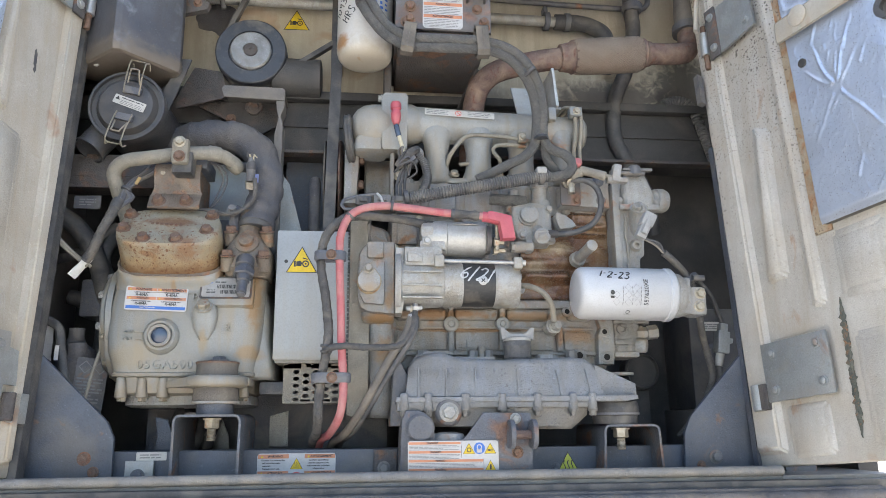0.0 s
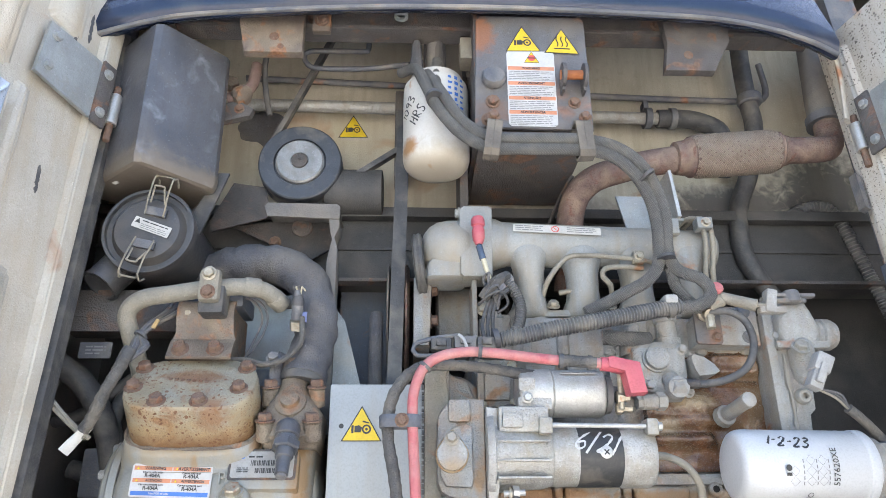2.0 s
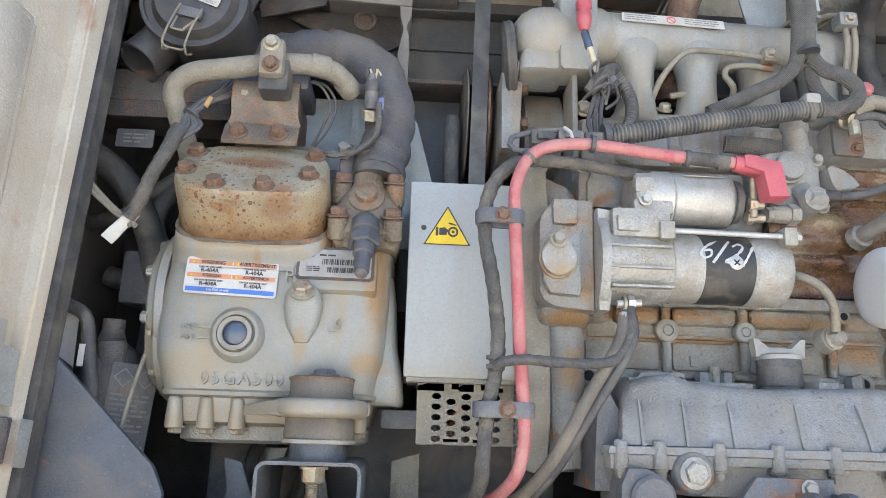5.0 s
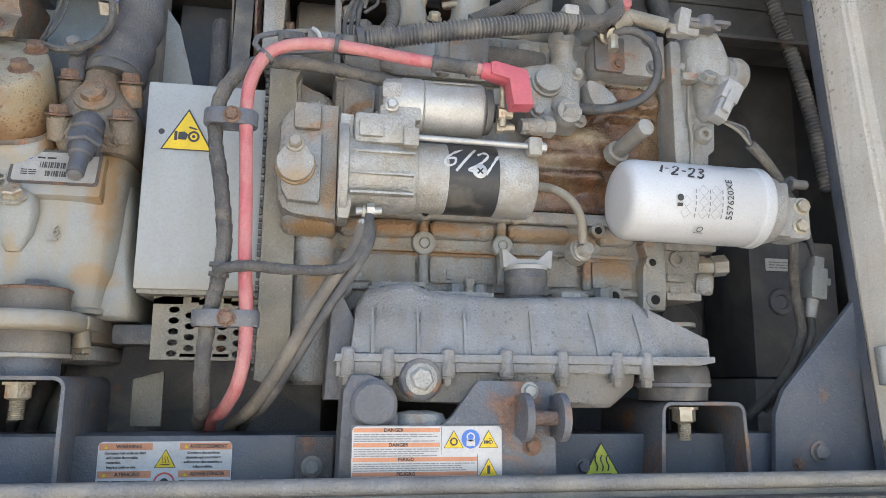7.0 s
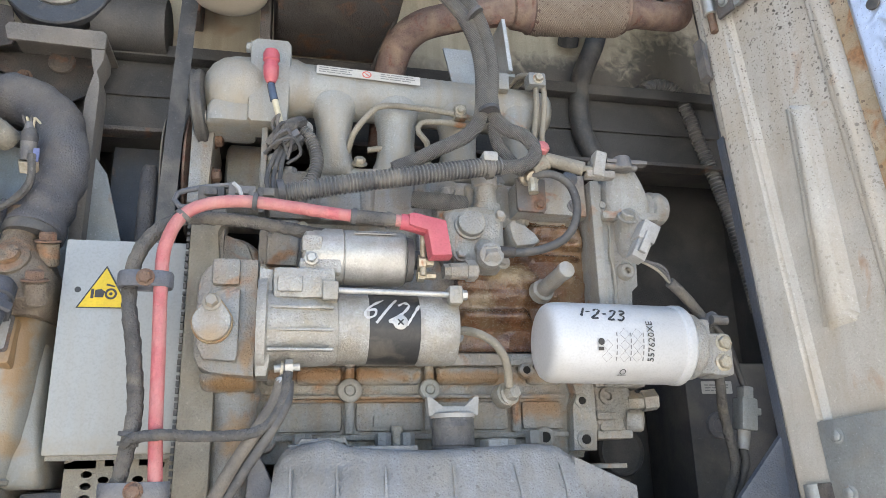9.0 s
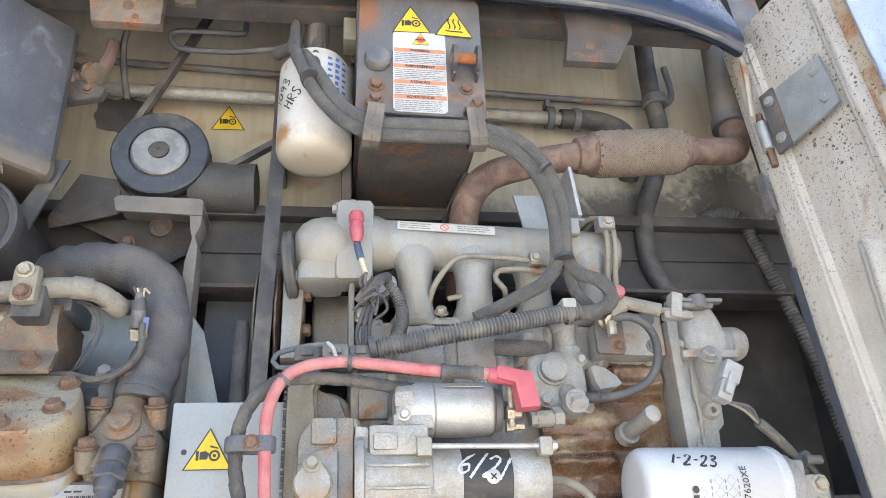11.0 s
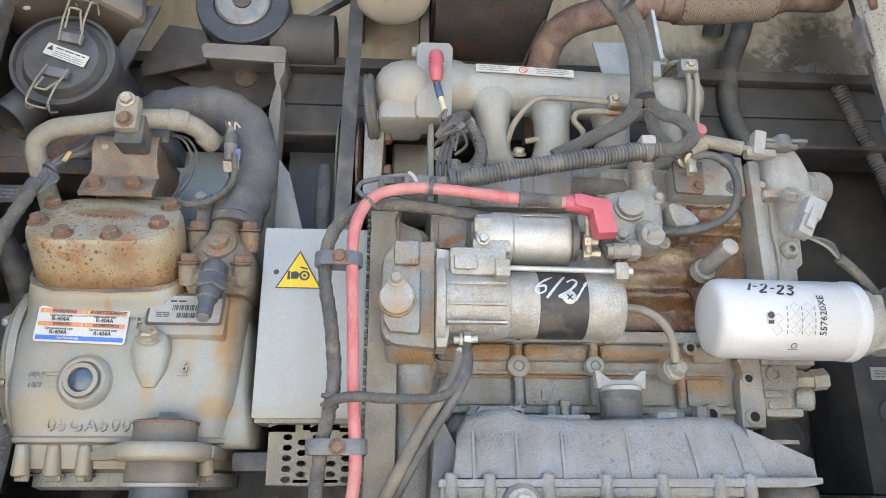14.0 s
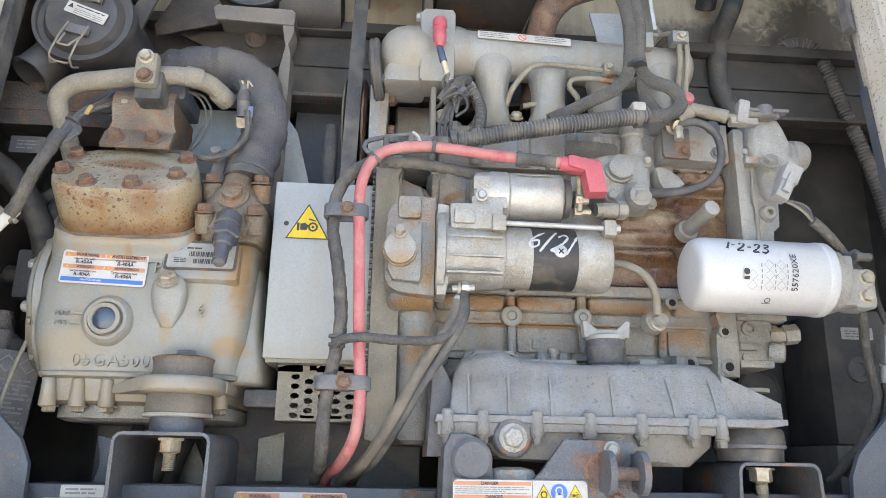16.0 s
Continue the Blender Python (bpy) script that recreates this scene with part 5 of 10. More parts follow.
for k in range(7):
    q = HC + Vector((-0.03 + 0.0085 * k, 0, 0)) + hv * (0.008 - 0.001 * k) + HN * 0.0
    rod(bm, q - Vector((0.003, 0, 0)), q + Vector((0.002, 0, 0)), 0.0022, None, 6)
part("cast_mark", bm, RBOLT, head)

# suction valve bracket, tan pipe and its clamp
bm = B()
fold = [(1.47, 2.205), (1.42, 2.206), (1.407, 2.200), (1.402, 2.188), (1.403, 2.172), (1.411, 2.154), (1.411, 2.143), (1.402, 2.136), (1.389, 2.112), (1.393, 2.109), (1.407, 2.132), (1.417, 2.140), (1.417, 2.156), (1.409, 2.173), (1.408, 2.187), (1.412, 2.196), (1.422, 2.200), (1.47, 2.199)]
ring_loft(bm, [[Vector((x + 0.004 * (z < 2.15) * s, y, z)) for y, z in fold] for x, s in ((-0.371, -1), (-0.367, -0.6), (-0.291, 0.6), (-0.287, 1))])
box(bm, -0.366, -0.292, 1.424, 1.52, 2.06, 2.198)
sb = part("pipe_bracket", bm, BRKT, t, "rusted folded steel bracket")
for x in (-0.357, -0.307):
    part("bolt", made(hexbolt, (x, 1.396, 2.124), (0, -0.85, 0.45), 0.0095, 0.011), RBOLT, sb)
part("bracket_top", made(box, -0.374, -0.278, 1.415, 1.50, 2.196, 2.222, 0.004), NAVY, t)

t = thing("suction_tube", (-0.34, 1.40, 2.15), "bent dusty tan refrigerant tube with a clamp block", "pipe")
bm = B()
tube(bm, [(-0.405, 1.46, 2.02), (-0.425, 1.43, 2.11), (-0.437, 1.412, 2.150), (-0.442, 1.40, 2.180), (-0.420, 1.392, 2.199), (-0.375, 1.388, 2.206), (-0.326, 1.386, 2.213), (-0.275, 1.392, 2.219), (-0.247, 1.403, 2.217), (-0.234, 1.416, 2.212), (-0.227, 1.428, 2.207)], 0.0132, 16, 0.006)
part("tube", bm, TAN, t)
bm = B()
tube(bm, [(-0.230, 1.423, 2.209), (-0.218, 1.445, 2.212), (-0.205, 1.47, 2.224), (-0.195, 1.49, 2.24)], 0.0105, 14)
part("joint", bm, RUBBER, t, "black joint into the hose")
for p, d in (((-0.262, 1.395, 2.219), (1, 0.3, -0.05)), ((-0.2285, 1.426, 2.208), (0.5, 0.8, -0.3))):
    part("ferrule", made(lathe, p, d, [(-0.012, 0.0138), (-0.010, 0.0148), (0.010, 0.0148), (0.012, 0.0138)], 18), TAN, t)
bm = B()
box(bm, -0.332, -0.301, 1.356, 1.376, 2.186, 2.236, 0.008)
part("clamp_block", bm, TAN, t, "dusty grey clamp block with two bolts")
part("clamp_pad", made(box, -0.333, -0.296, 1.37, 1.41, 2.172, 2.215, 0.006), RUBBER, t)
part("bolt", made(hexbolt, (-0.317, 1.356, 2.227), (0, -1, 0), 0.008, 0.007), ZINC, t)
part("bolt", made(hexbolt, (-0.316, 1.356, 2.199), (0, -1, 0), 0.008, 0.007), RBOLT, t)
part("screw", made(hexbolt, (-0.355, 1.408, 2.182), (0, -1, 0.1), 0.0055, 0.005), ZINC, t)

# discharge valve with its hose
t = thing("service_valve", (-0.195, 1.42, 2.0), "grime-covered bolted service valve with a black pressure switch", "valve")
bm = B()
shell(bm, [(1.985, -0.232, -0.155, 1.40, 1.50), (2.00, -0.235, -0.150, 1.385, 1.50), (2.035, -0.235, -0.150, 1.392, 1.50), (2.05, -0.228, -0.16, 1.40, 1.49), (2.065, -0.222, -0.165, 1.41, 1.48)], 28, 5)
body = part("body", bm, VALVE, t)
bm = B()
lathe(bm, (-0.193, 1.425, 2.03), (0, 0.1, 1), [(0, 0.03), (0.03, 0.028), (0.045, 0.022), (0.06, 0.021), (0.085, 0.021)], 22)
part("neck", bm, VALVE, t)
bm = B()
lathe(bm, (-0.194, 1.405, 2.045), (0, -0.9, 0.4), [(0, 0.024), (0.010, 0.022), (0.013, 0.014), (0.020, 0.013), (0.022, 0.008)], 20)
part("stem_cap", bm, VALVE, t)
for x, y, z in ((-0.226, 1.412, 2.072), (-0.160, 1.412, 2.072), (-0.226, 1.388, 2.020), (-0.161, 1.388, 2.020)):
    bm = B()
    rod(bm, (x, y + 0.012, z - 0.025), (x, y, z), 0.0125, 0.0125, 14, 0.002)
    part("bolt_post", bm, VALVE, body)
    part("bolt", made(hexbolt, (x, y, z), (0, -0.35, 0.94), 0.0105, 0.010), RBOLT, body)
bm = B()
lathe(bm, (-0.192, 1.385, 2.018), (0.0, -0.42, -0.9), [(0, 0.012), (0.006, 0.0165), (0.022, 0.017), (0.024, 0.014), (0.026, 0.016), (0.038, 0.016), (0.040, 0.0135), (0.055, 0.012), (0.057, 0.0095), (0.080, 0.009), (0.082, 0.005)], 18)
part("pressure_switch", bm, CAPM, t, "dark blue plastic pressure switch")
part("switch_nut", made(lathe, (-0.192, 1.373, 1.990), (0.0, -0.42, -0.9), [(0, 0.017), (0.002, 0.0195), (0.011, 0.0195), (0.013, 0.017)], 6), CAPM, t)
part("switch_tip", made(lathe, (-0.192, 1.3515, 1.946), (0, -0.42, -0.9), [(0, 0.007), (0.005, 0.007), (0.006, 0.004)], 12), STEEL, t)

t = thing("insulated_hose", (-0.2, 1.47, 2.1), "wide dusty black insulated discharge hose, split at its end", "hose")
bm = B()
tube(bm, [(-0.182, 1.432, 2.088), (-0.176, 1.445, 2.13), (-0.172, 1.462, 2.18), (-0.180, 1.478, 2.235), (-0.205, 1.492, 2.272), (-0.25, 1.508, 2.298), (-0.31, 1.528, 2.305), (-0.39, 1.56, 2.295), (-0.46, 1.62, 2.27)], 0.0330, 24, 0.006, 0.16)
part("sleeve", bm, HOSE, t)
part("foam_end", made(lathe, (-0.1835, 1.431, 2.080), (0.1, 0.2, 1), [(0, 0.022), (0, 0.0320), (0.004, 0.0340), (0.014, 0.0335)], 24), RUBBER, t, "torn black foam end")
bm = B()
tube(bm, [(-0.220, 1.415, 2.07), (-0.222, 1.428, 2.10), (-0.214, 1.44, 2.125)], 0.012, 10, 0.008, 0.15, flat=0.45)
part("torn_flap", bm, HOSE, t)
bm = B()
tube(bm, [(-0.193, 1.433, 2.06), (-0.187, 1.438, 2.10)], 0.021, 16, 0.01)
part("inner_pipe", bm, TAN, t)
t = thing("pressure_sensor", (-0.196, 1.41, 2.17), "small brass pressure sensor with a blue tag on the hose", "sensor")
part("hexagon", made(lathe, (-0.196, 1.43, 2.165), (0, -0.6, 0.8), [(0, 0.012), (0.014, 0.012)], 6), ZINC, t)
part("barrel", made(lathe, (-0.196, 1.422, 2.176), (0, -0.3, 0.95), [(0, 0.009), (0.022, 0.009), (0.024, 0.007), (0.038, 0.006), (0.046, 0.004)], 14), STEEL, t)
part("boot", made(lathe, (-0.196, 1.416, 2.196), (0.05, -0.25, 0.96), [(0, 0.0085), (0.004, 0.0098), (0.012, 0.0095), (0.015, 0.0075), (0.018, 0.0070)], 14), BLACK, t)
for k in range(4):
    bm = B()
    tube(bm, [(-0.198 + 0.002 * k, 1.412, 2.212), (-0.202 + 0.004 * k, 1.405, 2.222), (-0.203 + 0.0045 * k, 1.405, 2.226 - 0.002 * (k % 2)), (-0.200 + 0.005 * k, 1.412, 2.220)], 0.0014, 6, 0.003)
    part("wire", bm, CREAMW if k % 2 else HOSE, t)
part("tag", made(box, -0.186, -0.179, 1.402, 1.405, 2.167, 2.184, 0.001), material("faded_blue_tag", (0.16, 0.19, 0.36), None, 60, 0.5, 0, 0.05), t, "small faded blue tag")
# sheet behind the hose
t = thing("splash_sheet", (-0.16, 1.52, 2.0), "plain grey sheet metal guard behind the hose", "guard")
part("sheet", made(prism, [(-0.23, 2.02), (-0.105, 2.02), (-0.105, 2.10), (-0.135, 2.21), (-0.16, 2.245), (-0.23, 2.245)], 1.54, 1.545), HINGE, t)
part("sheet", made(prism, [(-0.37, 2.06), (-0.225, 2.06), (-0.225, 2.27), (-0.37, 2.27)], 1.60, 1.605), HINGE, t)
part("block", made(box, -0.275, -0.232, 1.50, 1.58, 2.06, 2.12, 0.006), STEEL, t)
t = thing("thin_wire", (-0.25, 1.45, 2.13), "thin looped sensor wires beside the compressor head", "wire")
for off, mt in ((0.0, HOSE), (0.008, BLACK)):
    bm = B()
    tube(bm, [(-0.283 + off, 1.43, 2.215), (-0.262 + off, 1.425, 2.205), (-0.250 + off, 1.43, 2.18), (-0.262 + off, 1.435, 2.145), (-0.275, 1.44, 2.12)], 0.0018, 6, 0.006)
    part("strand", bm, mt, t)
bm = B()
tube(bm, [(-0.29, 1.42, 2.115), (-0.262, 1.412, 2.112), (-0.235, 1.408, 2.105), (-0.205, 1.405, 2.115), (-0.185, 1.402, 2.140), (-0.186, 1.40, 2.175)], 0.0045, 8, 0.006, 0.1)
part("strand", bm, TAPE, t)
bm = B()
lathe(bm, (-0.226, 1.42, 2.112), (0, -0.8, 0.5), [(0, 0.012), (0.006, 0.012), (0.006, 0.008), (0.014, 0.008)], 6)
part("fitting", bm, STEEL, t)

# ---- compressor's rubber mount and bracket ----
t = thing("rubber_mount", (-0.231, 1.388, 1.74), "layered rubber isolation mount under the compressor", "mount", "isolation mounts")
MX, MY = -0.231, 1.388
part("top_washer", made(lathe, (MX, MY, 1.8245), (0, 0, 1), [(0, 0.037), (0.0025, 0.0375), (0.004, 0.034), (0.0045, 0.012)], 30), RBOLT, t, "rusty thin washer")
part("bolt", made(hexbolt, (MX + 0.002, MY, 1.829), (0, 0, 1), 0.013, 0.006), STEEL, t)
part("upper_rubber", made(lathe, (MX, MY, 1.803), (0, 0, 1), [(0, 0.0375), (0.003, 0.037), (0.006, 0.0355), (0.018, 0.0355), (0.0215, 0.036)], 30), MOUNT, t)
bm = B()
lathe(bm, (MX, MY, 1.783), (0, 0, 1), [(0, 0.046), (0.003, 0.052), (0.006, 0.0535), (0.015, 0.0535), (0.019, 0.051), (0.0205, 0.047)], 36)
ring_loft(bm, [[Vector((x, MY + y0, 1.785)), Vector((x, MY + y1, 1.785)), Vector((x, MY + y1, z1)), Vector((x, MY + y0, z1))] for x, y0, y1, z1 in ((MX - 0.010, -0.050, 0.06, 1.8015), (MX - 0.045, -0.030, 0.06, 1.8005), (MX - 0.075, 0.010, 0.06, 1.798), (MX - 0.095, 0.030, 0.06, 1.794))])
box(bm, MX + 0.01, MX + 0.056, MY + 0.005, MY + 0.08, 1.786, 1.802, 0.005)
part("foot", bm, COMP, t, "cast grey mounting foot")
part("lower_rubber", made(lathe, (MX, MY, 1.760), (0, 0, 1), [(0, 0.0385), (0.004, 0.0395), (0.015, 0.0385), (0.023, 0.038)], 30), MOUNT, t)
part("lower_washer", made(lathe, (MX, MY, 1.7555), (0, 0, 1), [(0, 0.040), (0.001, 0.0412), (0.0045, 0.0412)], 30), INTAKE, t)
part("spacer", made(lathe, (MX, MY, 1.7375), (0, 0, 1), [(0, 0.0315), (0.018, 0.0315)], 28), NAVY, t)


def arch_bracket(x0, x1, top, splay, label):
    """An inverted channel open to the front, with rounded upper corners."""
    t = thing("mount_bracket", ((x0 + x1) / 2, 1.4, 1.58), label, "bracket", "mount brackets")
    o, i, r = [], [], 0.012
    th = 0.0055
    for k, rr, ins in ((o, r, 0.0), (i, r - th * 0.7, th)):
        k.append((x0 - splay + ins, 1.58))
        for cx, a0, a1 in ((x0 + r, 180, 90), (x1 - r, 90, 0)):
            for a in np.linspace(radians(a0), radians(a1), 6):
                k.append((cx + rr * math.cos(a), top - r + rr * math.sin(a)))
        k.append((x1 + splay - ins, 1.58))
    bm = B()
    ring_loft(bm, [[Vector((x, y, z)) for x, z in o + i[::-1]] for y in (1.343, 1.345, 1.52)])
    part("arch", bm, LATCH, t)
    return t


br = arch_bracket(-0.291, -0.179, 1.7375, 0.0, "dark rusty-edged steel arch bracket")
part("cross_plate", made(box, -0.284, -0.186, 1.40, 1.405, 1.58, 1.678), NAVY, br)
part("nut", made(lathe, (-0.2335, 1.380, 1.7315), (0, 0, -1), [(0, 0.017), (0.003, 0.017), (0.003, 0.0135), (0.016, 0.0135), (0.018, 0.010)], 6), ZINC, br, "corroded pale nut")
bm = B()
lathe(bm, (-0.2335, 1.380, 1.7145), (0, 0, -1), [(k * 0.0011, 0.0078 - 0.0009 * (k % 2)) for k in range(20)], 14)
part("stud", bm, ZINC, br)
br = arch_bracket(0.450, 0.553, 1.715, 0.007, "dark rusty-edged steel arch bracket")
part("cross_plate", made(box, 0.455, 0.55, 1.42, 1.425, 1.58, 1.675), NAVY, br)
part("nut", made(lathe, (0.486, 1.362, 1.709), (0, 0, -1), [(0, 0.017), (0.003, 0.017), (0.003, 0.0135), (0.016, 0.0135), (0.018, 0.010)], 6), ZINC, br, "corroded pale nut")
bm = B()
lathe(bm, (0.486, 1.362, 1.692), (0, 0, -1), [(k * 0.0011, 0.0078 - 0.0009 * (k % 2)) for k in range(20)], 14)
part("stud", bm, ZINC, br)
t = thing("rubber_mount", (0.485, 1.385, 1.716), "layered rubber isolation mount under the engine", "mount", "isolation mounts")
part("lower_rubber", made(lathe, (0.485, 1.385, 1.716), (0, 0, 1), [(0, 0.040), (0.014, 0.041), (0.016, 0.043)], 30), RUBBER, t)
part("ring", made(lathe, (0.485, 1.385, 1.732), (0, 0, 1), [(0, 0.0445), (0.004, 0.0445)], 30), STEEL, t)
part("upper_rubber", made(lathe, (0.485, 1.385, 1.736), (0, 0, 1), [(0, 0.043), (0.003, 0.044), (0.016, 0.043), (0.02, 0.04)], 30), RUBBER, t)
part("top_washer", made(lathe, (0.515, 1.43, 1.806), (0, 0, 1), [(0, 0.026), (0.005, 0.026), (0.006, 0.014)], 26), INTAKE, t)

# ---- control box ----
t = thing("control_box", (-0.06, 1.46, 1.83), "plain light grey sheet metal box with a warning triangle", "control box")
bm = B()
box(bm, -0.140, 0.02, 1.411, 1.56, 1.834, 2.077, 0.003)
part("cover", bm, BOXM, t)
bm = B()
box(bm, -0.136, 0.018, 1.414, 1.56, 1.829, 1.834)
part("lower_edge", bm, TAN, t)
warning_triangle("warning_label", facing(-0.093, 1.4102, 2.0205), 0.058, t, "belt", "yellow belt hazard triangle with black border")
# Black disc on the cover paints the shade inside a screw hole.
part("screw_hole_shade", made(lathe, (-0.122, 1.4115, 2.017), (0, -1, 0), [(0, 0.0035), (0.0006, 0.0035)], 12), INK, t)

t = thing("perforated_guard", (-0.06, 1.46, 1.755), "tan perforated sheet metal guard below the grey box", "guard")
bm = B()
GX0, GX1, GZ0, GZ1, GY, PX, PZ = -0.122, -0.003, 1.757, 1.831, 1.440, 0.0180, 0.0125
for i in range(6):
    cx = -0.0985 + PX * i
    a, b = cx - PX / 2, min(cx + PX / 2, GX1)
    if i == 0:
        a = GX0
    if i == 5:
        bm.faces.new([bm.verts.new((x, GY, z)) for x, z in ((a, GZ0), (b, GZ0), (b, GZ1), (a, GZ1))])
        continue
    zs = [1.8142 - PZ * j - (PZ / 2 if i % 2 else 0) for j in range(5 - i % 2)]
    for z0, z1 in ((GZ0, zs[-1] - PZ / 2), (zs[0] + PZ / 2, GZ1)):
        bm.faces.new([bm.verts.new((x, GY, z)) for x, z in ((a, z0), (b, z0), (b, z1), (a, z1))])
    for z in zs:
        ins, outs = [], []
        for k in range(16):
            q = (k + 0.5) * math.tau / 16
            c, sn = math.cos(q), math.sin(q)
            f = 1 / max(abs(c), abs(sn))
            ins.append(bm.verts.new((cx + 0.0058 * c, GY, z + 0.0037 * sn)))
            outs.append(bm.verts.new((cx + c * f * (b - cx if c > 0 else cx - a), GY, z + PZ / 2 * sn * f)))
        corner = {1: (b, z + PZ / 2), 5: (a, z + PZ / 2), 9: (a, z - PZ / 2), 13: (b, z - PZ / 2)}
        for k in range(16):
            k2 = (k + 1) % 16
            if k in corner:
                cv = bm.verts.new((corner[k][0], GY, corner[k][1]))
                bm.faces.new((ins[k], outs[k], cv, outs[k2], ins[k2]))
            else:
                bm.faces.new((ins[k], outs[k], outs[k2], ins[k2]))
        back = [bm.verts.new(v.co + Vector((0, 0.0025, 0))) for v in ins]
        for k in range(16):
            bm.faces.new((ins[k], ins[(k + 1) % 16], back[(k + 1) % 16], back[k]))
bmesh.ops.remove_doubles(bm, verts=bm.verts[:], dist=1e-6)
box(bm, -0.122, -0.119, 1.443, 1.52, 1.757, 1.831)
box(bm, -0.122, -0.003, 1.443, 1.52, 1.757, 1.760)
part("sheet", bm, TAN, t)

# rubber block beside the mount
t = thing("rubber_stop", (-0.135, 1.45, 1.765), "worn black rubber stop block", "bump stop")
part("block", made(box, -0.165, -0.118, 1.44, 1.50, 1.773, 1.797, 0.006), RUBBER, t)

# ---- engine ----
t = thing("diesel_engine", (0.30, 1.55, 1.72), "grey diesel engine with dusty, rust-stained castings", "engine")
# flywheel housing
bm = B()
prism(bm, [(-0.004, 1.735), (0.028, 1.725), (0.034, 1.79), (0.034, 2.03), (0.028, 2.09), (0.036, 2.108), (0.018, 2.115), (-0.004, 2.105)], 1.405, 1.46, 0.003)
part("flange", bm, TAN, t, "narrow dusty flange of the bell housing")
bm = B()
for k in range(44):
    z = 1.745 + k * 0.0081
    box(bm, -0.0075, -0.004, 1.404, 1.42, z, z + 0.0058 - 0.002 * (k % 3 == 0))
tagged(part("gasket", bm, RUBBER, t, "crumbling black foam gasket"), kind="stuff")
bm = B()
shell(bm, [(1.73, 0.03, 0.085, 1.45, 1.70), (1.77, 0.028, 0.084, 1.432, 1.70), (1.84, 0.026, 0.083, 1.425, 1.70), (1.92, 0.026, 0.084, 1.425, 1.70), (2.00, 0.026, 0.078, 1.428, 1.70), (2.06, 0.026, 0.074, 1.435, 1.70), (2.085, 0.028, 0.068, 1.45, 1.70), (2.10, 0.03, 0.06, 1.48, 1.70)], 32, 4)
part("bell_housing", bm, BLOCK, t, "", 60)
part("housing_wall", made(prism, [(0.030, 1.735), (0.074, 1.735), (0.080, 1.80), (0.080, 2.04), (0.062, 2.085), (0.030, 2.10)], 1.430, 1.46, 0.008), BLOCK, t)
part("column", made(lathe, (0.056, 1.434, 1.735), (0, 0, 1), [(0, 0.020), (0.01, 0.0225), (0.06, 0.0245), (0.12, 0.0250), (0.150, 0.0255), (0.158, 0.029), (0.166, 0.030), (0.172, 0.028)], 28), BLOCK, t, "rust-streaked round column of the bell housing")
bm = B()
arch = [(0.049 + 0.036 * math.cos(a), 2.012 + 0.036 * math.sin(a)) for a in np.linspace(radians(92), radians(176), 9)]
prism(bm, [(0.0125, 1.950), (0.0135, 1.934), (0.019, 1.923), (0.030, 1.917), (0.045, 1.9145), (0.079, 1.912), (0.079, 2.047)] + arch, 1.364, 1.44, 0.006)
part("starter_boss", bm, BLOCK, t)
bm = B()
prism(bm, [(0.016, 1.945), (0.024, 1.930), (0.058, 1.928), (0.0605, 1.934), (0.0605, 2.008), (0.052, 2.012), (0.034, 2.006), (0.018, 1.990)], 1.353, 1.372, 0.005)
part("plug_pad", bm, BLOCK, t)
part("boss_step", made(box, 0.028, 0.0590, 1.357, 1.372, 2.014, 2.046, 0.006), BLOCK, t)
bm = B()
shell(bm, [(1.900, 0.026, 0.078, 1.402, 1.44), (1.903, 0.021, 0.080, 1.394, 1.44), (1.911, 0.018, 0.080, 1.384, 1.44), (1.918, 0.018, 0.079, 1.378, 1.44)], 28, 5)
part("boss_ledge", bm, BLOCK, t, "rust-stained ledge under the starter boss")
part("web", made(prism, [(0.0175, 2.03), (0.034, 2.03), (0.034, 2.128), (0.031, 2.132), (0.0205, 2.132), (0.0175, 2.128)], 1.425, 1.45, 0.004), CAST, t)
bm = B()
lathe(bm, (0.0405, 1.50, 2.052), (0, -1, 0), [(0, 0.045), (0.05, 0.045), (0.058, 0.042), (0.062, 0.036), (0.062, 0.005)], 40)
part("round_cover", bm, BLOCK, t, "", 60)
for k, mt, y0, y1, nm in ((0.99, SLUDGE, 1.3475, 1.353, "plug_gasket"), (0.90, CAST, 1.3400, 1.3475, "plug_flange")):
    egg = [(0.0322 + k * (0.0225 if math.sin(a) < 0.2 else 0.0225 - 0.013 * (math.sin(a) - 0.2) / 0.8) * math.cos(a), 1.970 + k * (0.024 if math.sin(a) < 0 else 0.033) * math.sin(a)) for a in np.linspace(0, math.tau, 40, endpoint=False)]
    part(nm, made(prism, egg, y0, y1, 0.002), mt, t)
part("bolt", made(hexbolt, (0.0312, 1.340, 1.990), (0, -1, 0.2), 0.0075, 0.008), INTAKE, t)

# block with its rails, bosses and core plugs
bm = B()
prism(bm, [(0.075, 1.82), (0.50, 1.82), (0.515, 1.86), (0.515, 2.16), (0.46, 2.20), (0.12, 2.20), (0.075, 2.15)], 1.462, 1.72, 0.004)
blk = part("engine_block", bm, BLOCK, t, "cast block stained with rust and oil")
part("rail", made(box, 0.085, 0.478, 1.444, 1.47, 1.937, 1.953, 0.004), BLOCK, blk)
part("rail", made(box, 0.085, 0.478, 1.456, 1.47, 1.896, 1.9015, 0.0025), BLOCK, blk)
part("rail", made(box, 0.085, 0.478, 1.452, 1.47, 1.846, 1.8535, 0.003), BLOCK, blk)
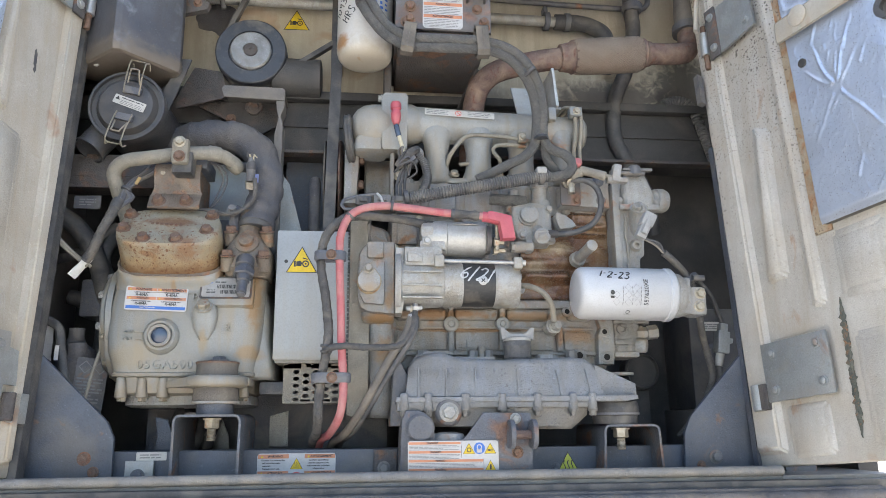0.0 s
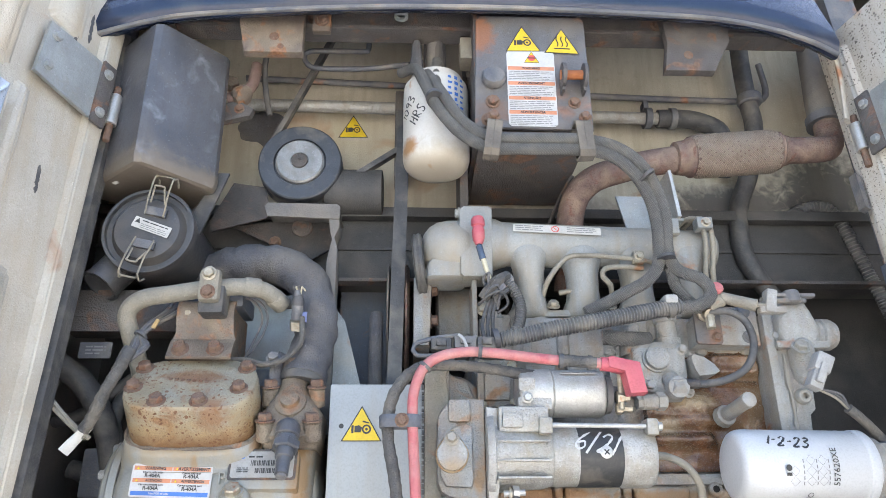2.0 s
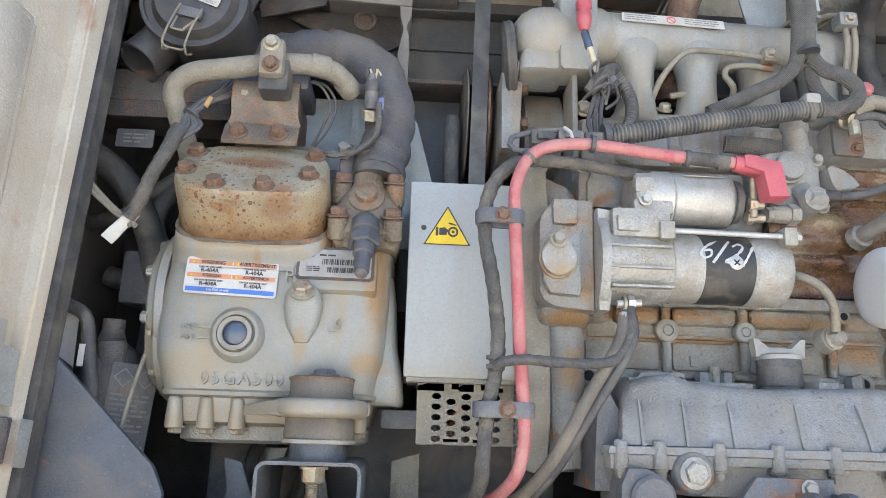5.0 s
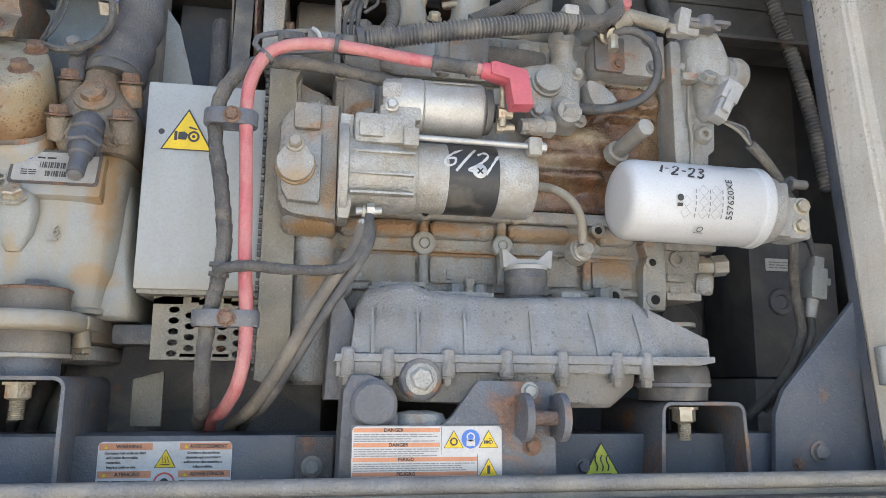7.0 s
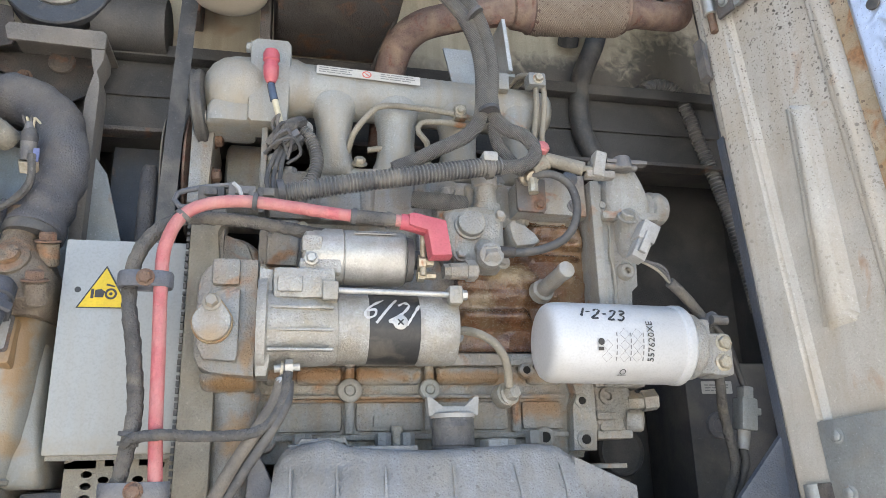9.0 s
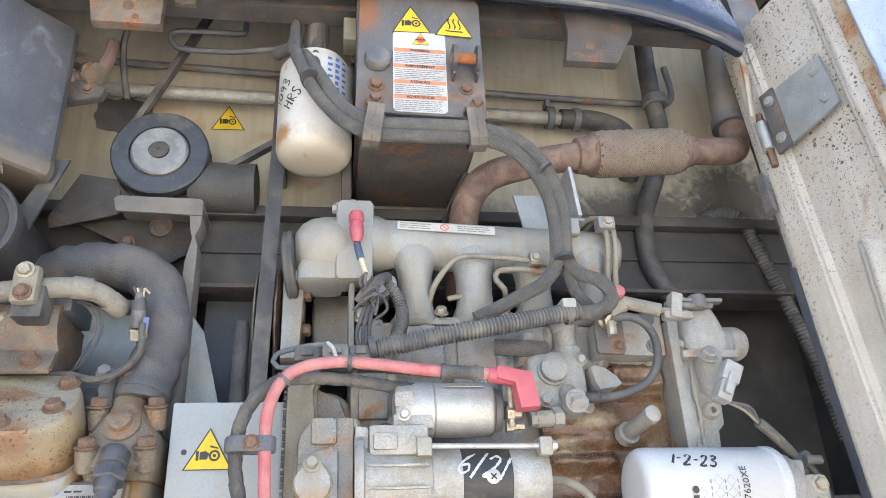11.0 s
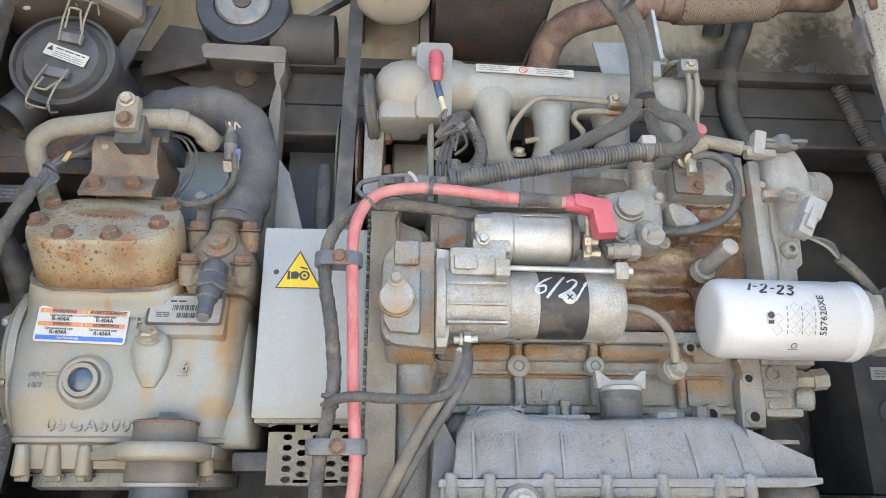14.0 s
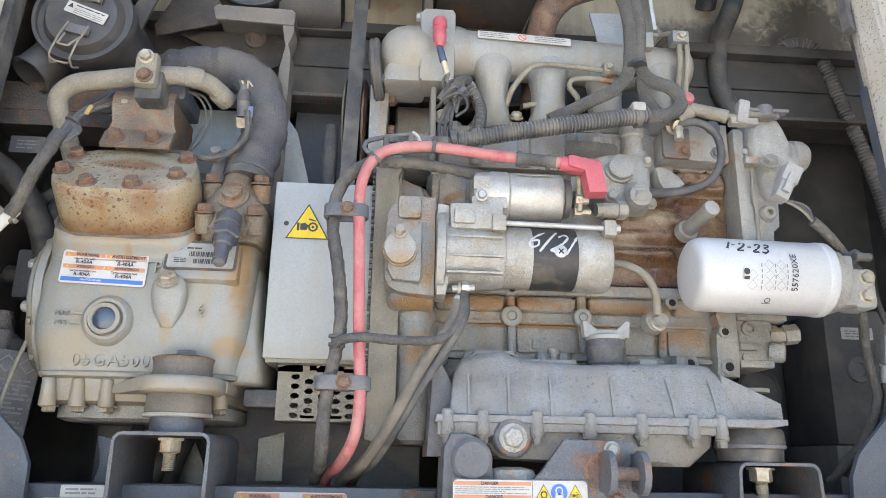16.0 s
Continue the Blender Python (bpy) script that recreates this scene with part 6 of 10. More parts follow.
for x0, x1 in ((0.086, 0.118), (0.126, 0.182), (0.200, 0.283), (0.302, 0.385), (0.425, 0.474)):
    bm = B()
    shell(bm, [(1.9135, x0 + 0.006, x1 - 0.006, 1.457, 1.475), (1.9165, x0 + 0.001, x1 - 0.001, 1.450, 1.475), (1.924, x0, x1, 1.4465, 1.475), (1.932, x0, x1, 1.447, 1.475), (1.9365, x0 + 0.004, x1 - 0.004, 1.452, 1.475)], 28, 7.0)
    part("cavity_web", bm, BLOCK, blk, "", 70)
for x0, x1 in ((0.088, 0.184), (0.200, 0.286), (0.300, 0.398), (0.416, 0.474)):
    part("water_jacket", made(box, x0, x1, 1.4565, 1.47, 1.856, 1.893, 0.007), BLOCK, blk)
for x, z0, z1 in ((0.192, 1.855, 1.897), (0.293, 1.858, 1.897), (0.407, 1.855, 1.90), (0.192, 1.916, 1.938), (0.293, 1.916, 1.938)):
    bm = B()
    tube(bm, [(x, 1.456, z0), (x, 1.4525, (z0 + z1) / 2), (x, 1.456, z1)], 0.0062, 10, 0.02)
    part("rib", bm, BLOCK, blk)
bm = B()
prism(bm, [(0.478, 1.828), (0.510, 1.828), (0.513, 1.86), (0.512, 1.925), (0.488, 1.928), (0.481, 1.915), (0.486, 1.900), (0.480, 1.885)], 1.440, 1.475, 0.004)
part("end_flange", bm, BLOCK, blk)
for x, z, r in ((0.192, 1.906, 0.0150), (0.293, 1.907, 0.0135)):
    bm = B()
    lathe(bm, (x, 1.456, z), (0, -1, 0), [(0, r), (0.009, r * 0.98), (0.0105, r * 0.86), (0.0108, r * 0.50), (0.0088, r * 0.44), (0.0105, r * 0.36), (0.0108, r * 0.14)], 24)
    part("core_plug", bm, INTAKE, blk)
for x, y, z, r in ((0.192, 1.444, 1.944, 0.0050), (0.421, 1.444, 1.931, 0.0050), (0.091, 1.452, 1.846, 0.0068), (0.444, 1.452, 1.846, 0.0068), (0.495, 1.440, 1.842, 0.0062), (0.493, 1.440, 1.891, 0.0050), (0.31, 1.444, 1.944, 0.0045)):
    bm = B()
    lathe(bm, (x, y + 0.006, z), (0, -1, 0), [(0, r * 2.1), (0.0075, r * 1.9), (0.0085, r * 1.6), (0.0085, r * 1.05), (0.002, r)], 18)
    bo = part("bolt_boss", bm, BLOCK, blk)
    # Flat black disc painted as the bore's shade.
    part("bore_shade_disc", made(lathe, (x, y - 0.0014, z), (0, -1, 0), [(0, r), (0.0004, r)], 14), HOLE, bo)
for x, r in ((0.135, 0.012), (0.232, 0.010), (0.262, 0.009), (0.425, 0.011)):
    part("pan_bolt", made(lathe, (x, 1.440, 1.838), (0, 0, 1), [(0, r), (0.014, r), (0.016, r * 0.85)], 6), PAN, blk)
bm = B()
box(bm, 0.222, 0.231, 1.453, 1.46, 1.862, 1.875, 0.001)
part("cast_mark", bm, BLOCK, blk)
part("dowel", made(rod, (0.25, 1.448, 1.835), (0.25, 1.448, 1.862), 0.0075, None, 12, 0.001), CAST, blk)

# cylinder head, its bolts and the recess left of the solenoid
bm = B()
box(bm, 0.085, 0.512, 1.445, 1.70, 2.125, 2.190, 0.006)
hd = part("cylinder_head", bm, BLOCK, t)
for k in range(6):
    x = 0.11 + 0.072 * k
    part("head_bolt", made(hexbolt, (x, 1.462, 2.190), (0, 0, 1), 0.010, 0.010), CAST, hd)
    bm = B()
    rod(bm, (x + 0.03, 1.452, 2.128), (x + 0.03, 1.446, 2.186), 0.012, 0.010, 12, 0.003)
    part("bolt_column", bm, BLOCK, hd)
bm = B()
prism(bm, [(0.075, 2.045), (0.135, 2.045), (0.138, 2.10), (0.122, 2.118), (0.085, 2.118), (0.075, 2.10)], 1.425, 1.47, 0.005)
rc = part("side_cover", bm, BLOCK, t, "rust-brown cover plate beside the solenoid")
bm = B()
prism(bm, [(0.085, 2.055), (0.122, 2.055), (0.125, 2.09), (0.115, 2.106), (0.092, 2.106), (0.085, 2.09)], 1.417, 1.43, 0.004)
part("raised_panel", bm, BLOCK, rc)
for x, z in ((0.081, 2.050), (0.130, 2.052), (0.128, 2.108), (0.081, 2.110)):
    part("bolt", made(hexbolt, (x, 1.425, z), (0, -1, 0), 0.0055, 0.005), ZINC, rc)
part("bung", made(lathe, (0.118, 1.40, 2.028), (0, -1, 0.1), [(0, 0.016), (0.010, 0.016), (0.012, 0.012), (0.008, 0.010)], 18), RUBBER, t)
for x0, x1, z0, z1 in ((0.15, 0.20, 2.075, 2.115), (0.215, 0.27, 2.07, 2.118), (0.28, 0.305, 2.08, 2.12)):
    part("water_jacket", made(box, x0, x1, 1.445, 1.48, z0, z1, 0.008), BLOCK, blk)
for x, y, z in ((0.17, 1.45, 2.006), (0.255, 1.45, 2.01), (0.33, 1.45, 2.0), (0.33, 1.45, 1.975)):
    part("bolt", made(hexbolt, (x, y, z), (0, -1, 0), 0.007, 0.006), CAST, blk)

# injection pump side
def soft_box(u, lo, hi, k):
    """1 between lo and hi, falling off over about k on both sides."""
    return 0.25 * (1 + math.tanh((u - lo) / k)) * (1 + math.tanh((hi - u) / k))


def governor_face(x, z):
    """Depth of the cast housing's front: pad, lip, belly, lower shelf and lumps."""
    y = 1.447
    y -= 0.017 * soft_box(x, 0.434, 0.511, 0.003) * soft_box(z, 2.096, 2.129, 0.0035)
    y += 0.006 * soft_box(x, 0.446, 0.499, 0.004) * soft_box(z, 2.105, 2.119, 0.003)
    y -= 0.012 * soft_box(x, 0.440, 0.506, 0.004) * soft_box(z, 2.0815, 2.0875, 0.002)
    y -= 0.016 * math.exp(-((x - 0.405) / 0.055) ** 2 - ((z - 2.050) / 0.022) ** 2)
    y -= 0.010 * math.exp(-((x - 0.478) / 0.028) ** 2 - ((z - 2.052) / 0.018) ** 2)
    y -= 0.016 * soft_box(x, 0.335, 0.436 + 0.01 * math.sin(z * 90), 0.004) * soft_box(z, 1.994, 2.008, 0.0035)
    y -= 0.007 * soft_box(x, 0.335, 0.470, 0.006) * soft_box(z, 2.020, 2.034, 0.004)
    y += 0.010 * soft_box(z, 1.955, 1.986, 0.004)
    return y + 0.0035 * noise.fractal(Vector((x * 42, 3.7, z * 55)), 0.9, 2.1, 4)


bm = B()
NX, NZ = 64, 66
grid = []
for i in range(NX + 1):
    x = 0.332 + 0.184 * i / NX
    grid.append([bm.verts.new((x, governor_face(x, 1.956 + 0.180 * j / NZ), 1.956 + 0.180 * j / NZ)) for j in range(NZ + 1)])
for i in range(NX):
    for j in range(NZ):
        bm.faces.new((grid[i][j], grid[i + 1][j], grid[i + 1][j + 1], grid[i][j + 1]))
rim = [grid[i][0] for i in range(NX)] + [grid[NX][j] for j in range(NZ)] + [grid[i][NZ] for i in range(NX, 0, -1)] + [grid[0][j] for j in range(NZ, 0, -1)]
back = [bm.verts.new((v.co.x, 1.60, v.co.z)) for v in rim]
for i in range(len(rim)):
    bm.faces.new((rim[i], back[i], back[(i + 1) % len(rim)], rim[(i + 1) % len(rim)]))
gov = part("governor_housing", bm, OILY, t, "brown oil-stained governor housing", 60)
bm = B()
prism(bm, [(0.394, 2.117), (0.400, 2.122), (0.416, 2.117), (0.430, 2.106), (0.437, 2.096), (0.428, 2.090), (0.404, 2.087), (0.398, 2.098)], 1.402, 1.44, 0.005)
part("lug", bm, CAST, gov)
bm = B()
lathe(bm, (0.442, 1.432, 2.032), (0.11, -0.97, 0.16), [(0, 0.0165), (0.012, 0.015), (0.013, 0.0108), (0.068, 0.0102), (0.070, 0.0112), (0.079, 0.0108), (0.080, 0.008)], 12)
part("stud_post", bm, CAST, gov)
bm = B()
prism(bm, [(0.410, 2.138), (0.510, 2.136), (0.510, 2.196), (0.43, 2.20), (0.41, 2.18)], 1.412, 1.46, 0.003)
plate = part("pump_cover", bm, CAST, t)
part("bolt", made(hexbolt, (0.440, 1.4065, 2.148), (0, -1, 0), 0.0060, 0.005), RBOLT, plate)
part("bolt", made(hexbolt, (0.492, 1.412, 2.150), (0, -1, 0), 0.0075, 0.005), STEEL, plate)
part("bolt", made(hexbolt, (0.488, 1.412, 2.190), (0, -1, 0), 0.0085, 0.005), STEEL, plate)
bm = B()
prism(bm, [(0.409, 2.142), (0.412, 2.138), (0.447, 2.137), (0.450, 2.142), (0.450, 2.185), (0.409, 2.185)], 1.4065, 1.412, 0.0015)
part("blued_plate", bm, PLATE, plate, "blued plate with rusty edges")
# solenoid block at the pump's left
bm = B()
shell(bm, [(2.055, 0.335, 0.385, 1.43, 1.52), (2.065, 0.318, 0.39, 1.41, 1.52), (2.09, 0.305, 0.392, 1.403, 1.53), (2.13, 0.305, 0.392, 1.403, 1.53), (2.142, 0.312, 0.385, 1.412, 1.52)], 30, 6)
pump = part("injection_pump", bm, CAST, t)
part("plug", made(lathe, (0.341, 1.404, 2.113), (0, -1, 0.1), [(0, 0.021), (0.004, 0.021), (0.005, 0.0185), (0.013, 0.0180), (0.016, 0.014), (0.0165, 0.003)], 24), CAST, pump)
bm = B()
shell(bm, [(2.125, 0.300, 0.345, 1.415, 1.47), (2.145, 0.300, 0.345, 1.412, 1.47), (2.155, 0.306, 0.338, 1.42, 1.46)], 24, 4)
rod(bm, (0.318, 1.428, 2.15), (0.318, 1.428, 2.172), 0.011, 0.010, 16, 0.002)
part("delivery_valve", bm, CAST, pump)
bm = B()
lathe(bm, (0.371, 1.43, 2.13), (0, 0, 1), [(0, 0.021), (0.02, 0.020), (0.022, 0.016), (0.045, 0.015), (0.047, 0.018), (0.06, 0.018), (0.062, 0.012)], 20)
part("delivery_valve", bm, CAST, pump)
bm = B()
tube(bm, [(0.268, 1.418, 2.150), (0.295, 1.412, 2.147), (0.318, 1.412, 2.146), (0.338, 1.418, 2.147)], 0.0115, 14, 0.005)
part("braided_stub", bm, BRAID, pump)
bm = B()
rod(bm, (0.358, 1.405, 2.085), (0.3605, 1.384, 2.066), 0.0125, None, 16, 0.002)
lathe(bm, (0.3605, 1.384, 2.070), (0.02, -0.7, -0.7), [(0, 0.0150), (0.006, 0.0150), (0.007, 0.0125), (0.016, 0.0120), (0.018, 0.009)], 6)
lathe(bm, (0.3605, 1.388, 2.066), (0, -1, 0), [(0, 0.0165), (0.014, 0.0155), (0.016, 0.010)], 20)
part("banjo", bm, CAST, pump)
bm = B()
rod(bm, (0.306, 1.388, 2.046), (0.345, 1.394, 2.049), 0.0105, 0.0115, 14, 0.002)
lathe(bm, (0.300, 1.387, 2.0455), (1, 0.1, 0.05), [(0, 0.0095), (0.008, 0.0095)], 6)
lathe(bm, (0.330, 1.391, 2.048), (1, 0.1, 0.05), [(0, 0.0135), (0.012, 0.0135)], 6)
part("lift_pump_rod", bm, CAST, pump)
for x, y, z, r in ((0.384, 1.405, 2.065, 0.007), (0.330, 1.41, 2.075, 0.0075), (0.382, 1.405, 2.128, 0.0065)):
    part("bolt", made(hexbolt, (x, y, z), (0, -1, 0.1), r, 0.007), CAST, pump)
# gear case
bm = B()
prism(bm, [(0.517, 1.985), (0.562, 1.985), (0.565, 2.032), (0.574, 2.040), (0.577, 2.10), (0.592, 2.125), (0.585, 2.185), (0.535, 2.19), (0.517, 2.17)], 1.408, 1.60, 0.005)
gear = part("gear_case", bm, CAST, t)
part("rib", made(box, 0.512, 0.526, 1.400, 1.45, 1.99, 2.185, 0.003), CAST, gear)
bm = B()
tube(bm, [(0.537, 1.407, 1.992), (0.539, 1.405, 2.04), (0.537, 1.405, 2.08), (0.538, 1.406, 2.122)], 0.0034, 8, 0.003, 0.8)
part("gasket_bead", bm, INTAKE, gear, "pale squeezed-out sealant line")
for z in (2.010, 2.150):
    part("bolt", made(hexbolt, (0.528, 1.405, z), (0, -1, 0), 0.0055, 0.005), CAST, gear)
bm = B()
lathe(bm, (0.556, 1.412, 2.058), (0, -1, 0), [(0, 0.013), (0.012, 0.0105), (0.0135, 0.009), (0.0135, 0.0045), (0.006, 0.004)], 18)
part("boss", bm, INTAKE, gear)
bm = B()
shell(bm, [(2.076, 0.556, 0.574, 1.400, 1.43), (2.084, 0.549, 0.580, 1.392, 1.43), (2.10, 0.546, 0.582, 1.386, 1.44), (2.125, 0.545, 0.582, 1.382, 1.44), (2.138, 0.549, 0.579, 1.384, 1.44), (2.144, 0.556, 0.573, 1.392, 1.44)], 24, 2.6)
part("sensor_boss", bm, CAST, gear)
bm = B()
shell(bm, [(2.135, 0.535, 0.60, 1.395, 1.48), (2.16, 0.53, 0.60, 1.39, 1.48), (2.185, 0.532, 0.59, 1.39, 1.48), (2.20, 0.535, 0.585, 1.395, 1.47)], 28, 5)
box(bm, 0.524, 0.606, 1.392, 1.47, 2.128, 2.140, 0.004)
part("linkage_housing", bm, CAST, gear)
bm = B()
lathe(bm, (0.585, 1.435, 2.160), (1, 0.1, 0.02), [(0, 0.022), (0.028, 0.022), (0.030, 0.025), (0.046, 0.025), (0.054, 0.021), (0.056, 0.012)], 26)
part("end_cap", bm, CAST, gear)
bm = B()
rod(bm, (0.50, 1.37, 2.195), (0.575, 1.385, 2.200), 0.0045, None, 10)
rod(bm, (0.555, 1.385, 2.195), (0.555, 1.385, 2.215), 0.014, 0.012, 14, 0.002)
box(bm, 0.53, 0.59, 1.378, 1.392, 2.204, 2.210, 0.002)
part("throttle_lever", bm, STEEL, gear)
part("bolt", made(hexbolt, (0.553, 1.382, 2.125), (0, -0.8, 0.6), 0.010, 0.009), ALU, gear)
# lower pump at the right foot
bm = B()
shell(bm, [(1.845, 0.512, 0.56, 1.455, 1.55), (1.852, 0.510, 0.570, 1.445, 1.55), (1.885, 0.510, 0.572, 1.442, 1.55), (1.912, 0.510, 0.568, 1.444, 1.55), (1.935, 0.510, 0.560, 1.448, 1.55), (1.945, 0.512, 0.552, 1.456, 1.55)], 30, 7)
lp = part("lower_pump", bm, BLOCK, t)
part("ledge", made(box, 0.512, 0.585, 1.436, 1.52, 1.908, 1.920, 0.004), BLOCK, lp)
part("ledge", made(box, 0.512, 0.562, 1.440, 1.52, 1.842, 1.853, 0.003), BLOCK, lp)
part("ledge", made(box, 0.512, 0.540, 1.436, 1.52, 1.866, 1.876, 0.003), BLOCK, lp)
for o, d, prof, seg in (((0.562, 1.455, 1.888), (1, -0.12, 0.12), [(0, 0.016), (0.014, 0.016), (0.015, 0.012), (0.022, 0.012), (0.023, 0.0145), (0.042, 0.0145), (0.044, 0.010)], 6),
                        ((0.560, 1.448, 1.866), (0.8, -0.5, -0.1), [(0, 0.015), (0.016, 0.015), (0.020, 0.012), (0.021, 0.004)], 16),
                        ((0.530, 1.446, 1.897), (0, -1, 0), [(0, 0.012), (0.006, 0.011), (0.007, 0.006), (0.003, 0.005)], 18),
                        ((0.548, 1.444, 1.930), (0, -1, 0.1), [(0, 0.0095), (0.010, 0.0085), (0.011, 0.005)], 6),
                        ((0.526, 1.448, 1.857), (0, -1, 0), [(0, 0.009), (0.005, 0.008), (0.006, 0.003)], 16),
                        ((0.575, 1.47, 1.915), (1, -0.2, 0.2), [(0, 0.011), (0.018, 0.010), (0.019, 0.006)], 8)):
    part("fitting", made(lathe, o, d, prof, seg), BLOCK, lp)

# sump
bm = B()
top = [(0.098, 1.765), (0.104, 1.820), (0.115, 1.836), (0.14, 1.842), (0.163, 1.846), (0.188, 1.836), (0.27, 1.831), (0.40, 1.836), (0.425, 1.834), (0.442, 1.822), (0.452, 1.765)]
rings = []
for y, sc, dz in ((1.352, 1.0, -0.012), (1.358, 1.0, -0.003), (1.375, 0.995, 0.0), (1.40, 0.99, 0.0), (1.52, 0.98, 0.0)):
    rings.append([Vector((0.27 + (x - 0.27) * sc, y - 0.016 * max(0, (1.81 - z)) / 0.05, z + (dz if z > 1.80 else 0))) for x, z in top])
ring_loft(bm, rings)
pan = part("oil_pan", bm, PAN, t, "chalky pale grey ribbed aluminium sump", 50)
bm = B()
prism(bm, [(0.44, 1.760), (0.518, 1.760), (0.517, 1.787), (0.44, 1.822)], 1.350, 1.50, 0.006)
part("pan_shelf", bm, PAN, t)
bm = B()
prism(bm, [(0.080, 1.755), (0.490, 1.755), (0.512, 1.759), (0.512, 1.766), (0.082, 1.764)], 1.330, 1.52, 0.0035)
part("pan_flange", bm, PAN, t)
bm = B()
prism(bm, [(0.083, 1.740), (0.150, 1.740), (0.158, 1.745), (0.425, 1.745), (0.435, 1.749), (0.435, 1.7555), (0.083, 1.7555)], 1.3325, 1.50, 0.003)
part("lower_flange", bm, PAN, t)
bm = B()
rings = []
for y, dz in ((1.372, 0.004), (1.400, 0.0055)):
    rings.append([Vector((x, y, z + dz + 0.0012 * noise.noise(Vector((x * 190, y * 90, 3))))) for x, z in [(0.118 + 0.0048 * k, 1.8365 + (0.0055 if k < 14 else -0.004) - 0.006 * (k < 3)) for k in range(31)]])
low_side = [[v - Vector((0, 0, 0.005)) for v in r] for r in rings]
ring_loft(bm, [[rings[0][k], rings[1][k], low_side[1][k], low_side[0][k]] for k in range(31)])
part("torn_gasket", bm, PAN, t, "torn pale gasket edge on the sump")
for k, x in enumerate((0.121, 0.170, 0.222, 0.298, 0.374, 0.428)):
    bm = B()
    ring_loft(bm, [[Vector((x - w - lean, 1.36, z)), Vector((x - w * 0.45 - lean, y, z)), Vector((x + w * 0.45 - lean, y, z)), Vector((x + w - lean, 1.36, z))] for z, w, y, lean in ((1.764, 0.0048, 1.3345, 0), (1.785, 0.0034, 1.341, 0.001 * (k > 3)), (1.806, 0.0026, 1.347, 0.004 * (k > 3)), (1.822, 0.0018, 1.3545, 0.007 * (k > 3)))])
    part("rib", bm, PAN, pan)
bm = B()
shell(bm, [(1.708, 0.27, 0.40, 1.35, 1.50), (1.714, 0.15, 0.408, 1.342, 1.51), (1.732, 0.120, 0.43, 1.342, 1.51), (1.748, 0.108, 0.432, 1.339, 1.51)], 40, 6)
low = part("lower_pan", bm, PAN, t)
for x in (0.095, 0.137, 0.202, 0.266, 0.329, 0.393, 0.428):
    bm = B()
    rod(bm, (x, 1.334, 1.739), (x, 1.334, 1.7705), 0.0085, 0.0072, 12, 0.002)
    part("bolt_boss", bm, PAN, low)
    part("bolt", made(hexbolt, (x, 1.334, 1.740), (0, 0, -1), 0.0062, 0.008), PAN, low)
bm = B()
lathe(bm, (0.172, 1.336, 1.738), (0, -1, 0), [(0, 0.024), (0.006, 0.022), (0.008, 0.019)], 24)
dr = part("drain_boss", bm, STEEL, t)
part("drain_plug", made(hexbolt, (0.172, 1.328, 1.738), (0, -1, 0), 0.0125, 0.009), ALU, dr)
bm = B()
prism(bm, [(0.072, 1.715), (0.098, 1.715), (0.104, 1.80), (0.088, 1.83), (0.078, 1.83)], 1.36, 1.46, 0.004)
part("side_ear", bm, STEEL, t)

# oil filler on the sump
t = thing("oil_filler", (0.31, 1.405, 1.83), "grey winged oil filler cap on a threaded neck", "filler cap")
bm = B()
lathe(bm, (0.311, 1.405, 1.822), (0, 0, 1), [(0, 0.028)] + [(0.003 + k * 0.002, 0.0265 - 0.0012 * (k % 2)) for k in range(7)] + [(0.018, 0.0255), (0.034, 0.0255), (0.035, 0.0262), (0.037, 0.0262), (0.038, 0.0255), (0.048, 0.0255)], 26)
part("neck", bm, NECK, t)
bm = B()
lathe(bm, (0.311, 1.405, 1.868), (0, 0, 1), [(0, 0.0265), (0.005, 0.0265), (0.007, 0.020)], 26)
prism(bm, [(0.281, 1.871), (0.341, 1.871), (0.343, 1.893), (0.337, 1.893), (0.325, 1.882), (0.298, 1.882), (0.284, 1.893), (0.279, 1.893)], 1.398, 1.412, 0.001)
part("cap", bm, CONN, t)
t = thing("breather_plug", (0.36, 1.41, 1.835), "grey hexagonal plug on the sump", "plug")
part("hexagon", made(lathe, (0.368, 1.41, 1.832), (0, 0, 1), [(0, 0.022), (0.010, 0.022), (0.012, 0.018)], 6), CAST, t)
part("hexagon", made(lathe, (0.49, 1.43, 1.79), (0, 0, 1), [(0, 0.016), (0.012, 0.016)], 6), CAST, t)
# ---- starter motor ----
t = thing("starter_motor", (0.2, 1.37, 1.93), "dull aluminium starter motor with a black band and bright solenoid", "starter motor")
SX = 1.386
bm = B()
lathe(bm, (0.079, SX, 1.972), (1, 0, 0), [(0, 0.058), (0.004, 0.060), (0.010, 0.060), (0.012, 0.050), (0.03, 0.047), (0.08, 0.044), (0.088, 0.041), (0.09, 0.040)], 36)
prism(bm, [(0.080, 1.912), (0.092, 1.912), (0.095, 1.93), (0.095, 2.032), (0.080, 2.034)], 1.352, 1.40, 0.002)
nose = part("drive_housing", bm, ALU, t)
for z in (1.985, 1.960, 1.938):
    part("rib", made(box, 0.092, 0.163, 1.337, 1.35, z, z + 0.003, 0.001), ALU, nose)
bm = B()
box(bm, 0.095, 0.165, 1.343, 1.40, 1.998, 2.034, 0.006)
box(bm, 0.10, 0.128, 1.338, 1.36, 2.004, 2.024, 0.004)
part("solenoid_seat", bm, ALU, nose)
bm = B()
lathe(bm, (0.169, SX, 1.972), (1, 0, 0), [(0, 0.0405), (0.002, 0.0415), (0.094, 0.0415)], 40)
part("yoke", bm, ALU, t)
bm = B()
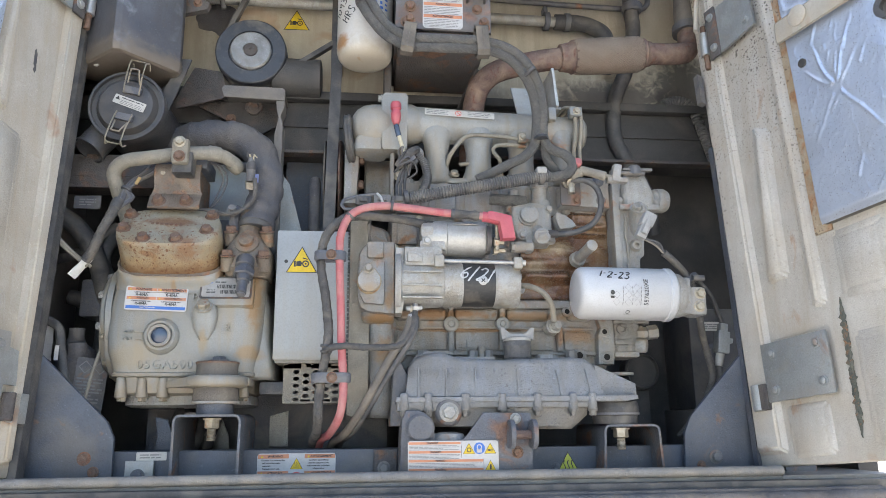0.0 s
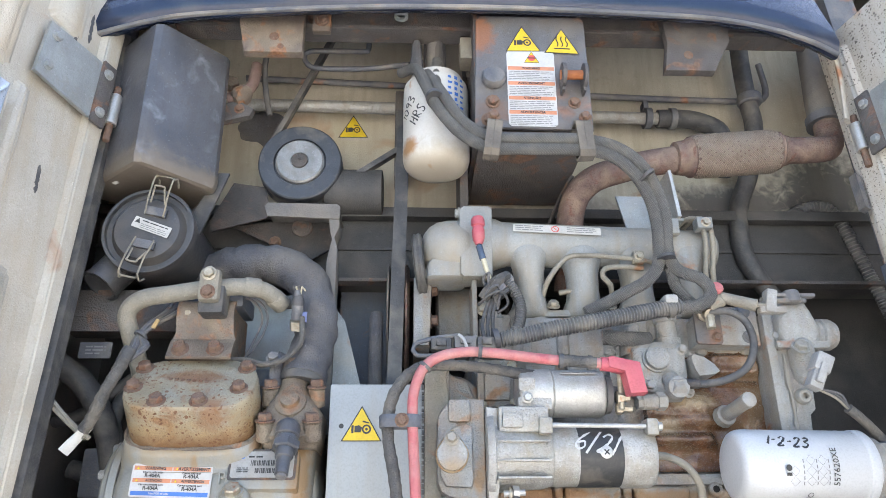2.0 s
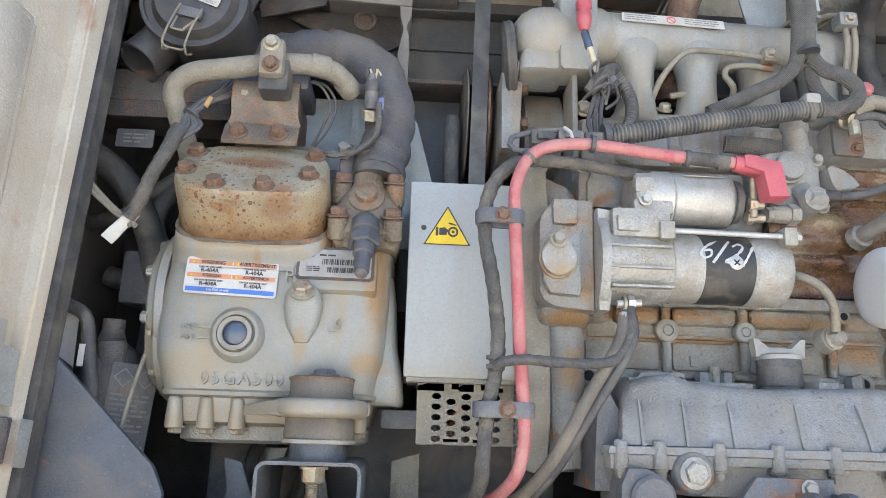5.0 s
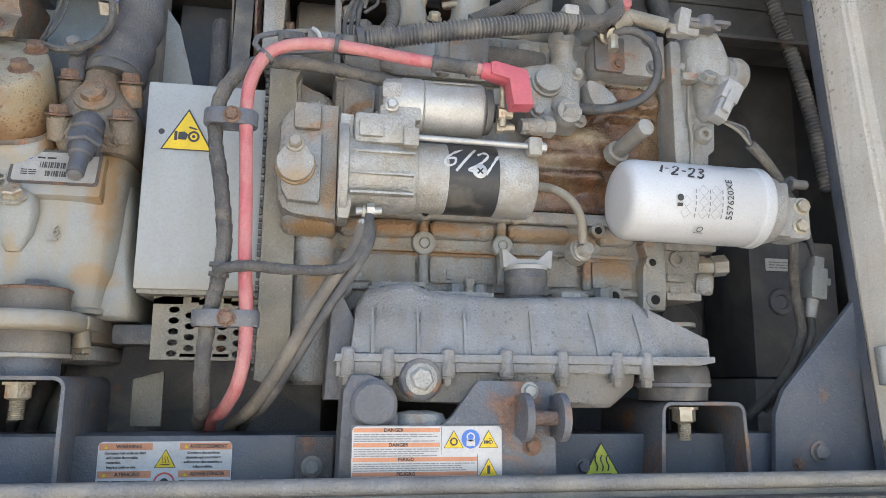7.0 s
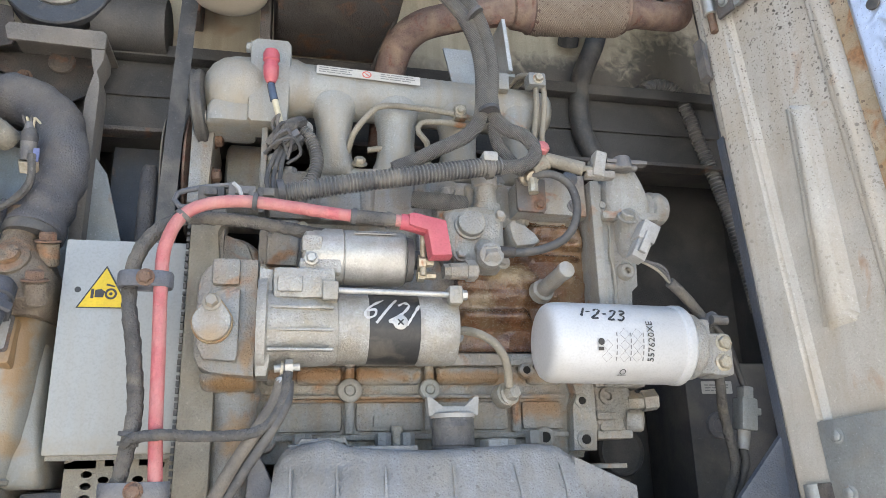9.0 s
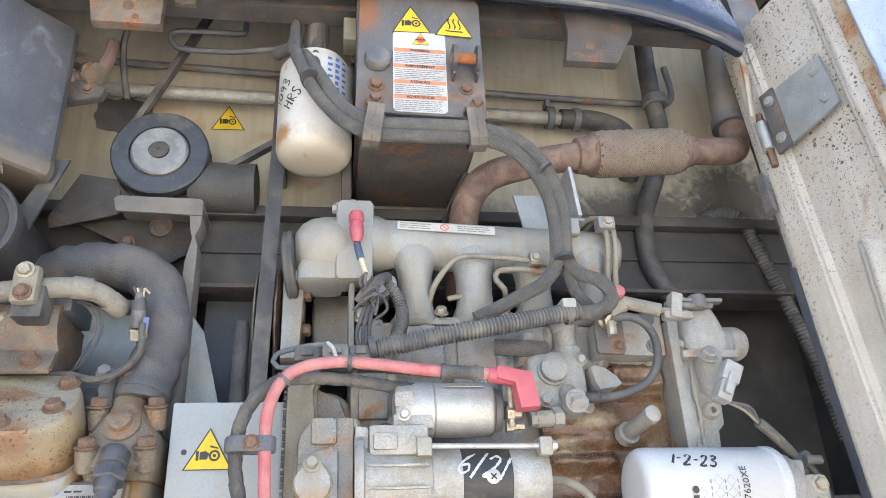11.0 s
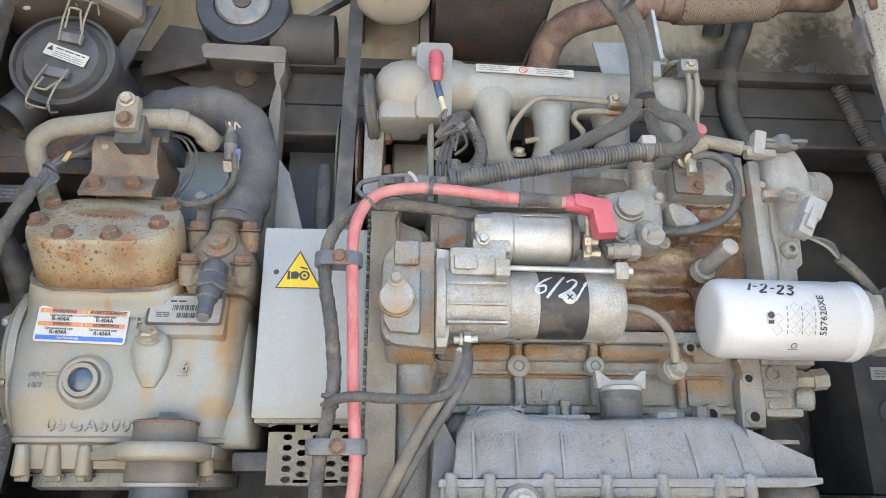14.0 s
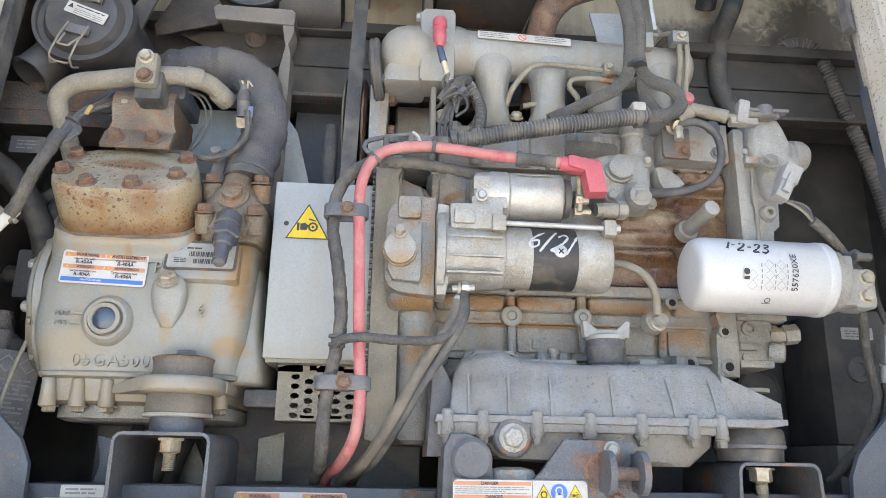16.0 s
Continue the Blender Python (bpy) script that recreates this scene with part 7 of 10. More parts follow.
lathe(bm, (0.204, SX, 1.972), (1, 0, 0), [(0, 0.0418), (0.0005, 0.0422), (0.0585, 0.0422), (0.059, 0.0418)], 40)
bm2 = bm
part("band", bm2, INK, t, "black painted band with white handwriting")
bm = B()
lathe(bm, (0.263, SX, 1.972), (1, 0, 0), [(0, 0.0425), (0.002, 0.0435), (0.042, 0.0435), (0.047, 0.040), (0.048, 0.02)], 36)
part("end_cover", bm, ALU, t)
bm = B()
handwriting(bm, "6/21", facing(0.228, SX - 0.0432, 1.986, 0, 0, -12), 0.0275, 0.0038, 0.30, 3)
wrap_x(bm, SX, 1.972, 0.0422)
part("handwriting", bm, WHITE, t)
bm = B()
lathe(bm, (0.239, SX - 0.0415, 1.972), (0, -1, 0.05), [(0, 0.0085), (0.002, 0.0085), (0.0028, 0.007)], 20)
scr = part("screw", bm, BRIGHT, t)
# Black bars on the head paint the shade of its cross recess.
bm = B()
for a in (45, 135):
    box(bm, -0.0045, 0.0045, -0.0004, 0.0, -0.0009, 0.0009, 0, Matrix.Translation((0.239, SX - 0.0444, 1.972)) @ Euler((0, radians(a), 0)).to_matrix().to_4x4())
part("slot", bm, INK, scr)
bm = B()
rod(bm, (0.160, 1.345, 2.008), (0.308, 1.345, 2.006), 0.0035, None, 10)
part("through_bolt", bm, BRIGHT, t)
part("bolt_lug", made(box, 0.150, 0.168, 1.338, 1.362, 1.996, 2.018, 0.003), ALU, t)
part("bolt_lug", made(box, 0.296, 0.312, 1.337, 1.365, 1.994, 2.016, 0.003), ALU, t)
part("bolt", made(hexbolt, (0.312, 1.346, 2.006), (1, 0, 0), 0.006, 0.006), BRIGHT, t)
bm = B()
lathe(bm, (0.128, 1.385, 2.058), (1, 0, 0), [(0, 0.031), (0.003, 0.034), (0.010, 0.034), (0.012, 0.0345), (0.046, 0.0345), (0.048, 0.0325), (0.049, 0.0335), (0.118, 0.0335), (0.122, 0.031)], 36)
sol = part("solenoid", bm, BRIGHT, t, "bright plated solenoid can")
bm = B()
box(bm, 0.124, 0.172, 1.352, 1.38, 2.030, 2.048, 0.004)
box(bm, 0.126, 0.150, 1.350, 1.37, 2.055, 2.075, 0.004)
part("solenoid_cap", bm, ALU, sol)
part("bolt", made(hexbolt, (0.137, 1.349, 2.046), (0, -1, 0), 0.006, 0.006), BRIGHT, sol)
lb = Label(facing(0.212, 1.36, 2.0825, 50), 0.05, 0.006, (PALE, GREYINK))
lb.bars(-0.023, 0.023, -0.002, 0.002, 1, 1, 12)
lb.done("rating_label", sol, "faint printed strip")
bm = B()
lathe(bm, (0.250, 1.375, 2.055), (1, 0, 0), [(0, 0.028), (0.008, 0.026), (0.010, 0.012), (0.026, 0.011)], 22)
part("terminal_base", bm, BLACK, sol)
part("terminal_nut", made(lathe, (0.262, 1.352, 2.046), (1, 0, 0), [(0, 0.009), (0.008, 0.009), (0.009, 0.006), (0.018, 0.005)], 6), ZINC, sol)
part("terminal_nut", made(lathe, (0.262, 1.36, 2.032), (1, 0, 0), [(0, 0.008), (0.008, 0.008), (0.009, 0.005), (0.022, 0.005)], 6), ZINC, sol)
bm = B()
rod(bm, (0.268, 1.352, 2.03), (0.268, 1.348, 2.085), 0.004, None, 10)
part("terminal_stud", bm, ZINC, sol)
# earth stud under the drive housing
part("stud", made(rod, (0.100, 1.352, 1.920), (0.128, 1.352, 1.922), 0.0045, None, 10), BRIGHT, t)
part("nut", made(lathe, (0.112, 1.352, 1.921), (1, 0, 0), [(0, 0.0095), (0.008, 0.0095)], 6), BRIGHT, t)
bm = B()
lathe(bm, (0.107, 1.352, 1.920), (1, 0, 0), [(0, 0.009), (0.003, 0.009)], 16)
box(bm, 0.1065, 0.1095, 1.347, 1.357, 1.895, 1.918)
part("lug", bm, ZINC, t)

# ---- oil filter ----
t = thing("oil_filter", (0.515, 1.372, 1.90), "white spin-on oil filter with black print and handwriting", "filter", "spin-on filters")
OA = Vector((1, 0, -0.015)).normalized()
bm = B()
lathe(bm, (0.417, 1.372, 1.956), OA, [(0, 0.034), (0.001, 0.0405), (0.004, 0.0452), (0.008, 0.0478), (0.013, 0.0491), (0.019, 0.0495), (0.166, 0.0495), (0.168, 0.0484), (0.170, 0.0484), (0.172, 0.0506), (0.181, 0.0506), (0.1835, 0.049), (0.188, 0.043)], 44)
part("can", bm, WHITEP, t)
bm = B()
letters(bm, "557620XE", facing(0.538, 1.3211, 1.950, 0, 0, 90), 0.0085, 0, 0.0002)
wrap_x(bm, 1.372, 1.9548, 0.0495)
part("print", bm, INK, t)
lb = Label(facing(0.507, 1.3211, 1.945), 0, 0, (INK, GREYINK))
for k, x in enumerate((-0.026, -0.004, 0.012)):
    for y in (-0.013, 0.0, 0.013)[0:2 + (k > 0)]:
        s = 0.0065
        for a, b in (((0, s), (s, 0)), ((s, 0), (0, -s)), ((0, -s), (-s, 0)), ((-s, 0), (0, s))):
            lb.poly([(x + a[0], y + a[1]), (x + b[0], y + b[1]), (x + b[0] * 0.92, y + b[1] * 0.92), (x + a[0] * 0.92, y + a[1] * 0.92)], 1)
for x in (-0.014, 0.004, 0.020):
    for k in range(5):
        lb.rect(x - 0.0007, x + 0.0007, -0.018 + 0.007 * k, -0.0135 + 0.007 * k, 1)
lb.disc(-0.034, 0.004, 0.004, 0)
lb.rect(-0.0375, -0.0305, -0.006, -0.002, 0)
wrap_x(lb.bm, 1.372, 1.9548, 0.0495)
lb.done("print", t, "small diagrams in black print")
bm = B()
handwriting(bm, "1-2-23", facing(0.482, 1.3219, 1.9865, 0, 0, -6), 0.0165, 0.0036, 0.30, 5)
wrap_x(bm, 1.372, 1.9548, 0.0495)
part("handwriting", bm, INK, t, "black marker writing")
lb = Label(facing(0.505, 1.3215, 1.912), 0, 0, (INK,))
lb.disc(0, 0, 0.004, 0, inner=0.003)
lb.rect(-0.006, 0.006, -0.006, -0.005, 0)
wrap_x(lb.bm, 1.372, 1.9548, 0.0495)
lb.done("print", t, "")
bm = B()
box(bm, 0.612, 0.638, 1.352, 1.42, 1.915, 1.985, 0.006)
lathe(bm, (0.604, 1.372, 1.952), OA, [(0, 0.042), (0.012, 0.042), (0.020, 0.036)], 30)
box(bm, 0.635, 0.668, 1.355, 1.40, 1.913, 1.968, 0.008)
hd = part("filter_head", bm, CAST, t, "grey cast filter head")
for x, z in ((0.655, 1.955), (0.652, 1.930)):
    part("bolt", made(hexbolt, (x, 1.356, z), (0, -1, 0), 0.0085, 0.007), ZINC, hd)
bm = B()
rod(bm, (0.63, 1.37, 1.975), (0.66, 1.375, 1.992), 0.009, None, 12, 0.001)
rod(bm, (0.645, 1.36, 1.985), (0.668, 1.362, 1.985), 0.006, None, 10)
part("switch", bm, BLACK, hd)

# small hard line behind the starter
t = thing("oil_line", (0.36, 1.39, 1.9), "thin bent grey steel line with a banjo bolt", "pipe")
bm = B()
tube(bm, [(0.31, 1.41, 1.974), (0.335, 1.395, 1.972), (0.36, 1.386, 1.958), (0.376, 1.388, 1.935), (0.382, 1.398, 1.905)], 0.0055, 10)
part("line", bm, TAN, t)
part("bolt", made(hexbolt, (0.386, 1.412, 1.897), (0.3, -1, 0.2), 0.010, 0.012), ALU, t)
part("banjo", made(lathe, (0.381, 1.425, 1.895), (0.2, -1, 0.2), [(0, 0.016), (0.014, 0.0145)], 18), ALU, t)

# ---- intake manifold ----
t = thing("intake_manifold", (0.25, 1.47, 2.2), "light grey cast intake manifold with curved runners", "intake manifold")
IA = Vector((1, 0.0, -0.03)).normalized()
bm = B()
lathe(bm, (0.10, 1.468, 2.3235), IA, [(0, 0.040), (0.02, 0.037), (0.36, 0.035), (0.376, 0.033), (0.382, 0.026), (0.384, 0.01)], 36)
log = part("plenum", bm, INTAKE, t)
bm = B()
lathe(bm, (0.070, 1.470, 2.3105), (-1, 0, 0), [(0, 0.047), (0.012, 0.051), (0.036, 0.0505), (0.052, 0.047), (0.065, 0.039), (0.074, 0.027), (0.079, 0.012)], 40)
part("elbow", bm, INTAKE, t, "", 60)
bm = B()
shell(bm, [(2.251, 0.002, 0.062, 1.438, 1.50), (2.254, 0.000, 0.064, 1.432, 1.50), (2.273, 0.000, 0.064, 1.430, 1.50), (2.283, 0.004, 0.064, 1.434, 1.50)], 28, 6)
part("elbow_foot", bm, INTAKE, t)
bm = B()
lathe(bm, (-0.001, 1.472, 2.288), (-1, 0.1, -0.1), [(0, 0.040), (0.002, 0.050), (0.006, 0.052), (0.010, 0.050), (0.014, 0.052), (0.017, 0.046), (0.018, 0.030)], 36)
part("hose_cuff", bm, RUBBER, t, "black rubber cuff behind the elbow")
bm = B()
prism(bm, [(0.053, 2.255), (0.058, 2.250), (0.100, 2.250), (0.105, 2.255), (0.107, 2.367), (0.102, 2.374), (0.060, 2.374), (0.053, 2.367)], 1.424, 1.475, 0.006)
fl = part("flange", bm, INTAKE, t)
for z in (2.365, 2.285):
    part("bolt", made(hexbolt, (0.054, 1.438, z), (-1, 0, 0), 0.0075, 0.006), INTAKE, fl)
part("bolt", made(hexbolt, (0.000, 1.448, 2.262), (-1, 0, 0), 0.0065, 0.006), INTAKE, fl)
bm = B()
lathe(bm, (0.104, 1.468, 2.3214), (1, 0, -0.03), [(0, 0.044), (0.010, 0.043), (0.022, 0.038), (0.03, 0.036)], 36)
part("fairing", bm, INTAKE, t, "", 60)
for x0, x1 in ((0.143, 0.192), (0.228, 0.281), (0.318, 0.37), (0.405, 0.452)):
    bm = B()
    c = (x0 + x1) / 2
    w = (x1 - x0) / 2
    rings = []
    for z, y, k, d in ((2.320, 1.466, 1.80, 0.030), (2.304, 1.464, 1.66, 0.032), (2.294, 1.463, 1.38, 0.033), (2.283, 1.463, 1.14, 0.033), (2.266, 1.463, 1.0, 0.032), (2.242, 1.465, 0.97, 0.031), (2.224, 1.467, 1.04, 0.031), (2.210, 1.472, 1.25, 0.033), (2.201, 1.478, 1.60, 0.034), (2.193, 1.484, 1.82, 0.034)):
        rings.append([Vector((c + w * k * math.cos(a), y + d * math.sin(a), z)) for a in np.linspace(0, math.tau, 22, endpoint=False)])
    ring_loft(bm, rings)
    part("runner", bm, INTAKE, t, "", 60)
bm = B()
box(bm, 0.13, 0.47, 1.475, 1.53, 2.186, 2.204, 0.004)
part("port_flange", bm, INTAKE, t)
for x in (0.208, 0.30, 0.388):
    bm = B()
    box(bm, x - 0.022, x + 0.022, 1.452, 1.50, 2.193, 2.205, 0.004)
    part("lug", bm, INTAKE, t)
    part("bolt", made(hexbolt, (x - 0.006, 1.452, 2.21), (0, -0.7, 0.7), 0.008, 0.008), ZINC, t)
bm = B()
lathe(bm, (0.125, 1.44, 2.245), (0.1, -0.9, 0.3), [(0, 0.014), (0.012, 0.012), (0.014, 0.008)], 14)
part("sensor_port", bm, CAST, t)
lb = Label(facing(0.212, 1.4296, 2.3335, 16, 0, -3), 0.143, 0.0155, (PALE, GREYINK, REDINK))
lb.rect(-0.018, 0.012, -0.0078, 0.0078, 0)
lb.bars(-0.068, -0.022, -0.006, 0.006, 3, 1, 21)
lb.bars(0.016, 0.068, -0.006, 0.006, 3, 1, 22)
lb.disc(-0.003, 0.0, 0.0065, 2, inner=0.005)
lb.poly([(-0.008, 0.004), (-0.007, 0.005), (0.002, -0.004), (0.001, -0.005)], 2, 0.0009)
lb.done("warning_label", log, "faded white strip with a red prohibition sign")
t = thing("glow_plug_cap", (0.08, 1.40, 2.29), "red rubber cap on a pale wire", "cap")
part("cap", made(lathe, (0.0815, 1.405, 2.296), (-0.02, -0.05, 1), [(0, 0.0055), (0.006, 0.0085), (0.012, 0.0098), (0.024, 0.0102), (0.026, 0.0088), (0.030, 0.0088), (0.032, 0.0108), (0.041, 0.0108), (0.046, 0.0085), (0.047, 0.003)], 20), REDB, t)
bm = B()
tube(bm, [(0.082, 1.405, 2.293), (0.084, 1.402, 2.282), (0.087, 1.402, 2.270)], 0.0055, 10)
part("grip", bm, LENS, t, "dark blue sleeve")
bm = B()
tube(bm, [(0.087, 1.402, 2.272), (0.093, 1.402, 2.25), (0.099, 1.404, 2.230)], 0.004, 10)
part("wire", bm, CREAMW, t, "cream wire")
t = thing("injector_pipe", (0.3, 1.42, 2.26), "bent tan fuel injector pipes", "pipe")
for pts in ([(0.185, 1.455, 2.222), (0.192, 1.432, 2.245), (0.212, 1.424, 2.272), (0.232, 1.42, 2.284), (0.28, 1.42, 2.284), (0.335, 1.42, 2.279), (0.375, 1.43, 2.275)],
            [(0.30, 1.46, 2.225), (0.292, 1.432, 2.240), (0.280, 1.428, 2.252), (0.283, 1.425, 2.264), (0.31, 1.422, 2.267), (0.345, 1.424, 2.265)],
            [(0.215, 1.46, 2.235), (0.235, 1.452, 2.235), (0.248, 1.456, 2.225), (0.25, 1.47, 2.21)]):
    bm = B()
    tube(bm, pts, 0.0042, 10)
    part("pipe", bm, TAN, t)
part("clip", made(box, 0.328, 0.345, 1.41, 1.426, 2.270, 2.291, 0.003), TAN, t)
part("bolt", made(hexbolt, (0.336, 1.41, 2.281), (0, -1, 0), 0.0055, 0.005), ZINC, t)
t = thing("hard_line_pair", (0.44, 1.43, 2.3), "two bent pale lines held by a clip", "pipe")
for dx in (0.0, 0.012):
    bm = B()
    tube(bm, [(0.42 + dx, 1.47, 2.35), (0.432 + dx, 1.44, 2.358), (0.444 + dx, 1.425, 2.352), (0.450 + dx, 1.42, 2.335), (0.450 + dx, 1.42, 2.30), (0.446 + dx, 1.425, 2.262), (0.447 + dx, 1.43, 2.235)], 0.0042, 10)
    part("pipe", bm, TAN, t)
part("clip", made(box, 0.437, 0.463, 1.408, 1.43, 2.330, 2.350, 0.003), INTAKE, t)
part("bolt", made(hexbolt, (0.451, 1.408, 2.340), (0, -1, 0), 0.006, 0.005), ZINC, t)
part("bracket", made(box, 0.385, 0.425, 1.43, 1.47, 2.352, 2.357, 0.001), INTAKE, t)
part("tab", made(box, 0.396, 0.412, 1.42, 1.435, 2.325, 2.352, 0.003), INTAKE, t)
t = thing("heat_shield", (0.35, 1.48, 2.36), "thin bright bent sheet shield above the intake", "shield")
bm = B()
prism(bm, [(0.345, 2.352), (0.40, 2.352), (0.405, 2.42), (0.33, 2.42)], 1.48, 1.484)
part("sheet", bm, HINGE, t)
bm = B()
prism(bm, [(0.412, 2.356), (0.418, 2.356), (0.410, 2.44), (0.405, 2.44)], 1.42, 1.49)
part("wing", bm, BRIGHT, t)

# ---- cables and harness ----
t = thing("battery_cable", (0.0, 1.33, 1.7), "thick faded red battery cable ending in a red rubber boot", "cable")
bm = B()
tube(bm, [(-0.062, 1.52, 1.64), (-0.052, 1.455, 1.688), (-0.034, 1.39, 1.702), (-0.018, 1.345, 1.725), (-0.011, 1.333, 1.75), (-0.009, 1.33, 1.783), (-0.014, 1.33, 1.86), (-0.017, 1.33, 1.93), (-0.021, 1.33, 2.02), (-0.018, 1.33, 2.055), (-0.005, 1.332, 2.084), (0.018, 1.335, 2.100), (0.055, 1.338, 2.107), (0.095, 1.338, 2.105), (0.165, 1.335, 2.096), (0.215, 1.332, 2.092), (0.25, 1.33, 2.088)], 0.0072, 14)
part("cable", bm, REDC, t)
bm = B()
tube(bm, [(0.180, 1.334, 2.0945), (0.20, 1.333, 2.093), (0.232, 1.331, 2.090)], 0.0082, 14)
part("sleeve", bm, TAPE, t, "worn grey sleeve")
for x in (0.184, 0.224, 0.072, -0.004):
    z = {0.184: 2.094, 0.224: 2.0915, 0.072: 2.1065, -0.004: 2.085}[x]
    part("cable_tie", made(lathe, (x, 1.335, z), (1, 0, -0.1 if x > 0 else 1.2), [(-0.0025, 0.0082), (-0.0025, 0.0102), (0.0025, 0.0102), (0.0025, 0.0082)], 16), BLACK, t)
bm = B()
tube(bm, [(0.238, 1.331, 2.089), (0.262, 1.330, 2.086), (0.277, 1.330, 2.082)], 0.0098, 14)
prism(bm, [(0.246, 2.0962), (0.252, 2.0984), (0.291, 2.090), (0.2975, 2.047), (0.2725, 2.0455), (0.2675, 2.0763), (0.246, 2.082)], 1.319, 1.343, 0.005)
part("boot", bm, REDB, t, "bright red rubber boot")

t = thing("taped_cable", (-0.04, 1.34, 1.7), "black tape-wrapped cable loom running down beside the red cable", "cable")
bm = B()
tube(bm, [(-0.075, 1.52, 1.64), (-0.066, 1.46, 1.688), (-0.056, 1.395, 1.703), (-0.052, 1.355, 1.722), (-0.051, 1.34, 1.752), (-0.047, 1.338, 1.80), (-0.040, 1.335, 1.838), (-0.037, 1.34, 1.88), (-0.044, 1.34, 1.94), (-0.053, 1.342, 1.99), (-0.052, 1.344, 2.03), (-0.040, 1.35, 2.062), (-0.015, 1.36, 2.088), (0.02, 1.37, 2.096), (0.08, 1.37, 2.092), (0.14, 1.37, 2.082), (0.19, 1.375, 2.078)], 0.0074, 14, 0.006, 0.08, wrap=0.016)
part("loom", bm, TAPE, t)
bm = B()
tube(bm, [(-0.042, 1.328, 1.842), (-0.030, 1.322, 1.848), (-0.005, 1.319, 1.850), (0.03, 1.32, 1.848), (0.078, 1.325, 1.850), (0.100, 1.332, 1.864), (0.112, 1.340, 1.890), (0.115, 1.348, 1.915)], 0.0052, 12, 0.006, 0.08, wrap=0.013)
part("branch", bm, TAPE, t)
bm = B()
tube(bm, [(0.098, 1.342, 1.862), (0.106, 1.344, 1.885), (0.110, 1.350, 1.912)], 0.0045, 10)
part("branch", bm, RUBBER, t)
for z in (1.842, 1.852):
    part("cable_tie", made(lathe, (-0.040, 1.336, z), (0.1, 0, 1), [(-0.002, 0.0088), (-0.002, 0.0104), (0.002, 0.0104), (0.002, 0.0088)], 16), BLACK, t)
t = thing("ground_cable", (0.04, 1.34, 1.7), "grey ground cable crossing down from the starter", "cable")
bm = B()
tube(bm, [(0.108, 1.350, 1.905), (0.103, 1.342, 1.885), (0.085, 1.332, 1.853), (0.059, 1.33, 1.811), (0.028, 1.342, 1.752), (0.004, 1.37, 1.715), (-0.012, 1.40, 1.698), (-0.03, 1.46, 1.684), (-0.045, 1.52, 1.65)], 0.0072, 12, 0.006, 0.04)
part("cable", bm, MOUNT, t)
bm = B()
tube(bm, [(0.116, 1.346, 1.905), (0.114, 1.338, 1.880), (0.096, 1.330, 1.846), (0.066, 1.332, 1.800), (0.036, 1.346, 1.748), (0.014, 1.372, 1.714), (0.0, 1.40, 1.699), (-0.016, 1.46, 1.685), (-0.03, 1.52, 1.65)], 0.0055, 12, 0.006, 0.06)
part("cable", bm, RUBBER, t, "black cable twisted beside it")
bm = B()
tube(bm, [(0.1085, 1.350, 1.908), (0.104, 1.344, 1.890)], 0.0065, 10)
part("crimp", bm, BRIGHT, t)
for z, x0, x1, label in ((2.011, -0.050, -0.024, "rusty grey cable clamp with a bolt"), (1.797, -0.049, -0.012, "worn grey cable clamp with a bolt")):
    t = thing("cable_clamp", ((x0 + x1) / 2, 1.34, z), label, "clamp", "cable clamps")
    def stadium(r, zz):
        return [Vector((x1 + r * math.cos(a), 1.336 + r * math.sin(a), zz)) for a in np.linspace(-math.pi / 2, math.pi / 2, 10)] + [Vector((x0 - r * math.cos(a), 1.336 - r * math.sin(a), zz)) for a in np.linspace(-math.pi / 2, math.pi / 2, 10)]
    bm = B()
    ring_loft(bm, [stadium(0.0100, z - 0.0085), stadium(0.0145, z - 0.0085), stadium(0.0155, z - 0.0065), stadium(0.0155, z + 0.0065), stadium(0.0145, z + 0.0085), stadium(0.0100, z + 0.0085)], closed=True)
    part("band", bm, CLAMP, t)
    part("bolt", made(hexbolt, ((x0 + x1) / 2 + 0.002, 1.3205, z), (0, -1, 0), 0.007, 0.005), RBOLT, t)

t = thing("corrugated_conduit", (0.25, 1.375, 2.13), "black corrugated wiring conduit across the engine", "conduit")
bm = B()
tube(bm, [(0.105, 1.382, 2.136), (0.14, 1.375, 2.141), (0.18, 1.372, 2.149), (0.256, 1.370, 2.163), (0.32, 1.372, 2.176), (0.378, 1.376, 2.188)], 0.0126, 16, rings=0.0048)
part("conduit", bm, CORR, t)
bm = B()
tube(bm, [(0.125, 1.392, 2.143), (0.138, 1.40, 2.165), (0.143, 1.408, 2.195), (0.135, 1.412, 2.222), (0.120, 1.414, 2.240)], 0.009, 14, rings=0.0042)
part("conduit", bm, CORR, t)
part("clip", made(box, 0.352, 0.372, 1.362, 1.39, 2.188, 2.202, 0.004), CONN, t)
for x, z in ((0.100, 2.137), (0.362, 2.184)):
    part("cable_tie", made(lathe, (x, 1.378, z), (1, 0, 0.18), [(-0.004, 0.0130), (-0.004, 0.0146), (0.004, 0.0146), (0.004, 0.0130)], 18), BLACK, t)
t = thing("wiring_plug", (0.10, 1.40, 2.22), "dusty grey wiring plug hanging at the conduit's end", "connector")
bm = B()
tube(bm, [(0.084, 1.40, 2.205), (0.098, 1.394, 2.222), (0.114, 1.398, 2.238), (0.124, 1.41, 2.246)], 0.0085, 10, 0.004, 0.35)
part("taped_bundle", bm, TAPE, t)
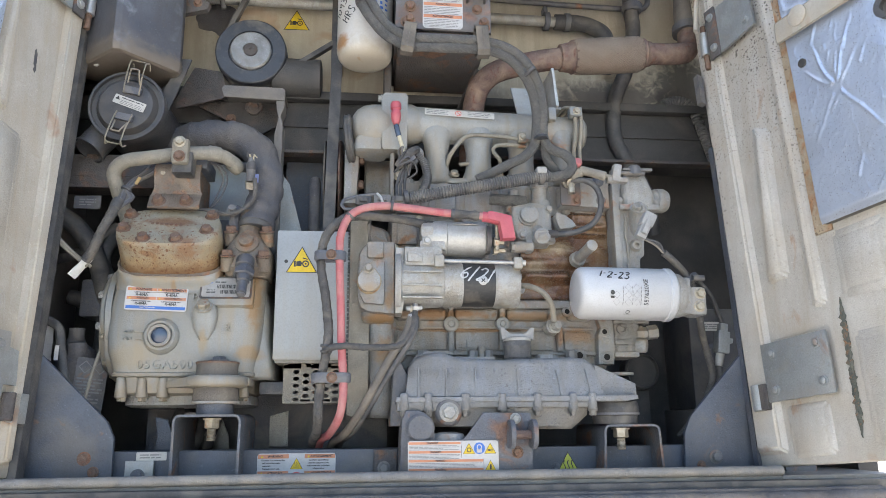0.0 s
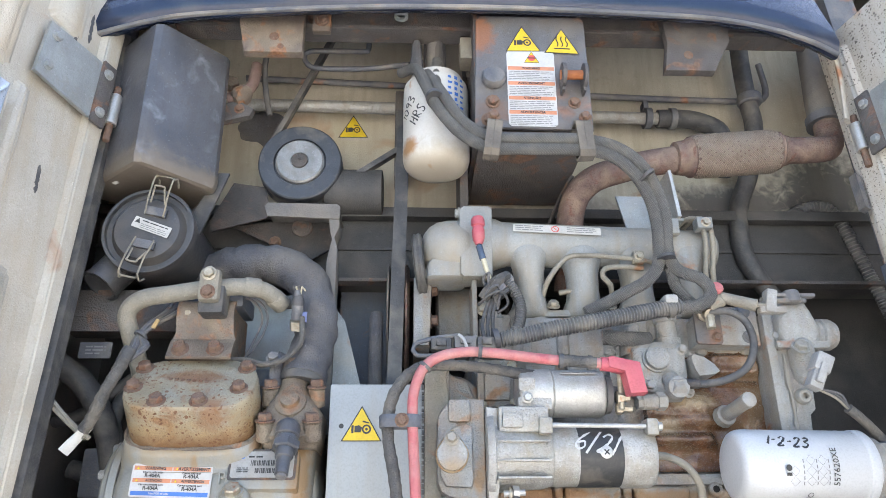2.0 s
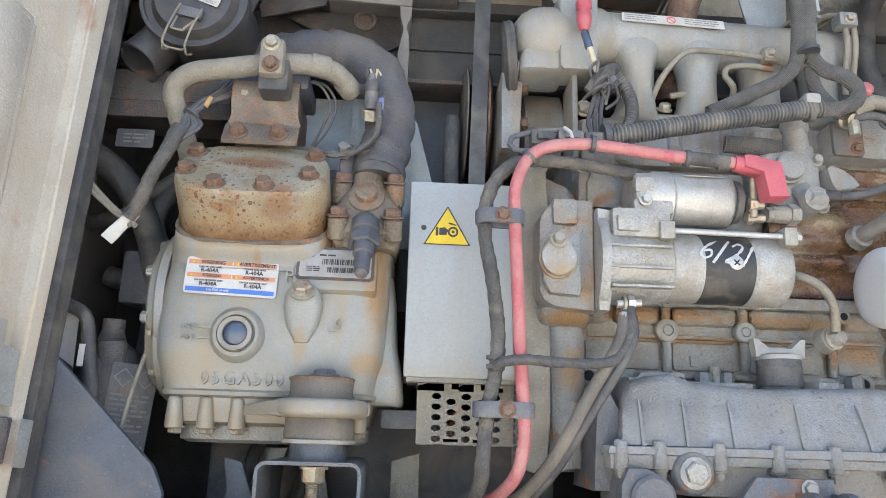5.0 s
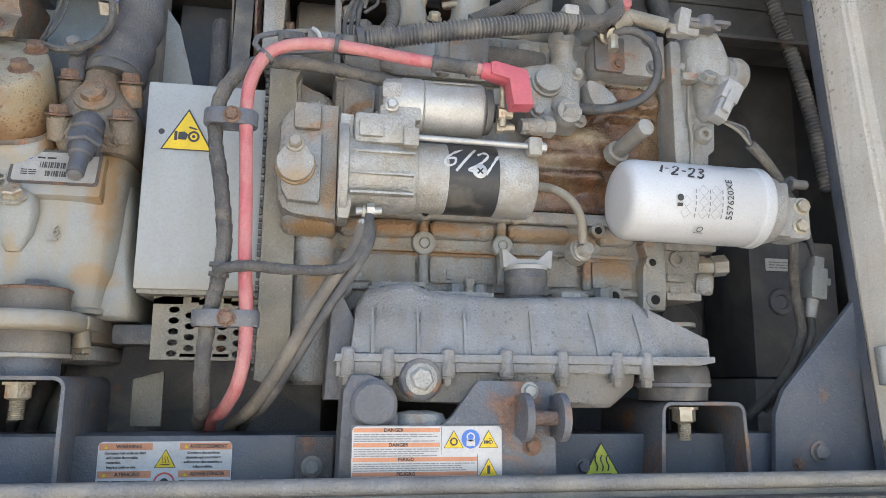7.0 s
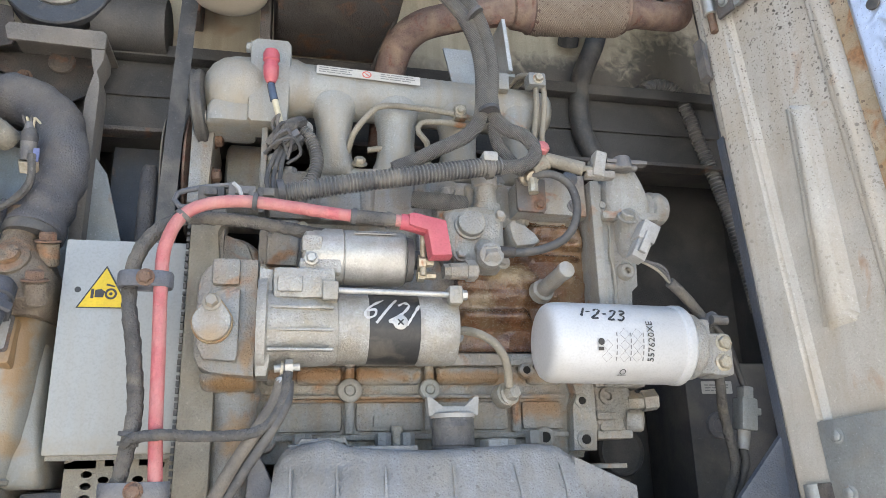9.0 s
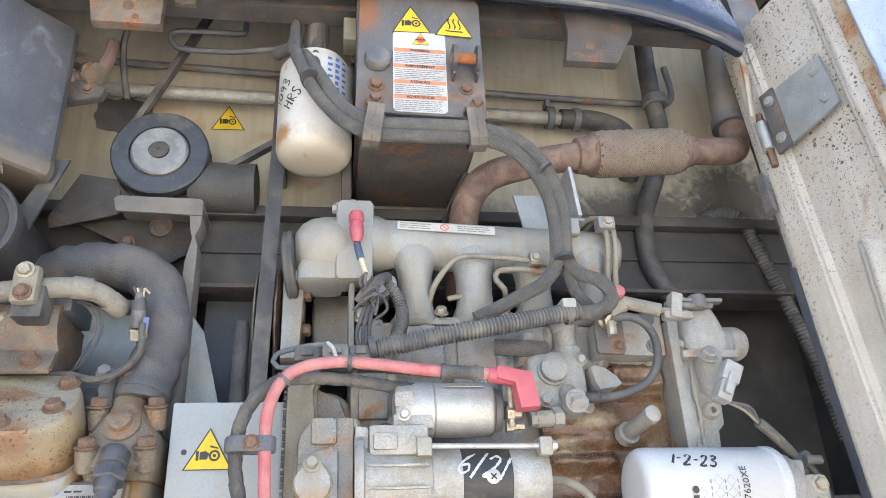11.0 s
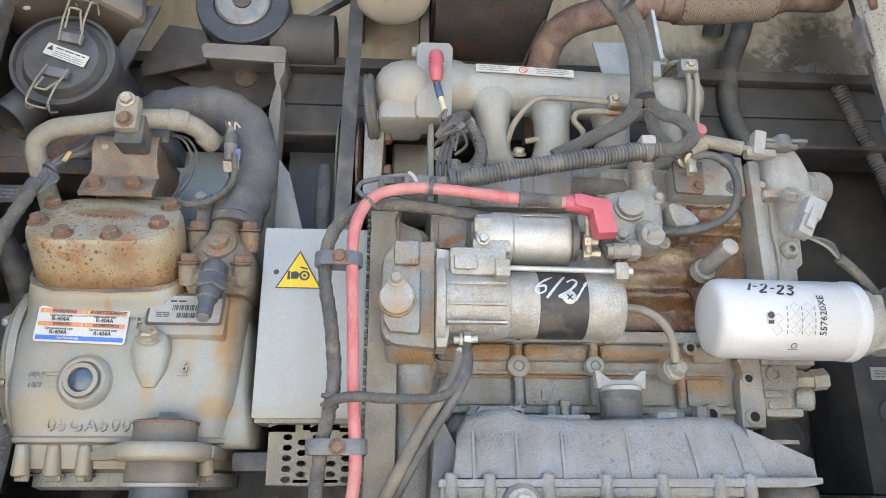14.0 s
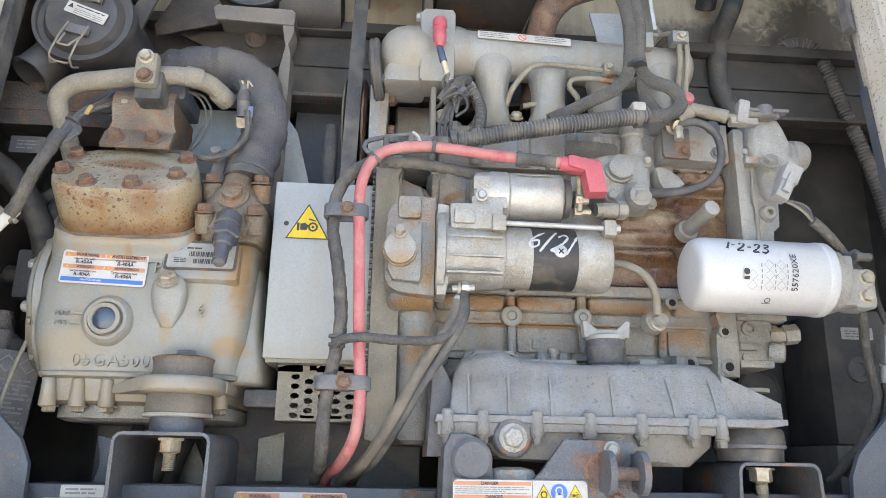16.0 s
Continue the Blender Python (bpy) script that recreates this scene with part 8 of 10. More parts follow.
for k in range(4):
    bm = B()
    tube(bm, [(0.078 + 0.006 * k, 1.404 - 0.003 * k, 2.196 + 0.004 * k), (0.092, 1.388 - 0.002 * k, 2.206 + 0.008 * k), (0.112 - 0.006 * k, 1.386, 2.212 + 0.010 * k), (0.122 - 0.012 * k, 1.396, 2.196 + 0.012 * k), (0.106, 1.40, 2.182 + 0.006 * k)], 0.0022, 7, 0.004)
    part("loose_wire", bm, HOSE if k % 2 else RUBBER, t)
bm = B()
box(bm, 0.094, 0.122, 1.398, 1.422, 2.206, 2.228, 0.004, Matrix.Translation((0.106, 1.41, 2.22)) @ Euler((0, radians(-35), 0)).to_matrix().to_4x4() @ Matrix.Translation((-0.106, -1.41, -2.22)))
part("body", bm, RUBBER, t)
bm = B()
box(bm, 0.094, 0.120, 1.391, 1.40, 2.212, 2.226, 0.003, Matrix.Translation((0.106, 1.41, 2.22)) @ Euler((0, radians(-35), 0)).to_matrix().to_4x4() @ Matrix.Translation((-0.106, -1.41, -2.22)))
part("latch", bm, STEEL, t)
for k in range(3):
    bm = B()
    tube(bm, [(0.096 + 0.005 * k, 1.405, 2.208), (0.088 + 0.006 * k, 1.398, 2.185), (0.082 + 0.008 * k, 1.395, 2.16), (0.085 + 0.006 * k, 1.39, 2.140)], 0.003, 7)
    part("wire", bm, RUBBER, t)
t = thing("wiring_plug", (0.05, 1.38, 2.13), "row of dark wiring plugs beside the red cable", "connector")
for k, (x, z, w) in enumerate(((0.020, 2.128, 0.03), (0.055, 2.131, 0.032), (0.086, 2.130, 0.028))):
    bm = B()
    box(bm, x - w / 2, x + w / 2, 1.372, 1.394, z - 0.009, z + 0.009, 0.003)
    box(bm, x - w / 4, x + w / 4, 1.366, 1.374, z - 0.004, z + 0.005, 0.002)
    part("body", bm, RUBBER if k != 1 else STEEL, t)
bm = B()
tube(bm, [(0.095, 1.38, 2.125), (0.03, 1.376, 2.113), (-0.015, 1.378, 2.112), (-0.018, 1.38, 2.128), (0.01, 1.382, 2.138), (0.045, 1.38, 2.142)], 0.0035, 8)
part("wire", bm, STEEL, t)
bm = B()
tube(bm, [(0.045, 1.368, 2.140), (0.052, 1.364, 2.132), (0.056, 1.366, 2.120)], 0.0025, 8)
part("wire", bm, WHITE, t)

t = thing("braided_harness", (0.3, 1.37, 2.2), "two thick grey braided wiring sleeves looping up to the hood beam", "wiring harness")
bm = B()
tube(bm, [(0.24, 1.395, 2.182), (0.27, 1.392, 2.196), (0.302, 1.386, 2.212), (0.333, 1.382, 2.228), (0.352, 1.38, 2.25), (0.357, 1.377, 2.28), (0.357, 1.372, 2.325), (0.346, 1.364, 2.366), (0.322, 1.355, 2.403), (0.290, 1.348, 2.425), (0.248, 1.344, 2.433), (0.167, 1.343, 2.433), (0.103, 1.345, 2.435), (0.070, 1.347, 2.449), (0.045, 1.35, 2.472), (0.015, 1.36, 2.520), (-0.006, 1.372, 2.576), (-0.020, 1.40, 2.62), (-0.045, 1.44, 2.64)], 0.0096, 14, 0.006, 0.04)
part("sleeve", bm, BRAID, t)
bm = B()
tube(bm, [(0.378, 1.378, 2.186), (0.402, 1.372, 2.187), (0.420, 1.368, 2.196), (0.424, 1.368, 2.212), (0.410, 1.370, 2.230), (0.388, 1.374, 2.240), (0.374, 1.376, 2.256), (0.370, 1.376, 2.285), (0.371, 1.370, 2.325), (0.361, 1.362, 2.370), (0.337, 1.352, 2.412), (0.300, 1.345, 2.438), (0.248, 1.340, 2.449), (0.167, 1.340, 2.450), (0.103, 1.342, 2.453), (0.072, 1.344, 2.468), (0.050, 1.348, 2.492), (0.030, 1.358, 2.532), (0.012, 1.375, 2.575), (0.0, 1.40, 2.61)], 0.0096, 14, 0.006, 0.04)
part("sleeve", bm, BRAID, t)
bm = B()
tube(bm, [(0.374, 1.384, 2.25), (0.380, 1.388, 2.222), (0.398, 1.39, 2.200), (0.42, 1.395, 2.185)], 0.0088, 12, 0.006, 0.04)
part("sleeve", bm, BRAID, t)
bm = B()
tube(bm, [(0.248, 1.352, 2.441), (0.167, 1.352, 2.441), (0.103, 1.354, 2.444), (0.062, 1.357, 2.47), (0.035, 1.366, 2.515), (0.018, 1.38, 2.56), (0.016, 1.41, 2.615), (0.018, 1.43, 2.66)], 0.0088, 12, 0.006, 0.04)
part("sleeve", bm, BRAID, t)
for p, d in (((0.364, 1.376, 2.262), (0, 0, 1)), ((0.343, 1.357, 2.392), (-0.6, 0, 0.8)), ((0.012, 1.362, 2.535), (-0.35, 0.1, 0.9))):
    bm = B()
    vs = lathe(bm, (0, 0, -0.0025), (0, 0, 1), [(0, 0.0125), (0, 0.0145), (0.005, 0.0145), (0.005, 0.0125)], 20)
    q = Vector(d).to_track_quat("Z", "X").to_matrix().to_4x4()
    bmesh.ops.transform(bm, matrix=Matrix.Translation(p) @ q @ Matrix.Diagonal((1.0, 1.75, 1.0, 1.0)), verts=bm.verts)
    part("cable_tie", bm, BLACK, t)
for x, lean in ((0.101, 8), (0.247, -4)):
    tt = thing("hose_clamp", (x, 1.34, 2.44), "dusty rubber-lined clamp round the braided harness", "clamp", "harness clamps")
    bm = B()
    o = [(-0.026, -0.016), (-0.026, 0.034), (-0.018, 0.042), (0.006, 0.042), (0.008, 0.034), (0.008, -0.016), (0.0, -0.024), (-0.018, -0.024)]
    mm = Matrix.Translation((x, 1.354, 2.442)) @ Euler((0, radians(lean), 0)).to_matrix().to_4x4()
    for dx in (-0.0062, 0.0062):
        outer = [[mm @ Vector((dx + e, y * 1.0, z)) for y, z in o] for e in (-0.006, 0.006)]
        inner = [[mm @ Vector((dx + e, -0.009 + (y + 0.009) * 0.8, 0.009 + (z - 0.009) * 0.86)) for y, z in o] for e in (0.006, -0.006)]
        ring_loft(bm, outer + inner, closed=True)
    part("band", bm, MOUNT, tt)
    part("bolt", made(hexbolt, (x + 0.003, 1.335, 2.487), (0, -1, 0.2), 0.008, 0.007), RBOLT, tt)

t = thing("bent_fuel_hose", (0.43, 1.37, 2.12), "black rubber fuel hose curving over the stained governor", "hose")
bm = B()
tube(bm, [(0.425, 1.385, 2.180), (0.445, 1.375, 2.180), (0.466, 1.370, 2.168), (0.476, 1.368, 2.145), (0.474, 1.368, 2.115), (0.458, 1.370, 2.090), (0.430, 1.374, 2.076), (0.40, 1.378, 2.071), (0.372, 1.380, 2.072)], 0.0056, 12)
part("hose", bm, RUBBER, t)
bm = B()
lathe(bm, (0.422, 1.40, 2.185), (0.1, -0.8, -0.4), [(0, 0.013), (0.008, 0.013), (0.010, 0.009), (0.020, 0.009)], 12)
rod(bm, (0.424, 1.385, 2.175), (0.424, 1.383, 2.155), 0.007, None, 8)
part("fitting", bm, ZINC, t, "corroded brass fitting")
part("ferrule", made(rod, (0.392, 1.379, 2.071), (0.366, 1.381, 2.072), 0.0075, None, 14, 0.001), GRIMED, t)
t = thing("stop_solenoid_link", (0.46, 1.36, 2.2), "pale linkage with a red cap at the injection pump", "linkage")
part("cap", made(lathe, (0.432, 1.38, 2.208), (0.15, -0.9, 0.4), [(0, 0.008), (0.010, 0.0095), (0.016, 0.0098), (0.019, 0.0075), (0.020, 0.003)], 18), REDC, t, "faded red rubber cap")
bm = B()
rod(bm, (0.440, 1.376, 2.202), (0.488, 1.362, 2.184), 0.0085, 0.0095, 14, 0.001)
rod(bm, (0.486, 1.362, 2.185), (0.512, 1.36, 2.182), 0.0045, None, 10)
rod(bm, (0.425, 1.385, 2.19), (0.443, 1.376, 2.20), 0.012, None, 12, 0.001)
part("barrel", bm, TAN, t)
bm = B()
box(bm, 0.500, 0.516, 1.352, 1.372, 2.172, 2.208, 0.003, Matrix.Translation((0.508, 1.36, 2.19)) @ Euler((0, radians(12), 0)).to_matrix().to_4x4() @ Matrix.Translation((-0.508, -1.36, -2.19)))
box(bm, 0.490, 0.53, 1.356, 1.37, 2.172, 2.182, 0.002)
part("clevis", bm, CAST, t)
t = thing("sensor_connector", (0.55, 1.35, 2.09), "pale grey wiring connector with a loom down to the filter", "connector")
mm = Matrix.Translation((0.556, 1.350, 2.085)) @ Euler((0, radians(28), 0)).to_matrix().to_4x4()
bm = B()
box(bm, -0.012, 0.012, -0.012, 0.012, -0.004, 0.024, 0.003, mm)
box(bm, -0.0095, 0.0095, -0.010, 0.010, -0.030, -0.003, 0.002, mm)
box(bm, -0.005, 0.005, -0.016, -0.008, -0.022, 0.008, 0.001, mm)
part("housing", bm, CONN, t)
bm = B()
tube(bm, [(0.590, 1.356, 2.032), (0.605, 1.36, 2.022), (0.63, 1.37, 2.002), (0.645, 1.375, 1.985), (0.66, 1.385, 1.955), (0.672, 1.40, 1.91), (0.684, 1.42, 1.88), (0.70, 1.44, 1.85), (0.71, 1.45, 1.80), (0.69, 1.47, 1.74), (0.655, 1.50, 1.69)], 0.0068, 10, 0.007, 0.08)
part("loom", bm, TAPE, t)
for k, dx in enumerate((-0.006, 0.0, 0.006)):
    bm = B()
    tube(bm, [mm @ Vector((dx, -0.002 * k, -0.028)), (0.574 + dx * 0.8, 1.348, 2.048 + 0.3 * dx), (0.588 + dx * 0.3, 1.354, 2.034), (0.602, 1.36, 2.024)], 0.0019, 7, 0.004)
    part("wire", bm, (TAN, RUBBER, HOSE)[k], t)
t = thing("sensor_connector", (0.735, 1.45, 1.87), "blue-grey wiring connector hanging in the dark corner", "connector")
mm = Matrix.Translation((0.737, 1.45, 1.872)) @ Euler((0, radians(8), 0)).to_matrix().to_4x4()
bm = B()
box(bm, -0.012, 0.012, -0.012, 0.012, -0.022, 0.022, 0.003, mm)
box(bm, -0.008, 0.008, -0.009, 0.009, 0.02, 0.038, 0.003, mm)
box(bm, 0.010, 0.020, -0.008, 0.008, 0.000, 0.010, 0.002, mm)
part("housing", bm, HINGE, t)
bm = B()
rod(bm, mm @ Vector((-0.002, 0, -0.022)), mm @ Vector((-0.004, 0, -0.048)), 0.009, 0.0075, 12, 0.001)
part("plug", bm, CONN, t)
bm = B()
tube(bm, [mm @ Vector((-0.004, 0, -0.046)), (0.728, 1.455, 1.80), (0.705, 1.47, 1.745), (0.68, 1.5, 1.70)], 0.006, 10)
part("loom", bm, RUBBER, t)
bm = B()
tube(bm, [mm @ Vector((0, 0, 0.036)), (0.735, 1.45, 1.93), (0.715, 1.435, 1.965), (0.685, 1.42, 1.99), (0.66, 1.40, 1.99)], 0.0045, 10)
part("loom", bm, RUBBER, t)
# ---- label plate and tow lug at the front rail ----
t = thing("latch_bracket", (0.2, 1.32, 1.60), "blue-grey rust-flecked steel latch bracket with pinned lug and warning label", "bracket")
part("plate", made(prism, [(0.188, 1.60), (0.312, 1.60), (0.310, 1.736), (0.228, 1.737), (0.200, 1.700), (0.188, 1.690)], 1.306, 1.314, 0.002), LATCH, t)
part("post", made(prism, [(0.086, 1.60), (0.150, 1.60), (0.148, 1.70), (0.132, 1.736), (0.118, 1.742), (0.098, 1.742), (0.090, 1.725)], 1.318, 1.40, 0.004), STEEL, t)
part("post_cap", made(lathe, (0.122, 1.318, 1.712), (0, -1, 0), [(0, 0.0235), (0.006, 0.0235), (0.009, 0.020), (0.0095, 0.004)], 28), STEEL, t)
part("dome", made(lathe, (0.172, 1.345, 1.672), (0, 0, 1), [(0, 0.030), (0.022, 0.030), (0.030, 0.026), (0.033, 0.012)], 28), CAST, t)
for x in (0.2665, 0.304):
    bm = B()
    prism(bm, [(x + 0.001, 1.680), (x + 0.0065, 1.680), (x + 0.0065, 1.722), (x + 0.001, 1.722)], 1.284, 1.307)
    lathe(bm, (x, 1.280, 1.701), (1, 0, 0), [(0, 0.024), (0.0075, 0.024)], 24)
    part("ear", bm, LATCH, t)
part("pin", made(rod, (0.268, 1.283, 1.700), (0.312, 1.283, 1.700), 0.0075, None, 14), EXH, t, "worn rusty pin")
part("bolt", made(hexbolt, (0.283, 1.306, 1.7265), (0, -1, 0), 0.007, 0.006), HINGE, t)
part("bolt", made(hexbolt, (0.285, 1.306, 1.671), (0, -1, 0), 0.0075, 0.006), RBOLT, t)
lb = Label(facing(0.176, 1.3035, 1.6645), 0.152, 0.053, (WHITE, ORANGE, INK, YELLOW, BLUE, GREYINK))
part("label_backing", made(box, 0.099, 0.253, 1.3037, 1.3055, 1.637, 1.692), STEEL, t)
for k, y in enumerate((0.0228, 0.0085, -0.0055, -0.0195)):
    lb.rect(-0.075, 0.012 if k < 2 else 0.050, y - 0.0020, y + 0.0020, 1)
    lb.bars(-0.074, 0.011 if k < 2 else 0.049, y - 0.0116, y - 0.0030, 4, 5, 30 + k)
lb.text("DANGER", -0.035, 0.0228, 0.0033, 2)
lb.text("DANGER", -0.030, 0.0085, 0.0033, 2)
lb.text("PERIGO", -0.022, -0.0055, 0.0033, 2)
lb.text("PELIGRO", -0.022, -0.0195, 0.0033, 2)
for x, y in ((0.026, 0.014), (0.062, 0.014), (0.062, -0.014)):
    lb.triangle(x, y, 0.0205, 2, 3, 0.0007)
lb.disc(0.026, 0.0115, 0.004, 2, 0.0015, inner=0.0025)
lb.belt_sign(0.062, 0.013, 0.018, 2)
lb.rect(0.0605, 0.0635, -0.020, -0.012, 2, 0.0015)
lb.rect(0.013, 0.0135, -0.001, 0.026, 2)
lb.rect(0.0505, 0.051, -0.026, -0.001, 2)
lb.disc(0.0435, 0.014, 0.0095, 4, 0.0007)
lb.disc(0.0435, 0.016, 0.0045, 0, 0.0011, inner=0.003)
lb.rect(0.039, 0.048, 0.007, 0.013, 0, 0.0011)
lb.done("warning_label", t, "white and orange danger label with yellow hazard signs")

# ---- fuel filter ----
FX, FY, FR = 0.017, 1.4525, 0.0575
t = thing("fuel_filter", (FX, FY, 2.43), "white hanging fuel filter with rust stains and marker writing", "filter", "spin-on filters")
bm = B()
lathe(bm, (FX, FY, 2.445), (0, 0, 1), [(0, 0.024), (0.002, 0.038), (0.007, 0.049), (0.014, 0.0545), (0.024, 0.0572), (0.034, FR), (0.160, FR), (0.168, 0.0560), (0.171, 0.048), (0.186, 0.046)], 48)
part("can", bm, WHITER, t)
part("head", made(lathe, (FX, FY, 2.629), (0, 0, 1), [(0, 0.040), (0.006, 0.038), (0.010, 0.02), (0.16, 0.016)], 26), STEEL, t)


def on_can(ang, z, roll=0, r=FR + 0.0004):
    a = radians(ang)
    return facing(FX + r * math.sin(a), FY - r * math.cos(a), z, 0, ang, roll)


for w, ang, z in (("1093", -58, 2.556), ("HRS", -36, 2.535)):
    bm = B()
    handwriting(bm, w, facing(FX + FR * radians(ang), FY - FR - 0.0004, z, 0, 0, 54), 0.0190, 0.0030, 0.12, 8)
    wrap_z(bm, FX, FY, FR)
    part("handwriting", bm, INK, t, "black marker writing")
for k, ang in enumerate((22, 34, 46)):
    lb = Label(on_can(ang, 2.575, 0), 0, 0, (BLUE,))
    for j in range(6):
        lb.rect(-0.004, 0.004 - 0.002 * (j % 2), -0.028 + j * 0.011, -0.0235 + j * 0.011 + 0.002 * (k == 1), 0, 0.0008)
    lb.done("print", t, "faded blue print")
for x, y, z1 in ((-0.018, 1.43, 2.70), (0.022, 1.44, 2.71)):
    bm = B()
    lathe(bm, (x, y, 2.64), (0, 0, 1), [(0, 0.011), (0.02, 0.012), (0.022, 0.010), (0.05, 0.009), (z1 - 2.64, 0.006)], 8)
    part("nozzle", bm, HOSE, t)

# ---- hood bracket box with labels ----
t = thing("bracket_box", (0.17, 1.42, 2.48), "rusty dark steel mounting box with hazard labels", "bracket")
part("front_plate", made(prism, [(0.076, 2.480), (0.268, 2.476), (0.268, 2.69), (0.262, 2.70), (0.09, 2.70), (0.082, 2.69)], 1.3555, 1.363, 0.002), PLATE, t)
bm = B()
box(bm, 0.078, 0.085, 1.363, 1.62, 2.48, 2.78)
part("side_plate", bm, RUSTY, t)
bm = B()
box(bm, 0.258, 0.266, 1.363, 1.62, 2.48, 2.78)
part("side_plate", bm, RUSTY, t)
part("bottom_plate", made(box, 0.085, 0.258, 1.363, 1.62, 2.468, 2.476), RUSTY, t)
part("hanger", made(box, 0.06, 0.075, 1.50, 1.60, 2.36, 2.60, 0.002), RUSTY, t, "flaking rusty strip")
bm = B()
tube(bm, [(0.262, 1.50, 2.47), (0.235, 1.54, 2.42), (0.215, 1.58, 2.36)], 0.006, 8, flat=0.5)
part("brace", bm, RUSTY, t)
part("knob", made(lathe, (0.108, 1.356, 2.568), (0, -1, 0.15), [(0, 0.018), (0.004, 0.0195), (0.012, 0.0195), (0.016, 0.017), (0.017, 0.004)], 26), STEEL, t)
for x, z in ((0.106, 2.527), (0.098, 2.493), (0.254, 2.488)):
    part("bolt", made(hexbolt, (x, 1.3555, z), (0, -1, 0), 0.009, 0.008), RBOLT, t)
lb = Label(facing(0.171, 1.3545, 2.554, 0, 0, -0.5), 0.080, 0.146, (WHITE, ORANGE, INK, YELLOW, GREYINK, REDINK))
lb.triangle(0.002, 0.0605, 0.026, 2, 3)
lb.disc(0.002, 0.058, 0.006, 5, 0.0014)
lb.rect(-0.006, 0.010, 0.057, 0.059, 2, 0.0017)
for k, (w, y) in enumerate((("WARNING", 0.038), ("AVERTISSEMENT", 0.0085), ("ATEN\u00c7\u00c3O", -0.020), ("ADVERTENCIA", -0.047))):
    lb.rect(-0.0385, 0.0385, y - 0.0035, y + 0.0035, 1)
    lb.text(w, 0, y, 0.0042, 2)
    lb.bars(-0.037, 0.037, y - 0.0225, y - 0.005, 5, 4, 50 + k)
    lb.rect(-0.0385, 0.0385, y - 0.0235, y - 0.0231, 2)
lb.done("warning_label", t, "white label with four orange heading bands")
warning_triangle("warning_label", facing(0.160, 1.3543, 2.652, 0, 0, 1), 0.060, t, "belt", "yellow belt hazard triangle")
warning_triangle("warning_label", facing(0.2265, 1.3543, 2.649, 0, 0, -2), 0.060, t, "heat", "yellow hot surface triangle")
for x in (0.217, 0.252):
    bm = B()
    prism(bm, [(x + 0.001, 2.540), (x + 0.005, 2.540), (x + 0.005, 2.583), (x + 0.001, 2.583)], 1.336, 1.357)
    lathe(bm, (x, 1.334, 2.566), (1, 0, 0), [(0, 0.020), (0.006, 0.020)], 22)
    part("ear", bm, RUSTY, t)
part("pin", made(rod, (0.216, 1.336, 2.568), (0.259, 1.336, 2.568), 0.008, None, 14), material("orange_rust", (0.42, 0.15, 0.05), (0.30, 0.10, 0.04), 60, 0.8, 0, 0.3), t, "orange rusty pin")
part("bolt", made(hexbolt, (0.240, 1.3555, 2.527), (0, -1, 0), 0.008, 0.006), RBOLT, t)
part("clip_block", made(box, 0.058, 0.080, 1.40, 1.44, 2.645, 2.69, 0.003), TAN, t)
for x in (-0.005, 0.072):
    bm = B()
    box(bm, x, x + 0.010, 1.45, 1.46, 2.64, 2.78)
    part("strap", bm, RUSTY, t)

# ---- exhaust ----
t = thing("exhaust_pipe", (0.5, 1.47, 2.4), "rusted exhaust pipe with a braided flexible section", "exhaust")
bm = B()
tube(bm, [(0.245, 1.53, 2.26), (0.250, 1.515, 2.34), (0.254, 1.505, 2.392), (0.266, 1.495, 2.428), (0.292, 1.482, 2.452), (0.33, 1.472, 2.464), (0.39, 1.464, 2.477), (0.465, 1.46, 2.489)], 0.0235, 22, 0.008, 0.02)
part("downpipe", bm, EXH, t)
bm = B()
lathe(bm, (0.446, 1.461, 2.4865), (1, 0, 0.09), [(-0.012, 0.025), (-0.010, 0.029), (0.010, 0.032), (0.016, 0.0365), (0.022, 0.033)], 28)
part("collar", bm, EXH, t)
BR0, BRA = Vector((0.463, 1.46, 2.4885)), Vector((1, 0, 0.09)).normalized()
bm = B()
lathe(bm, BR0, BRA, [(0, 0.032), (0.004, 0.0365), (0.08, 0.0373), (0.152, 0.0365), (0.157, 0.031)], 36)
part("braid_core", bm, EXH, t)
BRU, BRV = Vector((0, 1, 0)), BRA.cross(Vector((0, 1, 0)))
bm = B()
for sgn in (1, -1):
    for k in range(26):
        rows = []
        for i in range(37):
            f = i / 36
            a0 = math.tau * k / 26 + sgn * f * 2.5
            lift = 0.0376 + 0.0008 * math.cos(26 * a0 * 0.5 + (0 if sgn > 0 else math.pi)) - 0.003 * max(0, abs(f - 0.5) * 2 - 0.9) * 10
            rows.append([bm.verts.new(BR0 + BRA * (0.002 + 0.152 * f) + (BRU * math.cos(a0 + e) + BRV * math.sin(a0 + e)) * (lift + q)) for e, q in ((-0.10, 0.0), (0.0, 0.0011), (0.10, 0.0))])
        for p, q in zip(rows, rows[1:]):
            for j in (0, 1):
                bm.faces.new((p[j], p[j + 1], q[j + 1], q[j]))
tagged(part("braid", bm, FLEX, t, "woven steel flexible section", 60), kind="stuff")
part("collar", made(lathe, (0.617, 1.46, 2.503), (1, 0, 0.06), [(0, 0.033), (0.006, 0.034), (0.012, 0.028), (0.022, 0.0265)], 28), EXH, t)
bm = B()
tube(bm, [(0.625, 1.46, 2.504), (0.67, 1.465, 2.508), (0.708, 1.475, 2.516), (0.738, 1.489, 2.530), (0.750, 1.50, 2.56), (0.753, 1.505, 2.60)], 0.0235, 20, 0.008)
part("tailpipe", bm, EXH, t)
bm = B()
